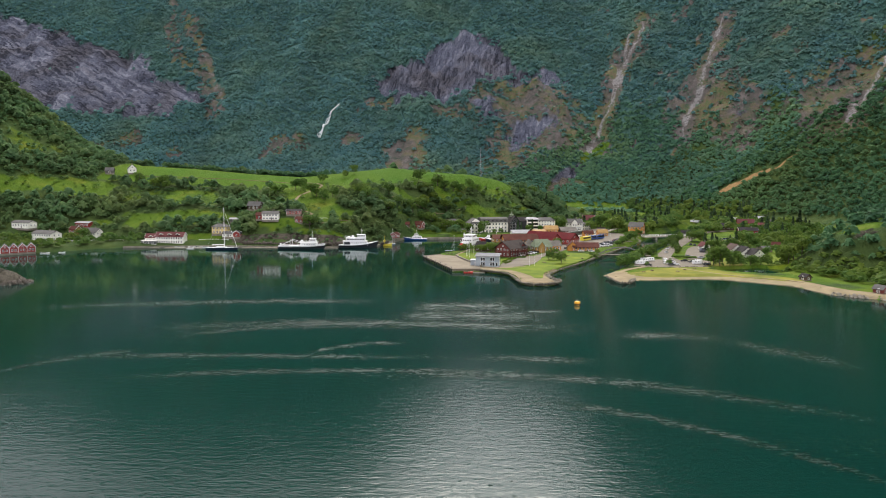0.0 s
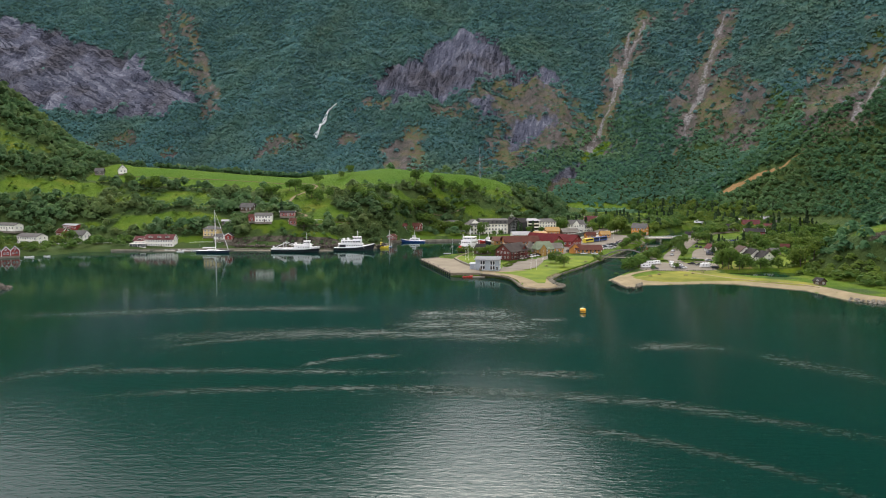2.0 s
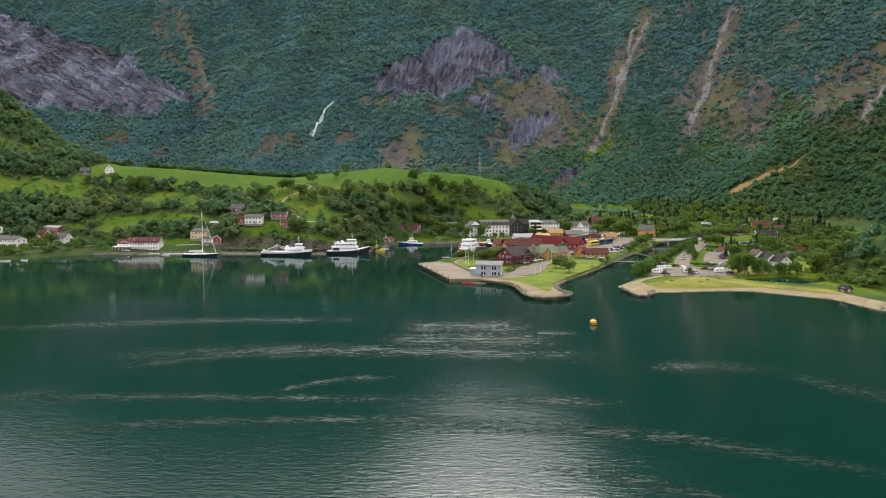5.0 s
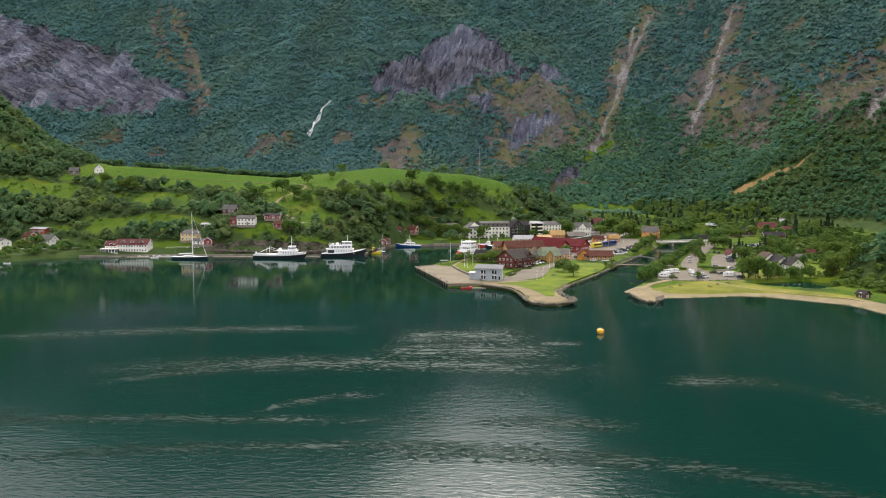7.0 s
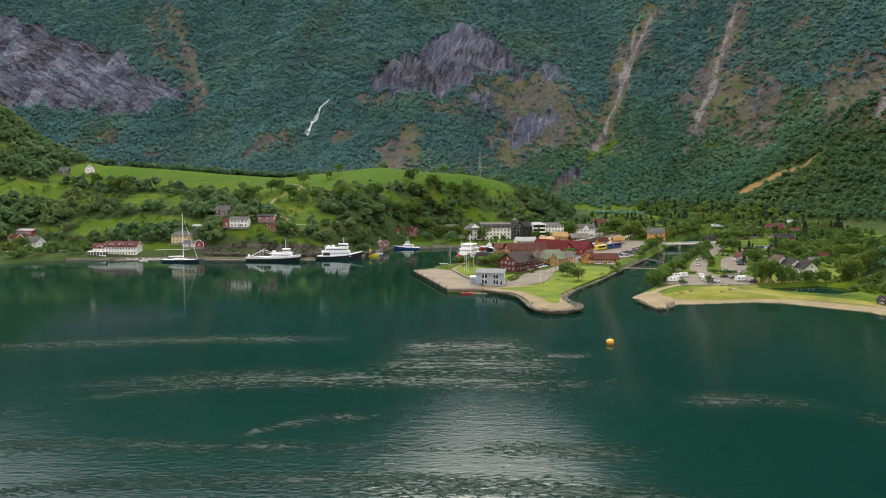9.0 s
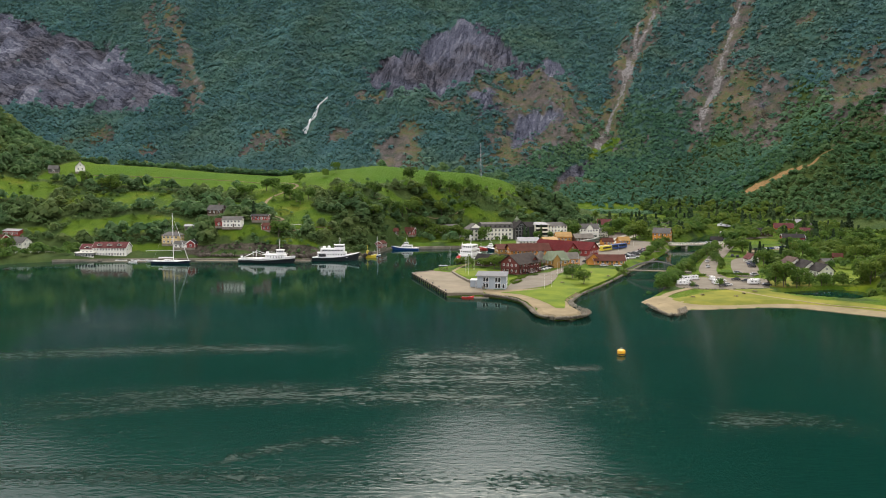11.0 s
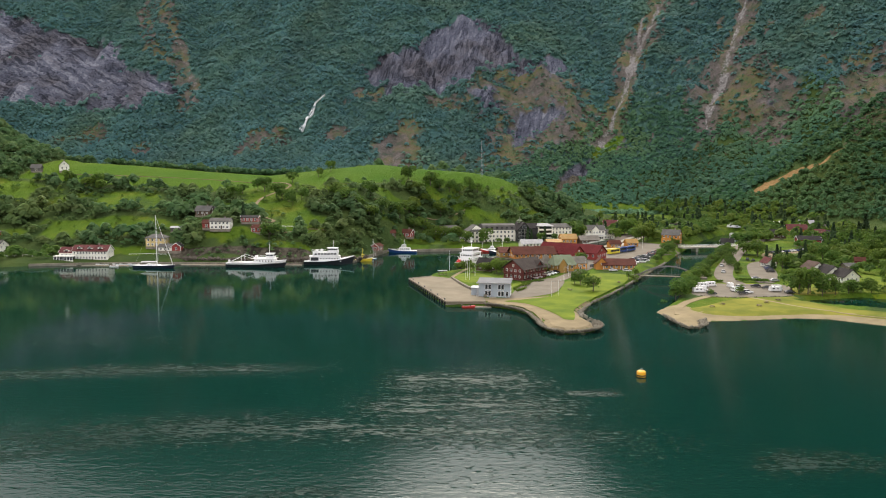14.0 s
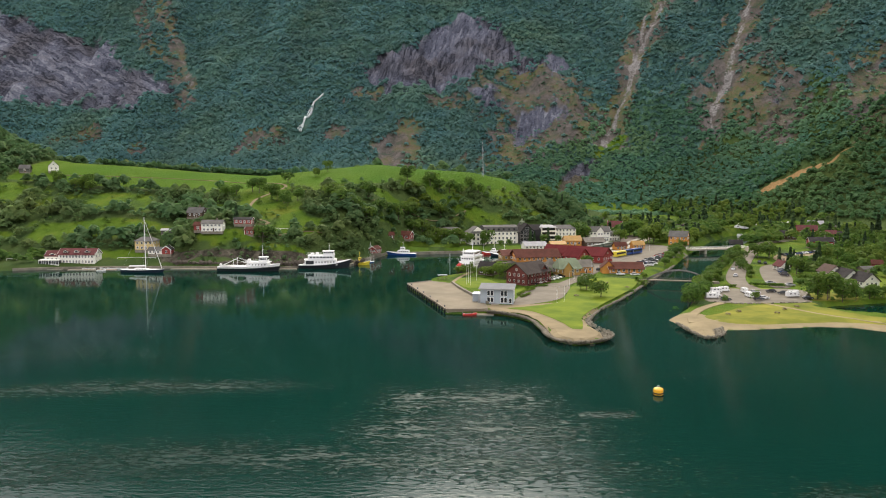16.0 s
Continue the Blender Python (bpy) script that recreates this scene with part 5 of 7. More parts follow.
part("balcony_wing_roof", Shape().loft([[(49, -1.4, 11), (60, -1.4, 11), (60, 11.2, 11), (49, 11.2, 11)], [(49, -1.4, 11.3), (60, -1.4, 11.3), (60, 11.2, 11.3), (49, 11.2, 11.3)], [(51, 3, 12.6), (58, 3, 12.6), (58, 8, 12.6), (51, 8, 12.6)]]), PALEROOF, hotel)
for r in range(4):
    part("recess", Shape().box(54.5, -0.03, 0.9 + 2.75 * r, 9.0, 0.1, 1.7), GLASS, hotel, "dark glazed balcony front")
    if r:
        balcony(hotel, 54.5, 0, 2.75 * r - 0.05, 10, 1.3, PLASTER)
part("east_wing", Shape().box(67, 7, -1, 15.5, 10, 11), PLASTER, hotel, "white rendered east wing")
part("east_wing_roof", Shape().gable(15.5, 10, 10, 2.2, 0.5, 0.25, 2.5), GREYROOF, hotel, at=pose(67, 7, 0))
for r in range(4):
    window_row(hotel, 6, 59.8, 74.4, 1.96, 1.6 + 2.5 * r, 1.0, 1.35)

low = house("hall", "long low white building behind trees", -14.5, 687, 0, 21, 9, 5.2, 1.2, PLASTER, GREYROOF, (9, 2), chimney=False, hip=2.5)
gaz = thing("pavilion", "small open white pavilion with a hipped roof", "pavilion", pose(-0.7, 667, 3.9))
for sx in (-1, 1):
    for sy in (-1, 1):
        part("post", Shape().box(sx * 2.6, sy * 1.8, -0.5, 0.2, 0.2, 2.9), TRIM, gaz)
part("roof", Shape().gable(6, 4.4, 2.3, 1.2, 0.4, 0.2, 2.2), PALEROOF, gaz)

villa = house("villa", "white wooden villa with glazed verandas", 96, 691, 6, 15, 9, 7.2, 3.2, WHITE, GREYROOF, (6, 2), 2, 2, trim=TRIM)
part("veranda", Shape().box(0, -6.2, -1, 11, 3.6, 4.0), WHITE, villa, "white glazed veranda")
part("veranda_roof", Shape().box(0, -6.2, 3.0, 11.6, 4.2, 0.25), PALEROOF, villa)
for i in range(7):
    window(villa, -4.5 + 1.5 * i, -8.05, 1.6, 1.2, 1.6)
part("front_gable", Shape().gable_wall(3.4, 5, 7.6, 2.8), WHITE, villa, at=pose(0, -4.4, 0, 0, 0, 90))
part("front_gable_roof", Shape().gable(3.4, 5, 7.62, 2.8, 0.5, 0.2), GREYROOF, villa, at=pose(0, -4.4, 0, 0, 0, 90))
window_row(villa, 2, -2, 2, -6.15, 5.4, 1.0, 1.4)
house("annex", "low white wooden annex of a villa", 107.5, 694, 6, 8, 7, 5, 2, WHITE, GREYROOF, (4, 2), 0, 1, chimney=False)
house("station_house", "white house with a red and white roof", 119, 747, -25, 11, 9, 6, 4.2, WHITE, REDROOF, (4, 2), 2, 2, trim=TRIM)

# the dark red harbour hotel with its galleries
inn = house("harbour_inn", "dark red timber inn with balconies and a black roof", 29.5, 494, 50, 18, 11.5, 5.8, 4.0, DARKRED, INNROOF, (7, 2), 4, 0, chimney=False, trim=None, over=1.1, frame_mat=TRIM, category="inn")
for r in range(2):
    balcony(inn, 0, -5.75, 0.3 + 2.7 * r, 17.5, 1.5, DARKRED)
    balcony(inn, -9.0, 0, 0.3 + 2.7 * r, 10.5, 1.3, DARKRED, -90)
for i in range(6):
    part("post", Shape().box(-8.4 + 3.36 * i, -7.1, -1.0, 0.22, 0.22, 6.5), DARKRED, inn)
part("cross_gable", Shape().gable_wall(3.4, 4.4, 6.4, 2.0), DARKRED, inn, at=pose(5.2, -3.6, 0, 0, 0, 90))
part("cross_gable_roof", Shape().gable(3.4, 4.4, 6.42, 2.0, 0.6, 0.22), INNROOF, inn, at=pose(5.2, -3.6, 0, 0, 0, 90))
for i in range(7):
    for r in range(2):
        part("gallery_door", Shape().box(-7.6 + 2.5 * i, -5.82, 0.5 + 2.7 * r, 1.5, 0.08, 2.0), GLASS, inn, "dark glazed gallery door")

# the grey pier building
grey = thing("terminal", "grey-blue two-storey pier terminal with a flat roof", "building", pose(13, 439, 1.5, 0, 0, -8))
part("wall", Shape().box(0, 0, -1, 13.0, 8, 6.9), GREYBLUE, grey)
part("roof", Shape().loft([[(-7.1, -5.2, 6.0), (7.1, -5.2, 6.0), (7.1, 4.4, 6.9), (-7.1, 4.4, 6.9)], [(-7.1, -5.2, 6.22), (7.1, -5.2, 6.22), (7.1, 4.4, 7.12), (-7.1, 4.4, 7.12)]]), ROOFING, grey, "thin sloping grey roof")
part("fascia", Shape().box(0, -5.3, 5.86, 14.5, 0.14, 0.4), PALEROOF, grey, "pale roof edge")
part("lower_wing", Shape().box(-8, 2, -1, 4, 6, 4.2).box(-8, 2, 3.2, 4.6, 6.6, 0.2), GREYBLUE, grey)
for x in (-3.2, 2.2):
    for z in (1.6, 4.3):
        for k in range(2):
            window(grey, x + 1.3 * k, -4.04, z, 1.15, 2.0, 0, TRIM, False)
window(grey, 5.4, -4.04, 1.4, 1.0, 2.0, 0, TRIM, False)
for z in (1.6, 4.3):
    window_row(grey, 2, -3, 3, -6.54, z, 1.4, 1.8, 90)
    window_row(grey, 2, -3, 3, -6.54, z, 1.4, 1.8, -90)
st = Shape()
for i in range(12):
    st.box(-6.9 - 0.0, -4.6 - 0.28 * i + 3, 3.0 - 0.25 * i, 1.2, 0.3, 0.12)
part("stair", st.box(-6.3, -3, 0, 0.08, 3.8, 1.0), METAL, grey, "outside steel stair")
part("doorstep", Shape().box(-0.5, -5.0, -0.5, 3, 1.8, 0.7), CONCRETE, grey)

# station yard and shops
house("red_warehouse", "big red shed with a crimson pitched roof", 72.5, 573, -35, 19, 13, 4.4, 4.0, RED, CRIMSON, (5, 1), 0, 4, category="shed", chimney=False, trim=None, over=0.8)
house("red_warehouse", "big red shed with a crimson pitched roof", 58, 583, -35, 22, 11, 4.2, 4.0, RED, CRIMSON, (5, 1), 0, 3, category="shed", chimney=False, over=0.8)
house("red_warehouse", "red gabled shed beside larger sheds", 63, 569, -52, 12, 9, 4.0, 4.2, RED, CRIMSON, (3, 1), 0, 3, category="shed", chimney=False, over=0.7)
house("market_hall", "long ochre market hall with a rust-brown roof", 40, 573, 14, 25, 11, 3.6, 3.4, ORANGE, RUSTROOF, (9, 1), 3, 3, category="hall", chimney=False, over=1.2)
house("market_hall", "low ochre hall with a flat brown roof", 27, 580, 10, 13, 12, 3.4, 2.4, OCHRE, RUSTROOF, (4, 1), 3, 0, category="hall", chimney=False, over=1.0)
brew = house("brewery", "ochre timber brewery with a patina-green roof", 51, 519, 18, 11, 8.5, 4.4, 4.0, OCHRE, GREENROOF, (4, 1), 2, 2, chimney=False, over=0.9, hip=1.5)
part("front_gable", Shape().gable_wall(4, 4, 4.6, 2.6), OCHRE, brew, at=pose(-2, -4, 0, 0, 0, 90))
part("front_gable_roof", Shape().gable(4, 4, 4.62, 2.6, 0.5, 0.2), GREENROOF, brew, at=pose(-2, -4, 0, 0, 0, 90))
house("brewery_wing", "ochre timber wing with a grey-green roof", 60, 528, 18, 9, 7, 3.6, 3.0, ORANGE, TURF, (3, 1), 0, 2, chimney=False)
tent = thing("pavilion", "open pavilion under a steep shingle pyramid roof", "pavilion", pose(43, 523, 2.1, 0, 0, 20))
for sx in (-1, 1):
    for sy in (-1, 1):
        part("post", Shape().box(sx * 3.6, sy * 3.6, -0.5, 0.3, 0.3, 2.8), BROWN, tent)
part("roof", Shape().loft([[(-5, -5, 1.6), (5, -5, 1.6), (5, 5, 1.6), (-5, 5, 1.6)], [(-5, -5, 1.9), (5, -5, 1.9), (5, 5, 1.9), (-5, 5, 1.9)], [(-2, -2, 4.9), (2, -2, 4.9), (2, 2, 4.9), (-2, 2, 4.9)], [(-0.6, -0.6, 8), (0.6, -0.6, 8), (0.6, 0.6, 8), (-0.6, 0.6, 8)]]), TURF, tent)
shop = house("shop", "orange timber shop with a rust-brown roof", 82, 529, 0, 16.5, 9, 2.9, 2.5, ORANGE, RUSTROOF, (6, 1), 2, 3, category="shop", chimney=False, over=1.0, trim=TRIM)
part("gable_end", Shape().gable_wall(6, 6, 3.4, 2.8), ORANGE, shop, at=pose(-9, -0.5, 0, 0, 0, 90))
part("gable_end_roof", Shape().gable(6, 6, 3.42, 2.8, 0.6, 0.22), RUSTROOF, shop, at=pose(-9, -0.5, 0, 0, 0, 90))
house("kiosk", "small dark timber house among trees", 11.5, 520, -30, 8, 7, 3.2, 3.2, BROWN, SLATE, (2, 1), 1, 1, category="kiosk", chimney=False)
house("kiosk", "low dark timber house with a slate roof", 23, 524, 15, 11, 7, 3.0, 2.4, BROWN, SLATE, (3, 1), 0, 0, category="kiosk", chimney=False)
house("shop", "orange gabled shop by the railway", 72, 653, 8, 11, 8, 4.4, 2.8, ORANGE, OCHRE, (4, 1), 2, 2, category="shop", chimney=False)
house("shop", "brown shop with a shallow ochre roof", 60.5, 640, 10, 10, 8, 3.2, 1.6, OCHRE, OCHRE, (4, 1), 0, 0, category="shop", chimney=False)
house("shop", "long grey-roofed shop by the railway", 86, 652, 14, 14, 8, 3.6, 2.6, BROWN, TURF, (5, 1), 0, 2, category="shop", chimney=False)
house("shop", "small orange kiosk in the bus yard", 100, 632, 14, 8, 5, 3.0, 2.0, ORANGE, RUSTROOF, (3, 1), 0, 1, category="shop", chimney=False)
house("shop", "small orange kiosk in the bus yard", 113, 640, 14, 8, 5, 3.0, 2.2, ORANGE, OCHRE, (3, 1), 0, 1, category="shop", chimney=False)
house("tent_hall", "white hall with a pale grey roof", 45, 636, 12, 15, 8, 2.6, 2.2, WHITE, PALEROOF, (6, 1), 0, 2, category="hall", chimney=False)
house("river_house", "orange house with a grey roof by the river", 147, 665, -28, 12, 9, 6.2, 3.4, ORANGE, GREYROOF, (4, 2), 2, 2)
house("gabled_hut", "small dark hut with a white gable", 174, 756, -40, 8, 7, 3.4, 3.2, BROWN, SLATE, (2, 1), 0, 2, trim=TRIM)

# the west shore
rh = house("waterfront_hotel", "white waterfront hotel with a red tiled roof", -216.5, 557.5, 1.5, 20, 9, 5.6, 2.9, WHITE, REDROOF, (11, 2), 0, 2, z=2.0, category="hotel", trim=TRIM, over=0.6)
for k in (-6, 0, 6):
    dormer(rh, k, -4.3, 6.7, 2.6, WHITE, REDROOF)
wing = house("hotel_wing", "white hotel wing with a red roof", -230.5, 557.5, 1.5, 8, 8, 4.6, 2.6, WHITE, REDROOF, (3, 1), 2, 0, z=2.0, chimney=False, trim=TRIM, category="hotel")
dormer(wing, 0, -3.6, 4.9, 3.4, WHITE, REDROOF)
sun_room = thing("conservatory", "white glazed conservatory on the waterfront", "conservatory", pose(-230, 551, 1.9, 0, 0, 1.5))
part("frame", Shape().box(0, 0, -2.5, 11, 4.5, 2.9).box(0, 0, 2.7, 11.4, 4.9, 0.35), WHITE, sun_room)
for i in range(6):
    window(sun_room, -4.6 + 1.84 * i, -2.1, 1.55, 1.7, 2.2)
part("glazing", Shape().box(0, 0.2, 0.4, 10.6, 4.0, 2.3), GLASS, sun_room)
house("yellow_house", "pale yellow house with a grey hipped roof", -184.5, 573, -3, 11, 8.5, 5.4, 1.9, CREAM, GREYROOF, (4, 2), 0, 2, hip=3.0)
house("cottage", "low white cottage below a yellow house", -177, 567.5, -6, 8, 5, 2.6, 1.5, WHITE, GREYROOF, (3, 1), 0, 0, chimney=False)
house("boathouse", "small red boathouse with a white gable", -170.5, 567.5, -86, 6, 5.2, 3.0, 1.9, RED, SLATE, (1, 1), 0, 1, trim=TRIM, chimney=False, category="boathouse")
house("shed", "low shed with a pale metal roof", -178, 592, 4, 10, 5, 2.4, 0.9, GREYROOF, PALEROOF, (2, 1), chimney=False, category="shed", door=False)
house("white_house", "white two-storey house on a rocky knoll", -149.5, 585, 4, 12.2, 8, 4.9, 1.8, WHITE, GREYROOF, (5, 2), 0, 2, z=18.3)
house("red_annex", "small red annex beside a white house", -158.5, 586, 4, 4.5, 6, 3.2, 1.8, RED, RUSTROOF, (1, 1), z=18.8, chimney=False)
house("farmhouse", "dark timber farmhouse on the hill", -171, 619, -10, 10.5, 7, 3.4, 3.0, BROWN, GREYROOF, (3, 1), 1, 1)
house("farm_shed", "weathered timber shed on the hill", -163, 622, -14, 6, 5, 2.6, 2.2, TIMBER, GREYROOF, (1, 1), chimney=False, category="shed")
house("red_house", "red house with a dark low roof", -133.5, 593, 2, 10.5, 6, 2.9, 1.1, RED, SLATE, (4, 1), 0, 1, z=22.2, trim=TRIM, chimney=False)
house("red_house", "red-brown house with a white basement", -124.5, 586, -8, 11.5, 6, 2.9, 1.6, RED, RUSTROOF, (4, 1), 0, 2, z=16.4, trim=TRIM)
house("farmhouse", "white farmhouse on the hill crest", -309, 705, -62, 8.5, 7, 4.4, 3.6, WHITE, GREYROOF, (3, 1), 0, 2, z=None)
house("barn", "grey weathered barn on the hill crest", -326, 697, 10, 7, 5, 3.0, 2.4, GREYROOF, GREYROOF, (1, 1), chimney=False, category="barn")
house("quay_cabin", "red cabin beside the harbour quay", -56.5, 611, 70, 7, 5, 3.0, 1.6, RED, RUSTROOF, (2, 1), 2, 1, z=3.0, chimney=False, trim=TRIM)
house("cabin", "brown timber cabin on the slope", -52, 640, 15, 9, 6, 2.8, 1.8, BROWN, RUSTROOF, (3, 1), z=9.5, chimney=False)
house("cabin", "red cabin among trees over the harbour", -40, 652, -20, 8, 6, 3.2, 2.2, RED, RUSTROOF, (2, 1), 1, 1, z=8.5, trim=TRIM)
house("white_house", "white two-storey house near the shore road", -277.5, 564, -14, 9.8, 8, 5.4, 3.0, WHITE, GREYROOF, (4, 2), 0, 2)
house("red_longhouse", "long red house with a pale eave line", -302, 600, -18, 13.5, 7, 3.6, 1.0, RED, PALEROOF, (6, 1), z=10.5, chimney=False)
house("red_house", "small red house with white windows", -304, 588, -18, 6, 6, 4.0, 2.2, RED, RUSTROOF, (2, 1), z=6.0, trim=TRIM)
house("white_house", "white house with a low grey roof", -344, 588, -20, 18, 8, 4.6, 1.6, WHITE, GREYROOF, (6, 1), 0, 2, chimney=False)
house("guest_house", "long white guest house near the boathouses", -305, 549, -22, 20, 9, 5.4, 2.0, WHITE, GREYROOF, (8, 2), 0, 2, z=4.2)
house("white_house", "white house behind red boathouses", -362, 560, -20, 10, 8, 5, 2.4, WHITE, GREYROOF, (4, 2), 0, 1)
for i in range(5):
    house("boathouse", "red gabled boathouse with white trim at the waterline", -303.5 + 3.55 * i, 485.5 + 3.9 * i, -58, 9, 5.0, 3.6, 2.6, RED, GREYROOF, (1, 1), 0, 2, z=0.9, trim=TRIM, chimney=False,
          group="row of red boathouses", category="boathouse", door=False, over=0.3)

# the east village
house("chalet", "white chalet with a dark roof and tall gable", 182.5, 487, -82, 9, 7.6, 3.4, 3.2, WHITE, SLATE, (3, 1), 0, 3, chimney=True, over=0.7)
house("chalet", "white chalet with a dark roof behind another", 178.8, 496.5, -82, 9, 7.6, 3.8, 3.2, WHITE, SLATE, (3, 1), 0, 2, chimney=False, over=0.7)
house("chalet", "white chalet with a brown roof behind two others", 175.5, 506, -82, 9, 7.2, 4.6, 3.0, WHITE, BROWNROOF, (3, 1), 0, 2, chimney=False, over=0.7)
house("white_cottage", "white cottage with a faded red roof", 167, 541.5, -78, 6.5, 5.6, 2.6, 2.6, WHITE, REDROOF, (2, 1), 0, 1)
house("red_villa", "red wooden house with white trim and gables", 236.5, 651, -8, 15, 8, 4.6, 2.4, RED, SLATE, (6, 1), 0, 2, trim=TRIM)
house("village_house", "orange-red house with an orange roof", 267, 742, -10, 15, 9, 4.4, 3.4, ORANGE, REDROOF, (4, 1), 0, 1)
house("village_house", "orange house among gardens", 270, 708, -20, 7, 7, 4.6, 2.2, ORANGE, REDROOF, (2, 1), 0, 1, chimney=False)
house("village_house", "grey house beside an orange house", 277.5, 706, -20, 8, 7, 4.0, 2.2, GREYBLUE, SLATE, (2, 1), 0, 1)
house("village_house", "dark house with roof panels", 239, 709, -12, 11, 8, 3.4, 3.0, BROWN, SLATE, (3, 1), 0, 1)
house("village_house", "white house among trees", 205, 720, -15, 9, 7, 4.2, 2.6, WHITE, SLATE, (3, 1), 0, 2)
house("village_house", "white house at the edge of the woods", 292, 760, -20, 11, 8, 4.2, 2.4, WHITE, GREYROOF, (3, 1), 0, 1)
house("village_house", "cream house at the edge of the woods", 300, 800, -20, 12, 8, 4.2, 2.6, CREAM, PALEROOF, (3, 1), 0, 1)
house("garden_shed", "grey timber shed in a garden", 205, 530, 10, 7, 5, 2.6, 1.2, TIMBER, GREYROOF, (1, 1), chimney=False, category="shed")
house("red_shed", "small red shed by a lane", 218, 545, -20, 5, 5, 3.4, 1.8, RED, RUSTROOF, (1, 1), chimney=False, category="shed")
house("beach_hut", "dark hut with a white gable on the shore", 171, 389, -70, 4.2, 3.6, 1.9, 1.4, BROWN, SLATE, (1, 1), 0, 1, chimney=False, category="hut")
house("beach_boathouse", "dark red boathouse with a pale roof", 186, 347, -60, 4.6, 4, 2.2, 1.5, DARKRED, GREYROOF, (1, 1), 0, 1, chimney=False, category="boathouse")

# radio mast on the hill crest
rm = thing("radio_mast", "slim grey lattice mast on the hill", "mast", pose(14, 768, ground_z(14, 768)))
for s in range(3):
    a = math.tau * s / 3
    part("leg", Shape().rod((0.9 * math.cos(a), 0.9 * math.sin(a), -1), (0.15 * math.cos(a), 0.15 * math.sin(a), 30), 0.09, 0.06, 4), METAL, rm)
lat = Shape()
for i in range(14):
    for s in range(3):
        a, b, r0, r1 = math.tau * s / 3, math.tau * (s + 1) / 3, 0.9 - 0.75 * i / 14, 0.9 - 0.75 * (i + 1) / 14
        lat.rod((r0 * math.cos(a), r0 * math.sin(a), 30 * i / 14), (r1 * math.cos(b), r1 * math.sin(b), 30 * (i + 1) / 14), 0.04, n=4)
part("bracing", lat, METAL, rm)

# ---- boats ----
HULL_BLACK = surface("black_hull_paint", (0.018, 0.020, 0.026), 0.35, vary=0.15)
HULL_BLUE = surface("blue_hull_paint", (0.012, 0.055, 0.23), 0.35, vary=0.15)
HULL_NAVY = surface("navy_hull_paint", (0.012, 0.016, 0.035), 0.3, vary=0.15)
HULL_WHITE = surface("white_boat_paint", (0.80, 0.80, 0.79), 0.35, vary=0.08)
HULL_YELLOW = surface("yellow_boat_paint", (0.72, 0.58, 0.05), 0.4, vary=0.15)
HULL_RED = surface("red_boat_paint", (0.55, 0.03, 0.025), 0.4, vary=0.15)
BUOY_PAINT = surface("orange_yellow_buoy_paint", (0.85, 0.42, 0.02), 0.45, vary=0.2)


def hull(L, B, low, bow, draft=0.8, z0=None, z1=None, stern=0.9, n=14, flare=1.0):
    """A hull along x with the bow at +x; z0 and z1 cut a band of it, as shares of its height."""
    rings, z0, z1 = [], 0.0 if z0 is None else z0, 1.0 if z1 is None else z1
    for i in range(n + 1):
        t = i / n
        full = min(1.0, stern + t * 1.2) * (1 - max(0.0, (t - 0.55) / 0.45) ** 2.2)
        w = max(B / 2 * full, 0.05)
        top = low + (bow - low) * max(0.0, (t - 0.3) / 0.7) ** 2
        a, b = -draft + (top + draft) * z0, -draft + (top + draft) * z1
        wa, wb = w * (0.72 + 0.28 * z0), w * (0.72 + 0.28 * z1) * (1 + 0.06 * (flare - 1))
        x = -L / 2 + L * t
        xa, xb = x - (0.06 * L * (1 - z0) * t ** 3), x - (0.06 * L * (1 - z1) * t ** 3)
        rings.append([(xa, -wa, a), (xb, -wb, b), (xb, wb, b), (xa, wa, a)])
    return Shape().loft(rings)


def portholes(parent, n, x0, x1, y, z, w=0.7, h=0.6):
    me = Shape().box(0, 0, 0, w, 0.06, h).mesh("pane")
    for i in range(n):
        for s in (-1, 1):
            part("pane", me, GLASS, parent, at=pose(x0 + (x1 - x0) * (i + 0.5) / n, s * y, z))


def rail(L, B, z, h=1.0, step=1.5):
    sh = Shape()
    for s in (-1, 1):
        sh.rod((-L / 2, s * B / 2, z + h), (L / 2, s * B / 2, z + h), 0.05, n=4).rod((-L / 2, s * B / 2, z + h / 2), (L / 2, s * B / 2, z + h / 2), 0.03, n=4)
        for i in range(int(L / step) + 1):
            sh.rod((-L / 2 + i * step, s * B / 2, z), (-L / 2 + i * step, s * B / 2, z + h), 0.03, n=4)
    return sh


def mast(h, r=0.16):
    sh = Shape().rod((0, 0, 0), (0, 0, h), r, r * 0.4)
    for k, w in ((0.55, 1.6), (0.8, 1.0)):
        sh.rod((0, -w / 2, h * k), (0, w / 2, h * k), r * 0.5)
    return sh.box(0.2, 0, h * 0.62, 0.35, 1.4, 0.25)


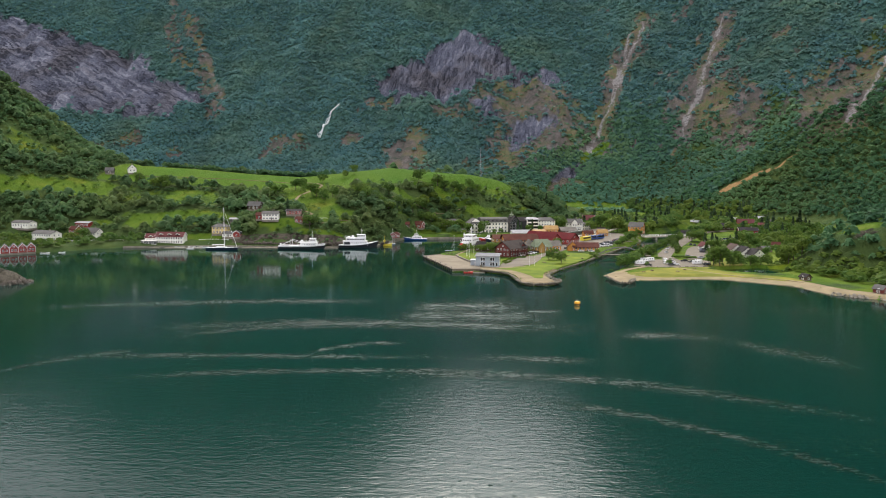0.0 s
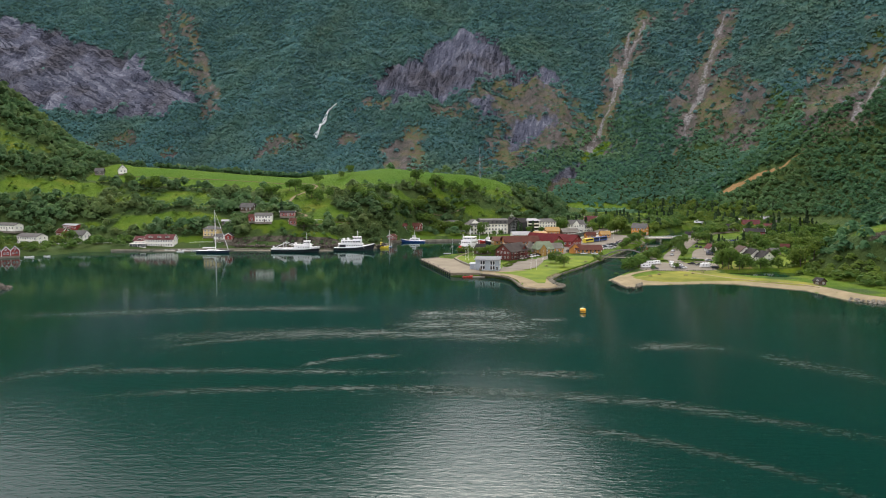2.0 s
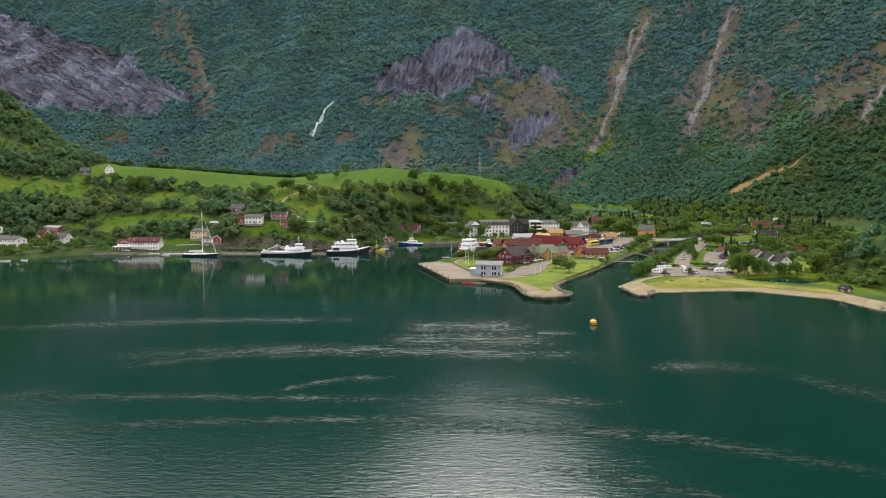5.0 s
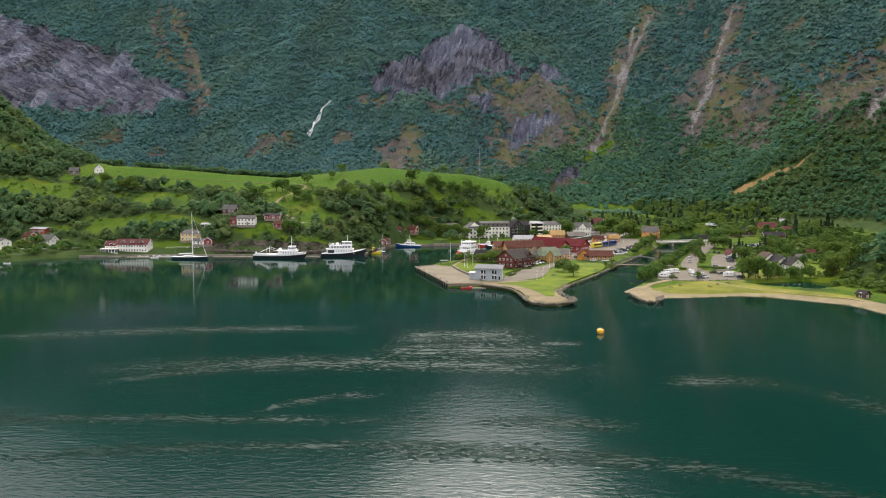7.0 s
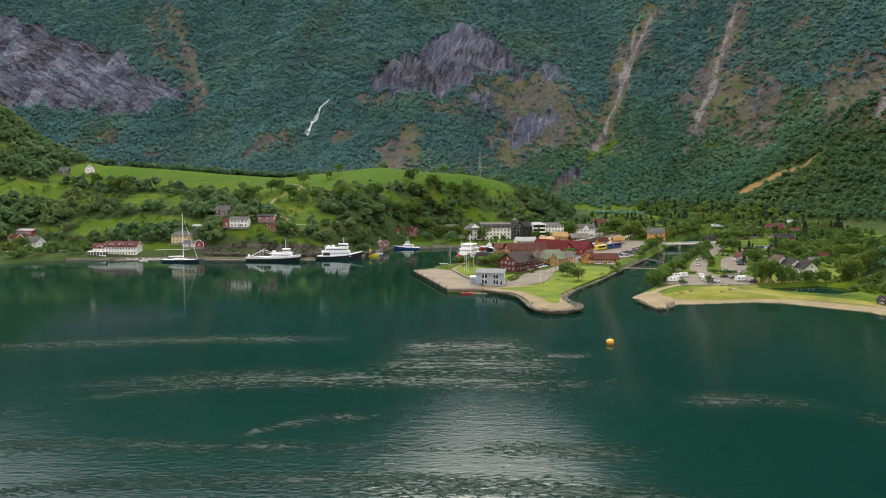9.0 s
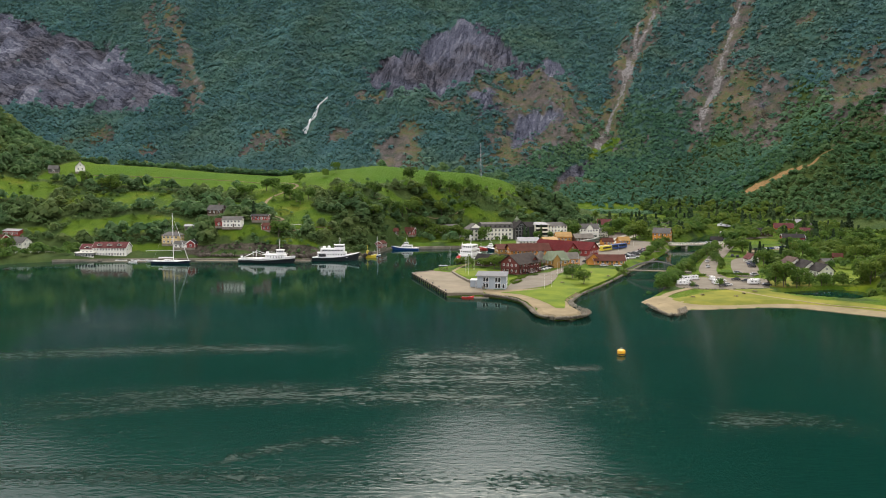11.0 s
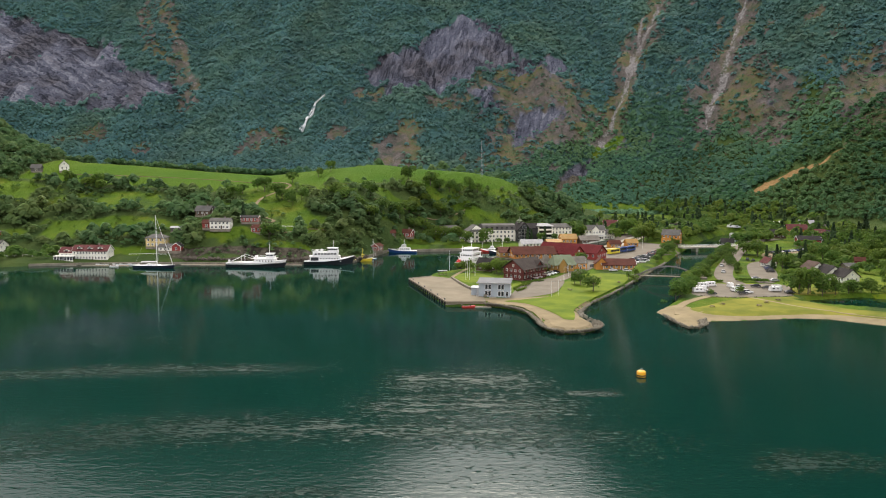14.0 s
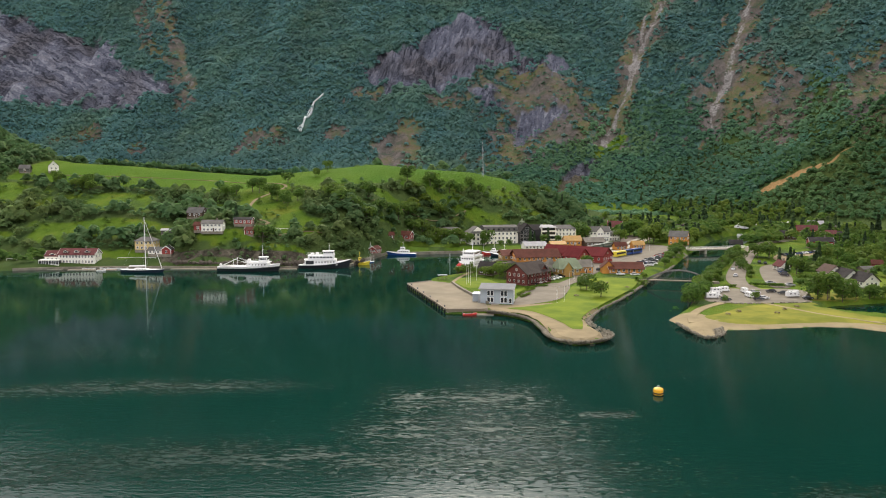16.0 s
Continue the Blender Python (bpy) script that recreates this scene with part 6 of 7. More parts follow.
def car_ferry(x, y, rz):
    b = thing("car_ferry", "small white car ferry with a black hull, moored", "ferry", pose(x, y, 0, 0, 0, rz))
    part("hull", hull(34, 8.5, 1.5, 2.6, 1.0), HULL_BLACK, b, "black lower hull")
    part("bulwark", hull(33.6, 8.6, 2.6, 4.2, 1.0, 0.72, 1.0), HULL_WHITE, b, "white bulwark")
    part("deck", Shape().box(-1, 0, 2.3, 29, 7.2, 0.15), GREYROOF, b)
    house_ = part("deckhouse", Shape().loft([[(-1.5, -3.4, 2.2), (11, -3.2, 2.2), (11, 3.2, 2.2), (-1.5, 3.4, 2.2)], [(-0.5, -3.2, 4.8), (10.4, -3.0, 4.8), (10.4, 3.0, 4.8), (-0.5, 3.2, 4.8)]]), HULL_WHITE, b)
    portholes(house_, 6, 0, 10, 3.22, 3.3)
    part("upper_deck", Shape().box(4.5, 0, 4.8, 13.5, 7.4, 0.18), HULL_WHITE, b)
    bridge = part("wheelhouse", Shape().loft([[(5.5, -2.2, 4.9), (10.4, -2.2, 4.9), (10.4, 2.2, 4.9), (5.5, 2.2, 4.9)], [(5.8, -2.1, 7.6), (9.6, -2.1, 7.6), (9.6, 2.1, 7.6), (5.8, 2.1, 7.6)]]).box(7.6, 0, 7.6, 4.8, 4.8, 0.2), HULL_WHITE, b)
    portholes(bridge, 4, 5.9, 9.7, 2.18, 6.3, 0.8, 0.7)
    part("pane", Shape().box(10.1, 0, 6.3, 0.1, 3.6, 0.8), GLASS, bridge)
    part("mast", mast(6.2), HULL_WHITE, b, at=pose(7.2, 0, 7.8))
    part("funnel", Shape().box(-0.2, 0, 4.9, 1.6, 2.0, 1.6, 0, 0.85), HULL_WHITE, b)
    part("ramp", Shape().add([(-15.4, -2.6, 2.5), (-7.5, -2.6, 6.2), (-7.5, 2.6, 6.2), (-15.4, 2.6, 2.5), (-15.4, -2.6, 2.8), (-7.5, -2.6, 6.5), (-7.5, 2.6, 6.5), (-15.4, 2.6, 2.8)],
                                [(3, 2, 1, 0), (4, 5, 6, 7), (0, 1, 5, 4), (1, 2, 6, 5), (2, 3, 7, 6), (3, 0, 4, 7)]), HULL_WHITE, b, "raised white stern ramp")
    for s in (-1, 1):
        part("ramp_post", Shape().rod((-8, s * 3.2, 2.4), (-8, s * 3.2, 6.8), 0.16).rod((-8, s * 3.2, 6.8), (-2, s * 3.2, 5.0), 0.12), HULL_WHITE, b)
    part("liferaft", Shape().lathe([(0.1, 0), (0.6, 0.1), (0.7, 0.8), (0.6, 1.5), (0.1, 1.6)], 10, -15.2, -2.4), HULL_WHITE, b, "white liferaft canister", at=pose(0, 0, 2.6))
    part("rail", rail(13, 7.2, 4.95), HULL_WHITE, b, at=pose(4.2, 0, 0))
    return b


def passenger_ferry(x, y, rz):
    b = thing("passenger_ferry", "white two-deck passenger ferry with a black hull", "ferry", pose(x, y, 0, 0, 0, rz))
    part("hull", hull(29, 8, 1.9, 4.6, 1.0), HULL_BLACK, b, "black hull with a raised bow")
    part("bulwark", hull(28.6, 8.1, 2.2, 5.0, 1.0, 0.9, 1.0), HULL_WHITE, b)
    one = part("deckhouse", Shape().loft([[(-11, -3.5, 1.8), (7, -3.3, 1.8), (7, 3.3, 1.8), (-11, 3.5, 1.8)], [(-11, -3.4, 4.9), (6.2, -3.2, 4.9), (6.2, 3.2, 4.9), (-11, 3.4, 4.9)]]), HULL_WHITE, b)
    part("saloon_window", Shape().box(-8.2, 0, 2.5, 4.4, 7.02, 1.9), GLASS, one, "large dark saloon windows")
    portholes(one, 7, -5.5, 5.8, 3.38, 3.4)
    two = part("upper_saloon", Shape().box(-2, 0, 5.0, 14.5, 6.2, 2.3).box(-2.5, 0, 4.85, 18, 7.2, 0.18), HULL_WHITE, b)
    portholes(two, 7, -8.5, 4.5, 3.13, 5.9, 1.3, 0.8)
    bridge = part("wheelhouse", Shape().loft([[(-1, -2.4, 7.3), (5.6, -2.4, 7.3), (5.6, 2.4, 7.3), (-1, 2.4, 7.3)], [(-0.6, -2.3, 9.5), (4.8, -2.3, 9.5), (4.8, 2.3, 9.5), (-0.6, 2.3, 9.5)]]).box(2, 0, 9.5, 6.6, 5.2, 0.18), HULL_WHITE, b)
    portholes(bridge, 5, -0.6, 4.8, 2.38, 8.4, 0.9, 0.75)
    part("mast", mast(4.4), HULL_WHITE, b, at=pose(2.4, 0, 9.6))
    part("funnel", Shape().box(-4.2, 0, 7.3, 1.8, 2.2, 1.6, 0, 0.8), HULL_WHITE, b)
    part("rail", rail(8, 6.6, 7.3), HULL_WHITE, b, at=pose(-6, 0, 0))
    for s in (-1, 1):
        part("liferaft", Shape().rod((-8, s * 2.6, 7.9), (-6.4, s * 2.6, 7.9), 0.45, n=8), HULL_WHITE, b)
    return b


def workboat(name, label, x, y, rz, L, B, paint, top_paint, height=1.0, masts=1):
    b = thing(name, label, "boat", pose(x, y, 0, 0, 0, rz))
    part("hull", hull(L, B, 1.0 * height, 2.1 * height, 0.6), paint, b)
    part("gunwale", hull(L * 0.995, B * 1.02, 1.15 * height, 2.3 * height, 0.6, 0.9, 1.0), top_paint, b)
    h = part("deckhouse", Shape().loft([[(-L * 0.28, -B * 0.34, 0.9 * height), (L * 0.16, -B * 0.3, 0.9 * height), (L * 0.16, B * 0.3, 0.9 * height), (-L * 0.28, B * 0.34, 0.9 * height)],
                                         [(-L * 0.27, -B * 0.32, 2.9 * height), (L * 0.10, -B * 0.28, 2.9 * height), (L * 0.10, B * 0.28, 2.9 * height), (-L * 0.27, B * 0.32, 2.9 * height)]]), top_paint, b)
    portholes(h, 5, -L * 0.25, L * 0.08, B * 0.335, 1.9 * height, L * 0.045, 0.5 * height)
    w = part("wheelhouse", Shape().box(-L * 0.05, 0, 2.9 * height, L * 0.17, B * 0.42, 1.7 * height, 0, 0.9), top_paint, b)
    portholes(w, 3, -L * 0.12, L * 0.02, B * 0.205, 3.6 * height, L * 0.035, 0.5 * height)
    if masts:
        part("mast", mast(3.6 * height, 0.1), top_paint, b, at=pose(-L * 0.07, 0, 4.6 * height))
    part("rail", rail(L * 0.3, B * 0.6, 1.5 * height, 0.7), METAL, b, at=pose(L * 0.26, 0, 0))
    return b


def sailing_yacht(name, label, x, y, rz, L, B, tall, paint):
    b = thing(name, label, "sailboat", pose(x, y, 0, 0, 0, rz))
    part("hull", hull(L, B, L * 0.055, L * 0.075, 0.5, stern=0.7), paint, b)
    part("deck", hull(L * 0.99, B * 0.98, L * 0.062, L * 0.082, 0.5, 0.94, 1.0, stern=0.7), HULL_WHITE, b, "white deck")
    c = part("coachroof", Shape().loft([[(-L * 0.2, -B * 0.28, L * 0.05), (L * 0.18, -B * 0.2, L * 0.055), (L * 0.18, B * 0.2, L * 0.055), (-L * 0.2, B * 0.28, L * 0.05)],
                                         [(-L * 0.18, -B * 0.24, L * 0.098), (L * 0.12, -B * 0.15, L * 0.085), (L * 0.12, B * 0.15, L * 0.085), (-L * 0.18, B * 0.24, L * 0.098)]]), HULL_WHITE, b)
    portholes(c, 4, -L * 0.15, L * 0.1, B * 0.245, L * 0.066, L * 0.03, L * 0.014)
    m = L * 0.06
    part("mast", Shape().rod((m, 0, 0.5), (m, 0, tall), tall * 0.008, tall * 0.005).rod((m, -B * 0.3, tall * 0.5), (m, B * 0.3, tall * 0.5), 0.05).rod((m, -B * 0.22, tall * 0.75), (m, B * 0.22, tall * 0.75), 0.05), HULL_WHITE, b, "tall white mast")
    boom = part("boom", Shape().rod((m, 0, L * 0.14), (-L * 0.34, 0, L * 0.13), L * 0.006), HULL_WHITE, b)
    part("furled_sail", Shape().rod((m, 0, L * 0.152), (-L * 0.32, 0, L * 0.145), L * 0.013, L * 0.009, 8), HULL_WHITE, boom, "white furled mainsail")
    part("furled_jib", Shape().rod((L * 0.44, 0, L * 0.09), (m, 0, tall * 0.96), L * 0.007, L * 0.002), HULL_WHITE, b, "white furled headsail")
    stays = Shape().rod((-L * 0.48, 0, L * 0.07), (m, 0, tall * 0.99), 0.03, n=4)
    for s in (-1, 1):
        stays.rod((m, s * B * 0.45, L * 0.06), (m, s * B * 0.22, tall * 0.75), 0.03, n=4)
    part("stay", stays, METAL, b)
    return b


def small_boat(x, y, rz, L, paint, label):
    b = thing("motorboat", label, "boat", pose(x, y, 0, 0, 0, rz))
    part("hull", hull(L, L * 0.34, 0.6, 0.95, 0.25, n=8), paint, b)
    part("cockpit", Shape().box(-L * 0.1, 0, 0.45, L * 0.5, L * 0.22, 0.2), GREYROOF, b)
    part("windscreen", Shape().box(L * 0.12, 0, 0.6, L * 0.06, L * 0.22, 0.6, 0, 0.8), GLASS, b)
    part("outboard", Shape().box(-L * 0.5, 0, 0.2, 0.4, 0.4, 0.9), DARKMETAL, b)
    return b


def pontoon(x, y, rz, L, W, label="floating wooden pontoon with low rails"):
    b = thing("pontoon", label, "pontoon", pose(x, y, 0, 0, 0, rz))
    part("float", Shape().box(0, 0, -0.4, L, W * 0.9, 0.7), CONCRETE, b)
    n = max(4, int(L / 2.0))
    plank = Shape().box(0, 0, 0.3, L / n - 0.04, W, 0.12).mesh("plank")
    for i in range(n):
        part("plank", plank, TIMBER, b, at=pose(-L / 2 + (i + 0.5) * L / n, 0, 0))
    return b


car_ferry(-117, 545.5, -1.5)
passenger_ferry(-78.5, 559.5, 7)
workboat("workboat", "blue-hulled cargo boat with a white deckhouse", -41.5, 628.3, 178, 19.5, 5.4, HULL_BLUE, HULL_WHITE, 1.15)
workboat("workboat", "bright yellow rescue boat at the quay", -60.5, 575.5, 10, 10.5, 3.8, HULL_YELLOW, HULL_YELLOW, 0.95)
sailing_yacht("sailing_yacht", "long navy sailing yacht with a tall white mast", -172, 536.8, -2, 23.5, 5.4, 29.5, HULL_NAVY)
sailing_yacht("sailing_boat", "small blue sailing boat beside a yellow boat", -56.3, 586, 60, 8, 2.6, 12.5, HULL_BLUE)
pontoon(-203, 543.8, 2, 26, 3.0)
pontoon(-225, 545.3, 1, 9, 2.4, "small brown landing stage on floats")
pontoon(-149, 550.3, 0, 26, 3.0)
pontoon(-98, 552.3, 1, 10, 2.2)
pontoon(-241, 544.5, 4, 20, 4.0, "dark landing stage with small boats")
pontoon(7.5, 419.2, 3, 6.5, 2.2, "short grey pontoon below the pier")
small_boat(1.8, 418.6, 8, 5.5, HULL_RED, "red speedboat tied up below the pier")
for k, (bx, by) in enumerate(((-244, 548), (-239, 548.3), (-233, 548.6), (-198, 548), (-194, 548.4), (-189, 549), (-207, 547.6))):
    small_boat(bx, by, 160 + 9 * k, 5 + 0.3 * k, HULL_WHITE, "small white motorboat at a jetty")
small_boat(-279, 499.5, 10, 6, HULL_WHITE, "small white motorboat off the boathouses")
small_boat(-270, 504.3, -15, 5, HULL_WHITE, "small white motorboat off the boathouses")
small_boat(-196.5, 540.6, 5, 5, HULL_WHITE, "small white motorboat at a pontoon")
workboat("tour_boat", "white tour boat with a dark hull", 24, 624, 160, 17, 5, HULL_NAVY, HULL_WHITE, 1.0)
workboat("tour_boat", "white tour boat with a red stripe", 18, 634, 165, 15, 4.6, HULL_RED, HULL_WHITE, 0.9)

# the white ship in the basin
ship = thing("coaster", "white ship with a red bow and tiered deckhouse", "ship", pose(2.5, 549, 0, 0, 0, 247))
part("hull", hull(38, 9, 2.2, 4.2, 1.2), HULL_BLACK, ship, "dark hull")
part("bulwark", hull(37.8, 9.1, 2.4, 5.0, 1.2, 0.68, 1.0), HULL_WHITE, ship, "white bulwark")
part("windlass_house", Shape().box(13.5, 0, 3.0, 3.0, 3.2, 2.2, 0, 0.8).box(13.5, 0, 5.2, 1.4, 1.4, 0.6), HULL_RED, ship, "red foredeck winch house")
for k, (zz, l0, w0, h0) in enumerate(((2.4, 15, 8.2, 3.0), (5.4, 12.5, 7.6, 2.8), (8.2, 9, 6.6, 2.6))):
    tier = part("deckhouse", Shape().box(-3 + 0.4 * k, 0, zz, l0, w0, h0).box(-3 + 0.4 * k, 0, zz + h0, l0 + 1, w0 + 0.8, 0.16), HULL_WHITE, ship, "white deckhouse tier")
    portholes(tier, 6, -3 + 0.4 * k - l0 * 0.42, -3 + 0.4 * k + l0 * 0.42, w0 / 2 + 0.02, zz + 1.3, 0.8, 0.8)
    for i in range(5):
        part("pane", Shape().box(-3 + 0.4 * k + l0 / 2 + 0.02, (i - 2) * w0 * 0.18, zz + 1.3, 0.06, 0.8, 0.8), GLASS, tier)
part("mast", mast(6, 0.2), HULL_WHITE, ship, at=pose(-4, 0, 11))
part("derrick", Shape().rod((9, 0, 2.5), (9, 0, 13), 0.22).rod((9, 0, 4), (16, 0, 8), 0.12), HULL_WHITE, ship)
part("foredeck", Shape().box(9, 0, 2.5, 12, 6.5, 0.2), TIMBER, ship)

# the mooring buoy
buoy = thing("mooring_buoy", "round orange-yellow mooring buoy on the water", "buoy", pose(46.6, 316.9, 0))
part("drum", Shape().lathe([(0.5, -0.6), (1.1, -0.4), (1.2, 0.0), (1.2, 1.15), (1.08, 1.4), (0.6, 1.6), (0.1, 1.65)], 20), BUOY_PAINT, buoy)
part("fender_ring", Shape().lathe([(1.2, 0.15), (1.36, 0.22), (1.36, 0.42), (1.2, 0.5)], 20), RUBBER, buoy)
part("mooring_eye", Shape().rod((-0.22, 0, 1.6), (-0.22, 0, 2.1), 0.06).rod((0.22, 0, 1.6), (0.22, 0, 2.1), 0.06).rod((-0.28, 0, 2.1), (0.28, 0, 2.1), 0.06), METAL, buoy)

# ---- bridges, vehicles, street furniture ----
foot = thing("footbridge", "slender steel arch footbridge over the river", "bridge", pose(101, 498, 0, 0, 0, -10.6))
part("deck", Shape().box(0, 0, 2.3, 33, 2.4, 0.35), TIMBER, foot)
for s in (-1, 1):
    arch = Shape()
    pts = [(-16 + 32 * i / 20, s * 1.5, 1.6 + 5.8 * (1 - (1 - i / 10) ** 2)) for i in range(21)]
    for p, q in zip(pts, pts[1:]):
        arch.rod(p, q, 0.28, n=6)
    part("arch_rib", arch, BRIDGE_STEEL, foot)
    for i in range(3, 18, 2):
        part("hanger", Shape().rod((pts[i][0], s * 1.4, 2.5), pts[i], 0.05, n=4), BRIDGE_STEEL, foot)
    part("railing", Shape().box(0, s * 1.15, 3.55, 33, 0.08, 0.1).box(0, s * 1.15, 3.0, 33, 0.05, 0.06), BRIDGE_STEEL, foot)
part("abutment", Shape().box(-16.8, 0, -1.5, 3, 3.6, 4.0), STONE, foot)
part("abutment", Shape().box(16.8, 0, -1.5, 3, 3.6, 4.0), STONE, foot)

rb = thing("road_bridge", "low concrete road bridge with white railings", "bridge", pose(170, 651.5, 0, 0, 0, 17))
part("deck", Shape().box(0, 0, 2.4, 46, 7, 0.9), CONCRETE, rb)
for s in (-1, 1):
    part("railing", Shape().box(0, s * 3.4, 4.2, 46, 0.1, 0.14).box(0, s * 3.4, 3.75, 46, 0.06, 0.1), TRIM, rb)
    for i in range(16):
        part("post", Shape().box(-22.5 + 3 * i, s * 3.4, 3.3, 0.12, 0.12, 1.0), TRIM, rb)
for k in (-12, 12):
    part("pier", Shape().box(k, 0, -3, 1.6, 6, 5.4), CONCRETE, rb)

CAR_COLOURS = [("white", (0.72, 0.72, 0.72)), ("silver", (0.42, 0.43, 0.45)), ("dark grey", (0.06, 0.065, 0.07)), ("black", (0.015, 0.015, 0.018)), ("dark blue", (0.02, 0.05, 0.16)), ("red", (0.36, 0.02, 0.02))]
CAR_PAINTS = [(name, surface("car_paint_" + name.replace(" ", "_"), c, 0.25, 0.2 if name == "silver" else 0.0, vary=0.05)) for name, c in CAR_COLOURS]
TYRE = Shape().rod((0, -0.11, 0), (0, 0.11, 0), 0.33, n=12).mesh("tyre")
TYRE.materials.append(RUBBER)
RIM = Shape().rod((0, -0.12, 0), (0, 0.12, 0), 0.2, n=8).mesh("rim")
RIM.materials.append(METAL)


def wheels(ob, xs, half, z=0.33):
    for x in xs:
        for s in (-1, 1):
            w = part("wheel", TYRE, None, ob, at=pose(x, s * half, z))
            part("rim", RIM, None, w)


def section(pts, half, inset=0.0):
    """A side outline, given width: lofted from one flank to the other."""
    return [[(x, -half + inset * (z > 0.95), z) for x, z in pts], [(x, half - inset * (z > 0.95), z) for x, z in pts]]


CAR_BODY = Shape().loft(section([(-2.1, 0.3), (2.1, 0.3), (2.15, 0.7), (1.9, 0.85), (0.95, 0.95), (-1.95, 0.98), (-2.15, 0.8)], 0.86)).mesh("body")
CAR_CABIN = Shape().loft(section([(-1.85, 0.95), (1.0, 0.93), (0.3, 1.42), (-1.35, 1.44)], 0.8, 0.1)).mesh("cabin_glass")
CAR_CABIN.materials.append(GLASS)
CAR_ROOF = Shape().loft(section([(-1.3, 1.42), (0.28, 1.40), (0.2, 1.48), (-1.2, 1.5)], 0.7)).mesh("roof")


def car(x, y, rz, k):
    colour, paint = CAR_PAINTS[k % len(CAR_PAINTS)]
    ob = thing("car", colour + " parked car on asphalt", "car", pose(x, y, ground_z(x, y) + 0.15, 0, 0, rz), "parked cars")
    for name, me in (("body", CAR_BODY), ("roof", CAR_ROOF)):
        own = me.copy() if me.materials else me
        if (name, colour) in car.made:
            own = car.made[(name, colour)]
        else:
            own = me.copy()
            own.materials.append(paint)
            car.made[(name, colour)] = own
        part(name, own, None, ob)
    part("cabin_glass", CAR_CABIN, None, ob)
    wheels(ob, (-1.3, 1.35), 0.8)
    return ob


car.made = {}


def camper(x, y, rz, L=6.6, label="white motorhome parked behind the beach"):
    ob = thing("motorhome", label, "motorhome", pose(x, y, ground_z(x, y) + 0.15, 0, 0, rz) @ Matrix.Scale(0.76, 4), "parked motorhomes")
    body = part("body", Shape().loft(section([(-L / 2, 0.5), (L / 2 - 1.6, 0.5), (L / 2 - 1.6, 1.9), (L / 2 - 0.6, 2.1), (L / 2 - 0.9, 2.85), (-L / 2 + 0.1, 2.9)], 1.12)), HULL_WHITE, ob)
    for s in (-1, 1):
        part("window", Shape().box(-L * 0.2, s * 1.12, 1.6, 1.2, 0.06, 0.6), GLASS, body)
        part("window", Shape().box(L * 0.12, s * 1.12, 1.6, 0.8, 0.06, 0.6), GLASS, body)
    cab = part("cab", Shape().loft(section([(L / 2 - 1.7, 0.4), (L / 2, 0.4), (L / 2, 1.05), (L / 2 - 0.6, 1.2), (L / 2 - 1.1, 1.95), (L / 2 - 1.7, 2.0)], 1.0)), HULL_WHITE, ob)
    part("windscreen", Shape().box(L / 2 - 0.78, 0, 1.2, 0.35, 1.7, 0.6), GLASS, cab)
    wheels(ob, (-L * 0.22, L / 2 - 0.9), 1.0, 0.36)
    part("roof_vent", Shape().box(-L * 0.1, 0, 2.88, 0.6, 0.6, 0.14).box(-L * 0.32, 0, 2.88, 0.5, 0.5, 0.12), GREYROOF, ob)
    return ob


def caravan(x, y, rz, L=5.2):
    ob = thing("caravan", "white caravan on a camping ground", "caravan", pose(x, y, ground_z(x, y), 0, 0, rz), "caravans on the camping ground")
    body = part("body", Shape().loft(section([(-L / 2, 0.6), (L / 2, 0.6), (L / 2 + 0.1, 1.6), (L / 2 - 0.35, 2.6), (-L / 2 + 0.35, 2.65), (-L / 2 - 0.1, 1.6)], 1.1)), HULL_WHITE, ob)
    part("window", Shape().box(0, -1.1, 1.5, 1.6, 0.06, 0.65), GLASS, body)
    wheels(ob, (0,), 0.95)
    return ob


def bus(x, y, rz, paint, label, L=12):
    ob = thing("coach", label, "bus", pose(x, y, ground_z(x, y) + 0.15, 0, 0, rz), "parked coaches")
    part("body", Shape().loft(section([(-L / 2, 0.35), (L / 2, 0.35), (L / 2 + 0.05, 1.4), (L / 2 - 0.25, 3.3), (-L / 2 + 0.1, 3.35)], 1.25)), paint, ob)
    for s in (-1, 1):
        part("window_band", Shape().box(-0.2, s * 1.25, 1.6, L - 1.2, 0.05, 1.1), GLASS, ob)
    part("windscreen", Shape().box(L / 2 - 0.1, 0, 1.3, 0.2, 2.3, 1.6), GLASS, ob)
    wheels(ob, (-L * 0.27, L * 0.3), 1.15, 0.45)
    return ob


# car park by the river, in rows
rng = random.Random(11)
k = 0
for row in range(6):
    for i in range(-3, 10):
        x, y = 101 + 3.6 * i + 3.4 * row - 1.2 * row, 570 + 6.3 * i - 1.7 * row + 2.5 * row
        if rng.random() < 0.16 or x > 139 or y > 640 or x > 96 + 0.44 * (y - 540):
            continue
        car(x, y, 150 + rng.uniform(-5, 5) + (180 if rng.random() < 0.5 else 0), rng.choice((0, 0, 1, 1, 2, 3, 4, 5, 2, 3)))
for i, (x, y) in enumerate(((31.5, 487), (34, 490.4), (36.4, 493.8), (38.8, 497.2), (41.0, 500.6), (43.2, 504), (45.2, 507.6), (47.2, 511))):
    car(x, y, -22 + rng.uniform(-4, 4), rng.choice((0, 1, 2, 3)))
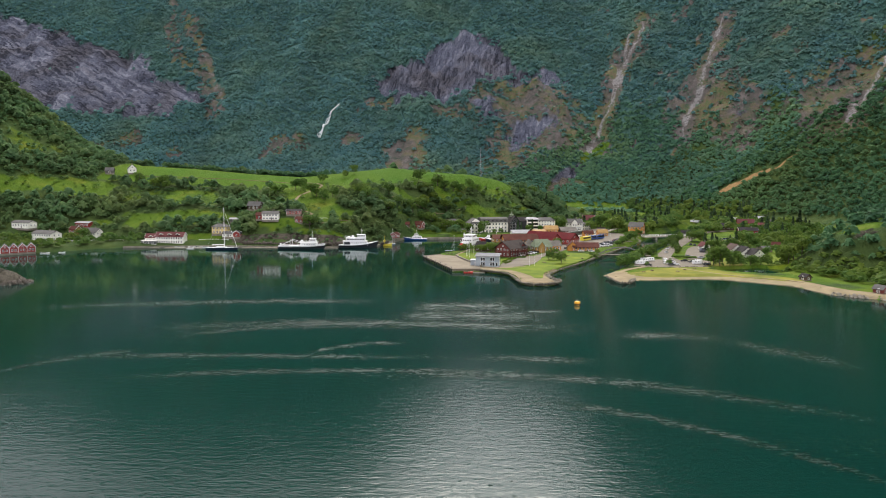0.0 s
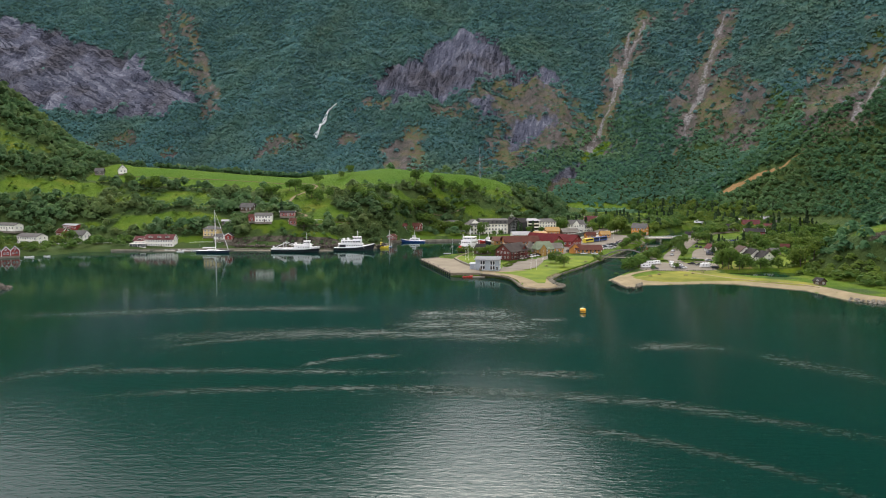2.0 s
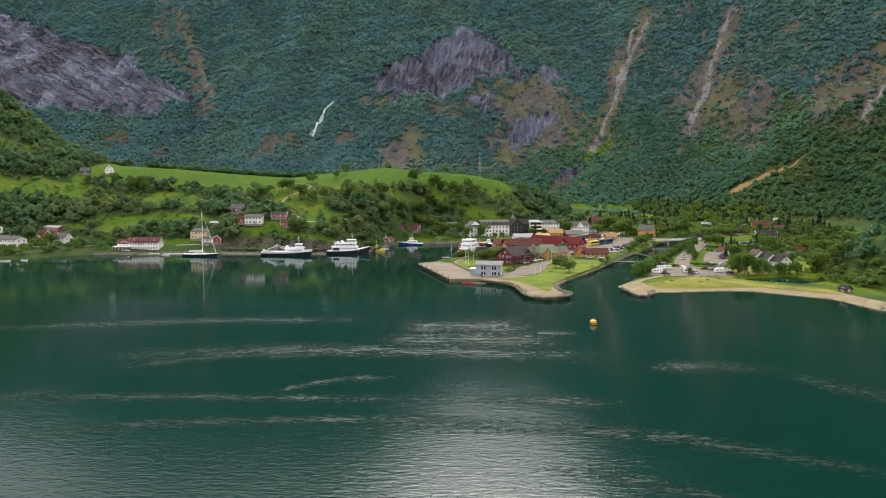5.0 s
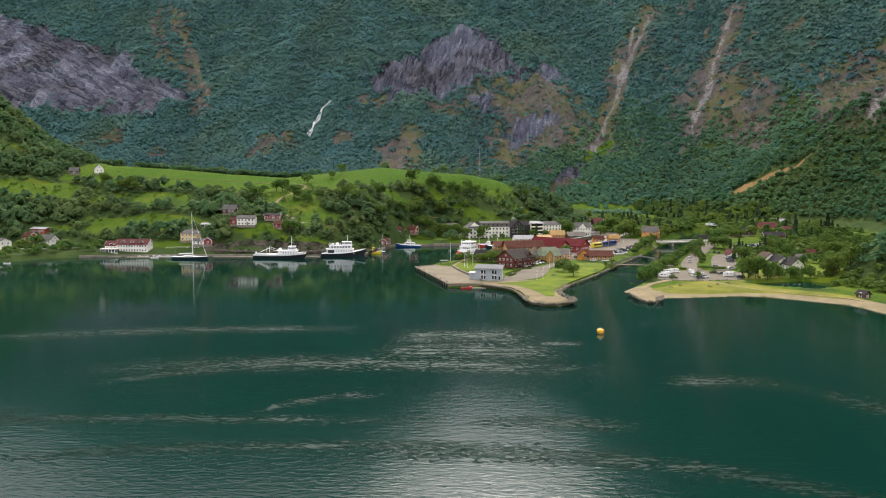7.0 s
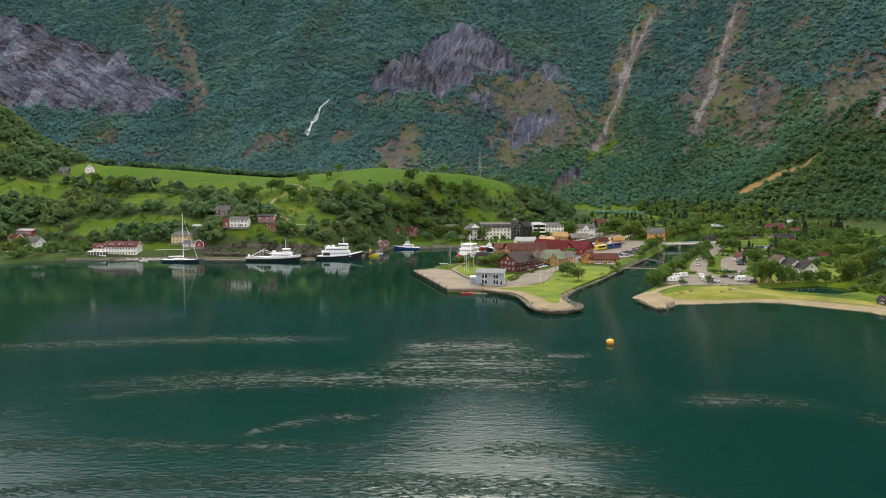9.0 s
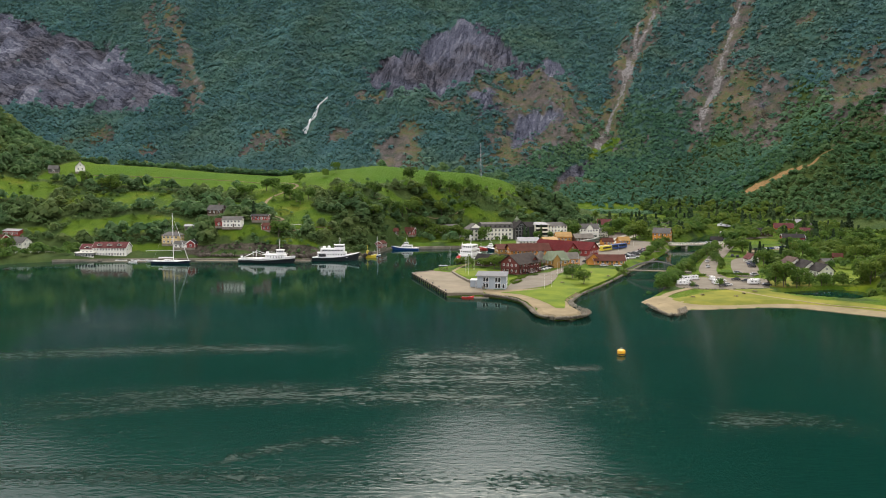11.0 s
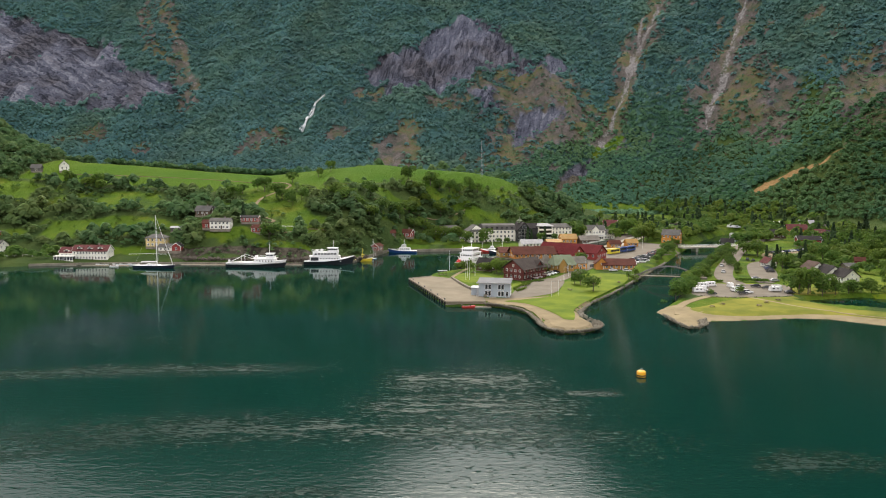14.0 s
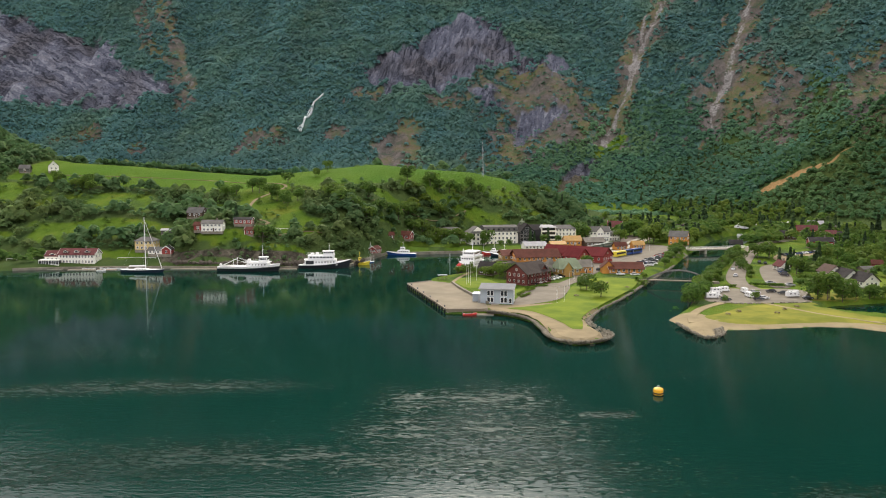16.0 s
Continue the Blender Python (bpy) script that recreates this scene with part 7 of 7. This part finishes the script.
for x, y, rz, c in ((70, 536, 62, 2), (78, 519.5, 5, 0), (85, 518.5, 5, 0), (141.5, 540.7, 65, 0), (134.5, 517, 65, 0), (166, 570, 70, 2), (167.4, 565, 70, 3), (142.6, 494, 5, 1), (149, 487.5, 12, 1),
                    (161, 525, 160, 2), (163, 531, 160, 4), (164.5, 537, 160, 1), (159.3, 519, 160, 3), (106, 446.5, 0, 2), (123, 451, 4, 0), (120, 448.5, 2, 2), (124.8, 465.5, 3, 0), (133, 469, 170, 3), (136, 464, 168, 2), (141, 451, 4, 3), (236, 560, 10, 0)):
    car(x, y, rz, c)
for i in range(11):
    car(193 + 2.7 * i, 604.5 + 1.75 * i, 118 + rng.uniform(-5, 5), rng.choice((0, 0, 1, 2, 4)))
for x, y, rz, L in ((102.3, 452.2, 4, 7.0), (105, 457.2, 2, 6.6), (109, 468, 8, 6.4), (113.5, 471, 10, 6.0), (121, 467.6, 90, 6.6), (118.6, 455.5, 96, 6.2), (137, 456.5, 5, 7.2), (139.5, 461, 3, 6.4)):
    camper(x, y, rz, L)
bus(93, 597, 50, HULL_YELLOW, "yellow coach in the bus yard")
bus(101, 607, 50, HULL_BLUE, "blue coach in the bus yard")
bus(106, 612, 50, HULL_BLUE, "blue coach in the bus yard")
for i in range(26):
    x, y = 225 + rng.uniform(0, 80), 770 + rng.uniform(0, 75)
    caravan(x, y, rng.choice((-10, 5, 80)), 5 + rng.random())

# train at the platform
train = thing("train", "dark green train standing at the platform", "train", pose(84.5, 628, ground_z(84.5, 628) + 0.3, 0, 0, 58.5))
for i in range(3):
    c = part("carriage", Shape().loft(section([(-8, 0.6), (8, 0.6), (8, 3.2), (7.6, 3.7), (-7.6, 3.7), (-8, 3.2)], 1.4)), surface("train_green", (0.03, 0.06, 0.045), 0.4, vary=0.2), train, at=pose(-17 + 17 * i, 0, 0))
    for s in (-1, 1):
        part("window_band", Shape().box(0, s * 1.4, 1.9, 14, 0.05, 0.9), GLASS, c)


def pole(name, label, x, y, h, r=0.07, lamp=False):
    ob = thing(name, label, "pole", pose(x, y, ground_z(x, y)), "poles along the harbour")
    part("shaft", Shape().rod((0, 0, -0.3), (0, 0, h), r, r * 0.5), TRIM, ob)
    if lamp:
        part("lamp_head", Shape().rod((0, 0, h), (0.9, 0, h + 0.15), 0.04).box(1.0, 0, h + 0.05, 0.6, 0.25, 0.12), METAL, ob)
    else:
        part("finial", Shape().lathe([(0.02, h), (0.13, h + 0.1), (0.02, h + 0.22)], 8), TRIM, ob)
    return ob


for x, y in ((0.7, 488), (2.5, 484.8), (5.4, 500), (1.6, 492)):
    pole("flagpole", "white flagpole above the pier", x, y, 9.5)
for x, y in ((36.5, 437.5), (39.8, 440.5), (48, 486), (52, 500), (64, 522), (102, 600), (118, 628)):
    pole("lamp_post", "slim street lamp beside the road", x, y, 6.5, 0.06, True)
pole("flagpole", "tall white mast beside the basin", -8, 533, 15, 0.12)
pole("flagpole", "tall white mast beside the basin", 11, 590, 16, 0.12)


def picnic_table(x, y, rz):
    ob = thing("picnic_table", "dark wooden picnic table on the lawn", "table", pose(x, y, ground_z(x, y) + 0.12, 0, 0, rz), "picnic tables on the lawn")
    part("tabletop", Shape().box(0, 0, 0.7, 1.8, 0.75, 0.06), BROWN, ob)
    for s in (-1, 1):
        part("bench", Shape().box(0, s * 0.72, 0.42, 1.8, 0.28, 0.05), BROWN, ob)
        part("leg", Shape().rod((s * 0.7, -0.7, 0), (s * 0.7, 0.3, 0.72), 0.05, n=4).rod((s * 0.7, 0.7, 0), (s * 0.7, -0.3, 0.72), 0.05, n=4).box(s * 0.7, 0, 0.36, 0.06, 1.6, 0.08), BROWN, ob)


for x, y in ((46.6, 454.4), (73, 479.3), (75.2, 477), (55.7, 482), (54.1, 486), (66, 492), (61, 474), (102, 420), (115, 417), (121, 425), (128, 431), (96, 414)):
    picnic_table(x, y, rng.uniform(0, 180))

shel = thing("waiting_shelter", "small open shelter with a pale roof on the pier", "shelter", pose(-11, 502, 1.6, 0, 0, 15))
part("roof", Shape().box(0, 0, 2.3, 4.6, 2.6, 0.25), PALEROOF, shel)
for sx in (-1, 0, 1):
    for sy in (-1, 1):
        part("post", Shape().box(sx * 2.0, sy * 1.0, -0.3, 0.15, 0.15, 2.7), BROWN, shel)
part("bench", Shape().box(0, 0.6, 0.4, 3.6, 0.4, 0.08), TIMBER, shel)

# the waterfall on the mountainside
FALL = surface("falling_water", (0.86, 0.88, 0.90), 0.6, vary=0.15)
sh = Shape()
rng2 = random.Random(4)
FALL_LINE = [(-211, 1287), (-216, 1284), (-225, 1281), (-227, 1266), (-230, 1253), (-233, 1243), (-237, 1232)]
for lane, (k0, k1, aside, wide) in enumerate(((0.0, 1.0, 0.0, 1.0), (0.36, 0.80, -3.2, 0.5), (0.30, 0.62, 2.0, 0.45), (0.66, 1.0, 2.2, 0.5), (0.86, 1.0, -2.6, 0.4))):
    rows = []
    for i in range(19):
        t = k0 + (k1 - k0) * i / 18
        j = min(int(t * 6), 5)
        (ax, ay), (bx, by) = FALL_LINE[j], FALL_LINE[j + 1]
        q = t * 6 - j
        side = aside * math.sin(math.pi * i / 18) if lane in (1, 2) else aside * (i / 18) ** 0.5
        x, y = ax + (bx - ax) * q + side + rng2.uniform(-0.35, 0.35), ay + (by - ay) * q
        w = wide * (0.18 + 0.45 * t) * rng2.uniform(0.35, 1.25)
        z = max(ground_z(x, y), ground_z(x + 3, y), ground_z(x - 3, y)) + 3.2
        rows.append([(x - w, y, z), (x + w, y, z), (x + w, y + 1.2, z - 2.5), (x - w, y + 1.2, z - 2.5)])
    sh.loft(rows)
wf = new("waterfall", sh.mesh("waterfall"))
wf.data.materials.append(FALL)
tagged(wf, "thin white waterfall down a wooded mountainside", "waterfall", kind="structure")

# ---- single trees of the village and the hedges ----
def tree_trunk(rng, tall, stem):
    sh = Shape().rod((0, 0, -0.4), (0.02, 0.01, tall * 0.45), stem, stem * 0.6, 7).rod((0.02, 0.01, tall * 0.45), (0, 0, tall * 0.85), stem * 0.6, stem * 0.15, 6)
    for _ in range(7):
        a, z = rng.uniform(0, math.tau), tall * rng.uniform(0.22, 0.6)
        r = tall * rng.uniform(0.18, 0.30)
        sh.rod((0, 0, z), (math.cos(a) * r, math.sin(a) * r, z + r * rng.uniform(0.5, 1.1)), stem * 0.35, stem * 0.08, 5)
    return sh.mesh("trunk")


trng = np.random.RandomState(77)
prng = random.Random(78)
KINDS = {"leafy": [], "fir": [], "birch": []}
for i in range(6):
    for kind, quads, leaf, width in (("leafy", 760, 0.040, 0.43), ("birch", 380, 0.040, 0.30)):
        v, f = crown_template(trng, quads, leaf, width, 7, lift=0.35)
        KINDS[kind].append((array_mesh("crown", v * np.array([1.1, 1.1, 1.02]) + np.array([0, 0, -0.06]), f, LEAF), tree_trunk(prng, 1.0, 0.028)))
for i in range(3):
    v, f = crown_template(trng, 420, 0.045, 0.19, cone=True)
    KINDS["fir"].append((array_mesh("crown", v, f, NEEDLE), Shape().rod((0, 0, -0.05), (0, 0, 0.95), 0.018, 0.004, 6).mesh("trunk")))
for kind in KINDS.values():
    for crown, trunk in kind:
        trunk.materials.append(BARK)
TREE_LABELS = {"leafy": "broad leafy green tree", "fir": "dark green spruce", "birch": "slender light green birch"}


def tree(x, y, h, kind="leafy", where="among the village houses", group="village trees"):
    crown, trunk = prng.choice(KINDS[kind])
    ob = thing("tree", TREE_LABELS[kind] + " " + where, "tree", pose(x, y, ground_z(x, y) - 0.1, 0, 0, prng.uniform(0, 360)), group)
    w = h * prng.uniform(0.9, 1.15)
    ob.scale = (w, w, h)
    part("trunk", trunk, None, ob)
    part("crown", crown, None, ob)
    return ob


def clear(x, y, gap=0.0):
    return all((x - a) ** 2 + (y - b) ** 2 > (r + gap) ** 2 for a, b, r in SITES)


for x, y, h, kind in ((53.8, 472, 8.5, "leafy"), (56.3, 451.5, 8, "leafy"), (51.5, 474, 6, "birch"), (64, 545, 8, "leafy"), (4.7, 511.5, 6, "leafy"), (9.8, 512.5, 6, "leafy"), (16.5, 508, 7.5, "leafy"), (20, 512, 7, "leafy"), (-1.5, 517, 5.5, "leafy"), (2, 523, 6, "birch"), (14, 514, 6, "leafy"), (-4, 519, 5, "birch"),
                      (19, 505, 7, "leafy"), (25, 512, 7, "leafy"), (36, 512, 6, "leafy"), (41, 514, 4.5, "leafy")):
    tree(x, y, h, kind, "beside the harbour", "harbour trees")
# round the grand hotel and the harbour head
for x, y, h, kind in ((-4, 662, 12, "leafy"), (1, 657, 10, "leafy"), (-8, 666, 12, "leafy"), (15, 658, 11, "leafy"), (13, 654, 5, "leafy"), (45, 665, 11, "fir"), (48, 668, 9, "fir"), (58, 672, 11, "fir"), (55, 669, 7, "leafy"), (83, 690, 15, "leafy"), (79, 694, 13, "leafy"),
                      (86, 686, 12, "leafy"), (66, 674, 6, "leafy"), (73, 676, 6, "leafy"), (-30, 672, 11, "leafy"), (-22, 676, 12, "leafy"), (-26, 668, 10, "leafy"), (-36, 664, 10, "leafy"), (-14, 672, 12, "leafy"), (-40, 672, 12, "leafy"), (-46, 660, 10, "birch"), (30, 658, 5, "leafy"),
                      (24, 655, 4, "leafy"), (111, 686, 9, "leafy"), (124, 728, 13, "leafy"), (131, 724, 14, "leafy"), (128, 735, 12, "leafy")):
    tree(x, y, h, kind, "near the white hotel", "hotel trees")
# river banks
for i in range(46):
    k = i / 46
    x, y = 81 + 46 * k + prng.uniform(0.0, 4.0), 425 + 108 * k + prng.uniform(-3, 3)
    if not 490 < y < 501 and y > 436:
        tree(x + 1, y, prng.uniform(4.5, 8.5), prng.choice(("leafy", "birch")), "on the river bank", "river bank trees")
for i in range(26):
    k = i / 26
    x, y = 133 + 50 * k + prng.uniform(0, 5), 540 + 116 * k + prng.uniform(-3, 3)
    tree(x - 2, y, prng.uniform(4.0, 7.5), prng.choice(("leafy", "birch")), "on the river bank", "river bank trees")
for i in range(18):
    k = i / 18
    x, y = 112 + 40 * k - prng.uniform(1.5, 4), 558 + 105 * k + prng.uniform(-3, 3)
    if clear(x, y):
        tree(x, y, prng.uniform(4.0, 8.0), prng.choice(("leafy", "leafy", "birch")), "on the river bank", "river bank trees")
for x, y, h in ((68, 457, 2.5), (73, 470, 3), (83, 491, 5), (80.5, 493, 4), (86, 503, 5), (79, 430, 3), (83, 436, 4)):
    tree(x, y, h, "birch", "on the river bank", "river bank trees")
# east side
for x, y, h, kind in ((145, 451, 11, "birch"), (148, 449, 12, "leafy"), (151, 454, 10, "birch"), (157, 453, 9, "leafy"), (163, 456, 6.5, "birch"), (167, 453, 6.5, "leafy"), (174, 456, 6, "birch"), (178, 455, 6.5, "leafy"), (185, 453, 9, "leafy"), (189, 460, 11, "leafy"), (193, 456, 11, "birch"), (160, 450, 6.5, "birch"), (171, 457, 5.5, "leafy"), (153, 447, 8, "birch"), (187, 448, 11, "leafy"), (195, 450, 12, "leafy"), (130, 678, 15, "leafy"), (127, 672, 14, "leafy"), (134, 683, 13, "leafy"), (123, 668, 12, "birch"),
                      (144, 457, 8, "birch"), (118, 447, 4.5, "birch"), (104, 441, 3.5, "birch"), (173, 560, 10, "fir"), (176, 553, 11, "fir"), (170, 552, 9, "fir"), (180, 558, 9, "fir"), (186, 545, 10, "fir"), (182, 538, 9, "fir"), (178, 545, 8, "leafy"),
                      (178, 587, 10, "leafy"), (174, 594, 9, "leafy"), (182, 597, 11, "leafy"), (176, 603, 9, "leafy"), (150, 558, 6, "leafy"), (148, 548, 6, "leafy"), (146, 538, 5.5, "leafy"), (152, 566, 7, "leafy"), (144, 528, 5, "leafy"), (142, 518, 4, "leafy"), (158, 575, 7, "leafy"),
                      (168, 526, 9, "leafy"), (172, 530, 10, "fir"), (165, 530, 9, "fir"), (176, 527, 8, "leafy"), (248, 640, 17, "fir"), (300, 700, 19, "fir"), (290, 690, 14, "fir")):
    tree(x, y, h, kind)
count = 0
while count < 105:
    x, y = prng.uniform(150, 300), prng.uniform(495, 860)
    if x < 0.46 * (y - 480) + 148 or inland(LAND, np.array([x]), np.array([y]))[0] < 6 or not clear(x, y, 1.0):
        continue
    if 186 < x < 224 and 580 < y < 628 or (abs(x - (0.46 * (y - 480) + 130)) < 12) or 148 < x < 172 and 480 < y < 566 or 176 < x < 205 and 440 < y < 512:
        continue
    tree(x, y, prng.uniform(5, 12), prng.choice(("leafy", "leafy", "leafy", "birch", "fir")))
    count += 1
count = 0
while count < 26:
    x, y = prng.uniform(50, 165), prng.uniform(690, 800)
    if inland(LAND, np.array([x]), np.array([y]))[0] < 5 or not clear(x, y, 2.0) or abs((x - 127) - (y - 719) * 0.42) < 9 or (y < 735 and x < 100):
        continue
    tree(x, y, prng.uniform(5, 11), prng.choice(("leafy", "leafy", "birch", "fir")))
    count += 1
# hill trees standing alone in the fields
for x, y, h in ((-205, 662, 5), (-196, 660, 5.5), (-188, 668, 4), (-168, 662, 9), (-150, 672, 10), (-144, 668, 11), (-160, 668, 8), (-112, 706, 8), (-120, 640, 9), (-116, 634, 8), (-112, 644, 9), (-126, 646, 8), (-106, 726, 9), (-40, 700, 11), (-34, 706, 10), (-30, 698, 9), (-20, 722, 10), (-12, 726, 11), (-4, 728, 10), (4, 738, 11), (10, 735, 10), (-272, 664, 10), (-266, 668, 11), (-260, 660, 9), (-89, 651, 12), (-77, 645, 11), (-67, 662, 13), (-58, 649, 11), (-48, 659, 11), (-44, 718, 12), (-27, 724, 13), (-36, 682, 12), (-18, 698, 12), (-161, 651, 11), (-131, 650, 12), (-129, 691, 9), (-289, 674, 11), (-82, 640, 12), (-72, 636, 11), (-64, 632, 11)):
    tree(x, y, h, "leafy", "on a hill meadow", "hill trees")
for x, y, h in ((-119, 580, 11), (-117, 584, 9), (-139, 596, 12), (-282, 556, 9), (-262, 555, 7)):
    tree(x, y, h, prng.choice(("fir", "leafy")), "near houses on the slope", "hill trees")


def hedge(line, w, h, label="low clipped green hedge"):
    """A hedge along a line: many leaf clumps in one crown."""
    ob = thing("hedge", label, "hedge", pose(line[0][0], line[0][1], ground_z(*line[0])), "hedges")
    rng = np.random.RandomState(int(line[0][0]))
    vs, fs, n = [], [], 0
    for (ax, ay), (bx, by) in zip(line, line[1:]):
        m = max(1, int(math.hypot(bx - ax, by - ay) / 0.8))
        for i in range(m):
            v, f = crown_template(rng, 26, 0.2, 0.55, 2)
            k = i / m
            vs.append(v * np.array([w, w, h]) + np.array([ax + (bx - ax) * k - line[0][0], ay + (by - ay) * k - line[0][1], -0.1]))
            fs.append(f + n)
            n += len(v)
    part("foliage", array_mesh("foliage", np.concatenate(vs), np.concatenate(fs), LEAF), None, ob)
    return ob


hedge([(22, 456), (26, 465), (31, 473)], 1.2, 1.3)
hedge([(27, 474), (33, 481), (38, 483)], 1.2, 1.2)
hedge([(23, 450), (28, 460)], 1.2, 1.2)
hedge([(131, 487), (138, 486), (145, 484)], 2.6, 1.9, "dense green hedge beside the car park")
hedge([(112, 492), (119, 492), (124, 491)], 2.4, 1.7, "dense green hedge beside the road")
hedge([(118, 484), (124, 484)], 1.8, 1.4, "dense green hedge beside the road")
hedge([(118, 500), (124, 503)], 2.0, 1.6, "dense green hedge beside the road")
hedge([(154, 492), (160, 497), (168, 497), (176, 492)], 3.0, 2.4, "dense green hedge round a garden")
hedge([(162, 508), (170, 512), (176, 520)], 3.0, 2.6, "dense green hedge round a garden")
hedge([(140, 513), (146, 530), (152, 545)], 1.8, 1.8, "shrubs between road and car park")

# thickets farther up the valley
gx, gy, dice = scatter(60, 330, 700, 1080, 6.5, 24)
gz = land_height(gx, gy)
rock, scree, brown, dirt, meadow, top = zones(gx, gy, gz)
ok = (inland(LAND, gx, gy) > 5) & (gz < 20) & (dice > 0.36 - 0.3 * ease(800, 900, gy)) & (blob(gx, gy, 130, 1015, 70, 20, 75) < 0.4) & (hill(gx, gy)[0] < 4)
for a, b, r in SITES:
    ok &= (gx - a) ** 2 + (gy - b) ** 2 > (r + 1) ** 2
ok &= ~((gx > 90) & (gx < 215) & (gy > 835) & (gy < 1050)) & ~((np.abs((gx - 127) - (gy - 719) * 0.42) < 7) & (gy < 780)) & ~((gy < 860) & (gx > 220) & (dice < 0.72))
woods("valley_thickets", "green thickets on the valley floor", np.stack([gx, gy, gz], -1)[ok & (dice < 0.9)], MID_CROWNS, LEAF, 34, (5, 10), (0.8, 1.2))
woods("valley_firs", "dark firs on the valley floor", np.stack([gx, gy, gz], -1)[ok & (dice >= 0.9)], [crown_template(trng, 60, 0.10, 0.19, cone=True) for _ in range(3)], NEEDLE, 35, (7, 13), (0.9, 1.2), 0.0)

gx, gy, dice = scatter(150, 320, 495, 760, 6.0, 26)
gz = land_height(gx, gy)
lane = 0.46 * (gy - 480) + 130
ok = (gx > lane + 20) & (inland(LAND, gx, gy) > 6) & (dice > 0.5) & (gz < 12) & ~((gx > 184) & (gx < 226) & (gy > 578) & (gy < 630)) & ~((gx > 174) & (gx < 207) & (gy > 440) & (gy < 514)) & ~((gx < 174) & (gy < 568))
for a, b, r in SITES:
    ok &= (gx - a) ** 2 + (gy - b + 3) ** 2 > (r + 2) ** 2
woods("garden_thickets", "leafy garden trees and shrubs between village houses", np.stack([gx, gy, gz], -1)[ok], MID_CROWNS, LEAF, 38, (3, 7.5), (0.9, 1.3))
gx, gy, dice = scatter(176, 240, 330, 500, 4.5, 27)
gz = land_height(gx, gy)
ok = (inland(LAND, gx, gy) > 9) & (dice > 0.3) & (gz < 11) & ~((gx < 207) & (gy > 436)) & (gx > 186 - 0.25 * (gy - 400))
woods("shore_thickets", "leafy scrub behind the beach", np.stack([gx, gy, gz], -1)[ok], MID_CROWNS, LEAF, 39, (2.5, 6.5), (0.9, 1.4))

gx, gy, dice = scatter(-380, -240, 490, 600, 4.6, 28)
gz = land_height(gx, gy)
ok = (inland(LAND, gx, gy) > 4) & (dice > 0.48) & (hill(gx, gy)[0] < 3.5) & (gy < 575)
for a, b, r in SITES:
    ok &= (gx - a) ** 2 + (gy - b + 5) ** 2 > (r + 2.5) ** 2
woods("cove_thickets", "leafy garden trees round houses by a cove", np.stack([gx, gy, gz], -1)[ok], MID_CROWNS, LEAF, 40, (2.5, 6), (0.9, 1.4))

gx, gy, dice = scatter(120, 290, 680, 900, 5.0, 44)
gz = land_height(gx, gy)
bank = inland(LAND, gx, gy)
ok = (bank > 2.5) & (bank < 26) & (dice > 0.25)
for a, b, r in SITES + [(147, 652, 14), (186, 660, 16)]:
    ok &= (gx - a) ** 2 + (gy - b) ** 2 > (r + 2) ** 2
woods("upper_river_thickets", "leafy trees crowding the upper river banks", np.stack([gx, gy, gz], -1)[ok], MID_CROWNS, LEAF, 45, (4.5, 9), (0.8, 1.15))

gx, gy, dice = scatter(143, 200, 444, 466, 2.6, 48)
gz = land_height(gx, gy)
ok = (inland(POND, gx, gy) < -1.5) & (dice > 0.5) & (gy > 444 + 0.1 * (gx - 143)) & (gy < 464) & (gx > 143 + 1.1 * np.maximum(gy - 456, 0))
woods("pond_bushes", "low leafy bushes under trees beside a pond", np.stack([gx, gy, gz], -1)[ok], SHRUBS, LEAF, 49, (1.6, 4.0), (0.9, 1.3))
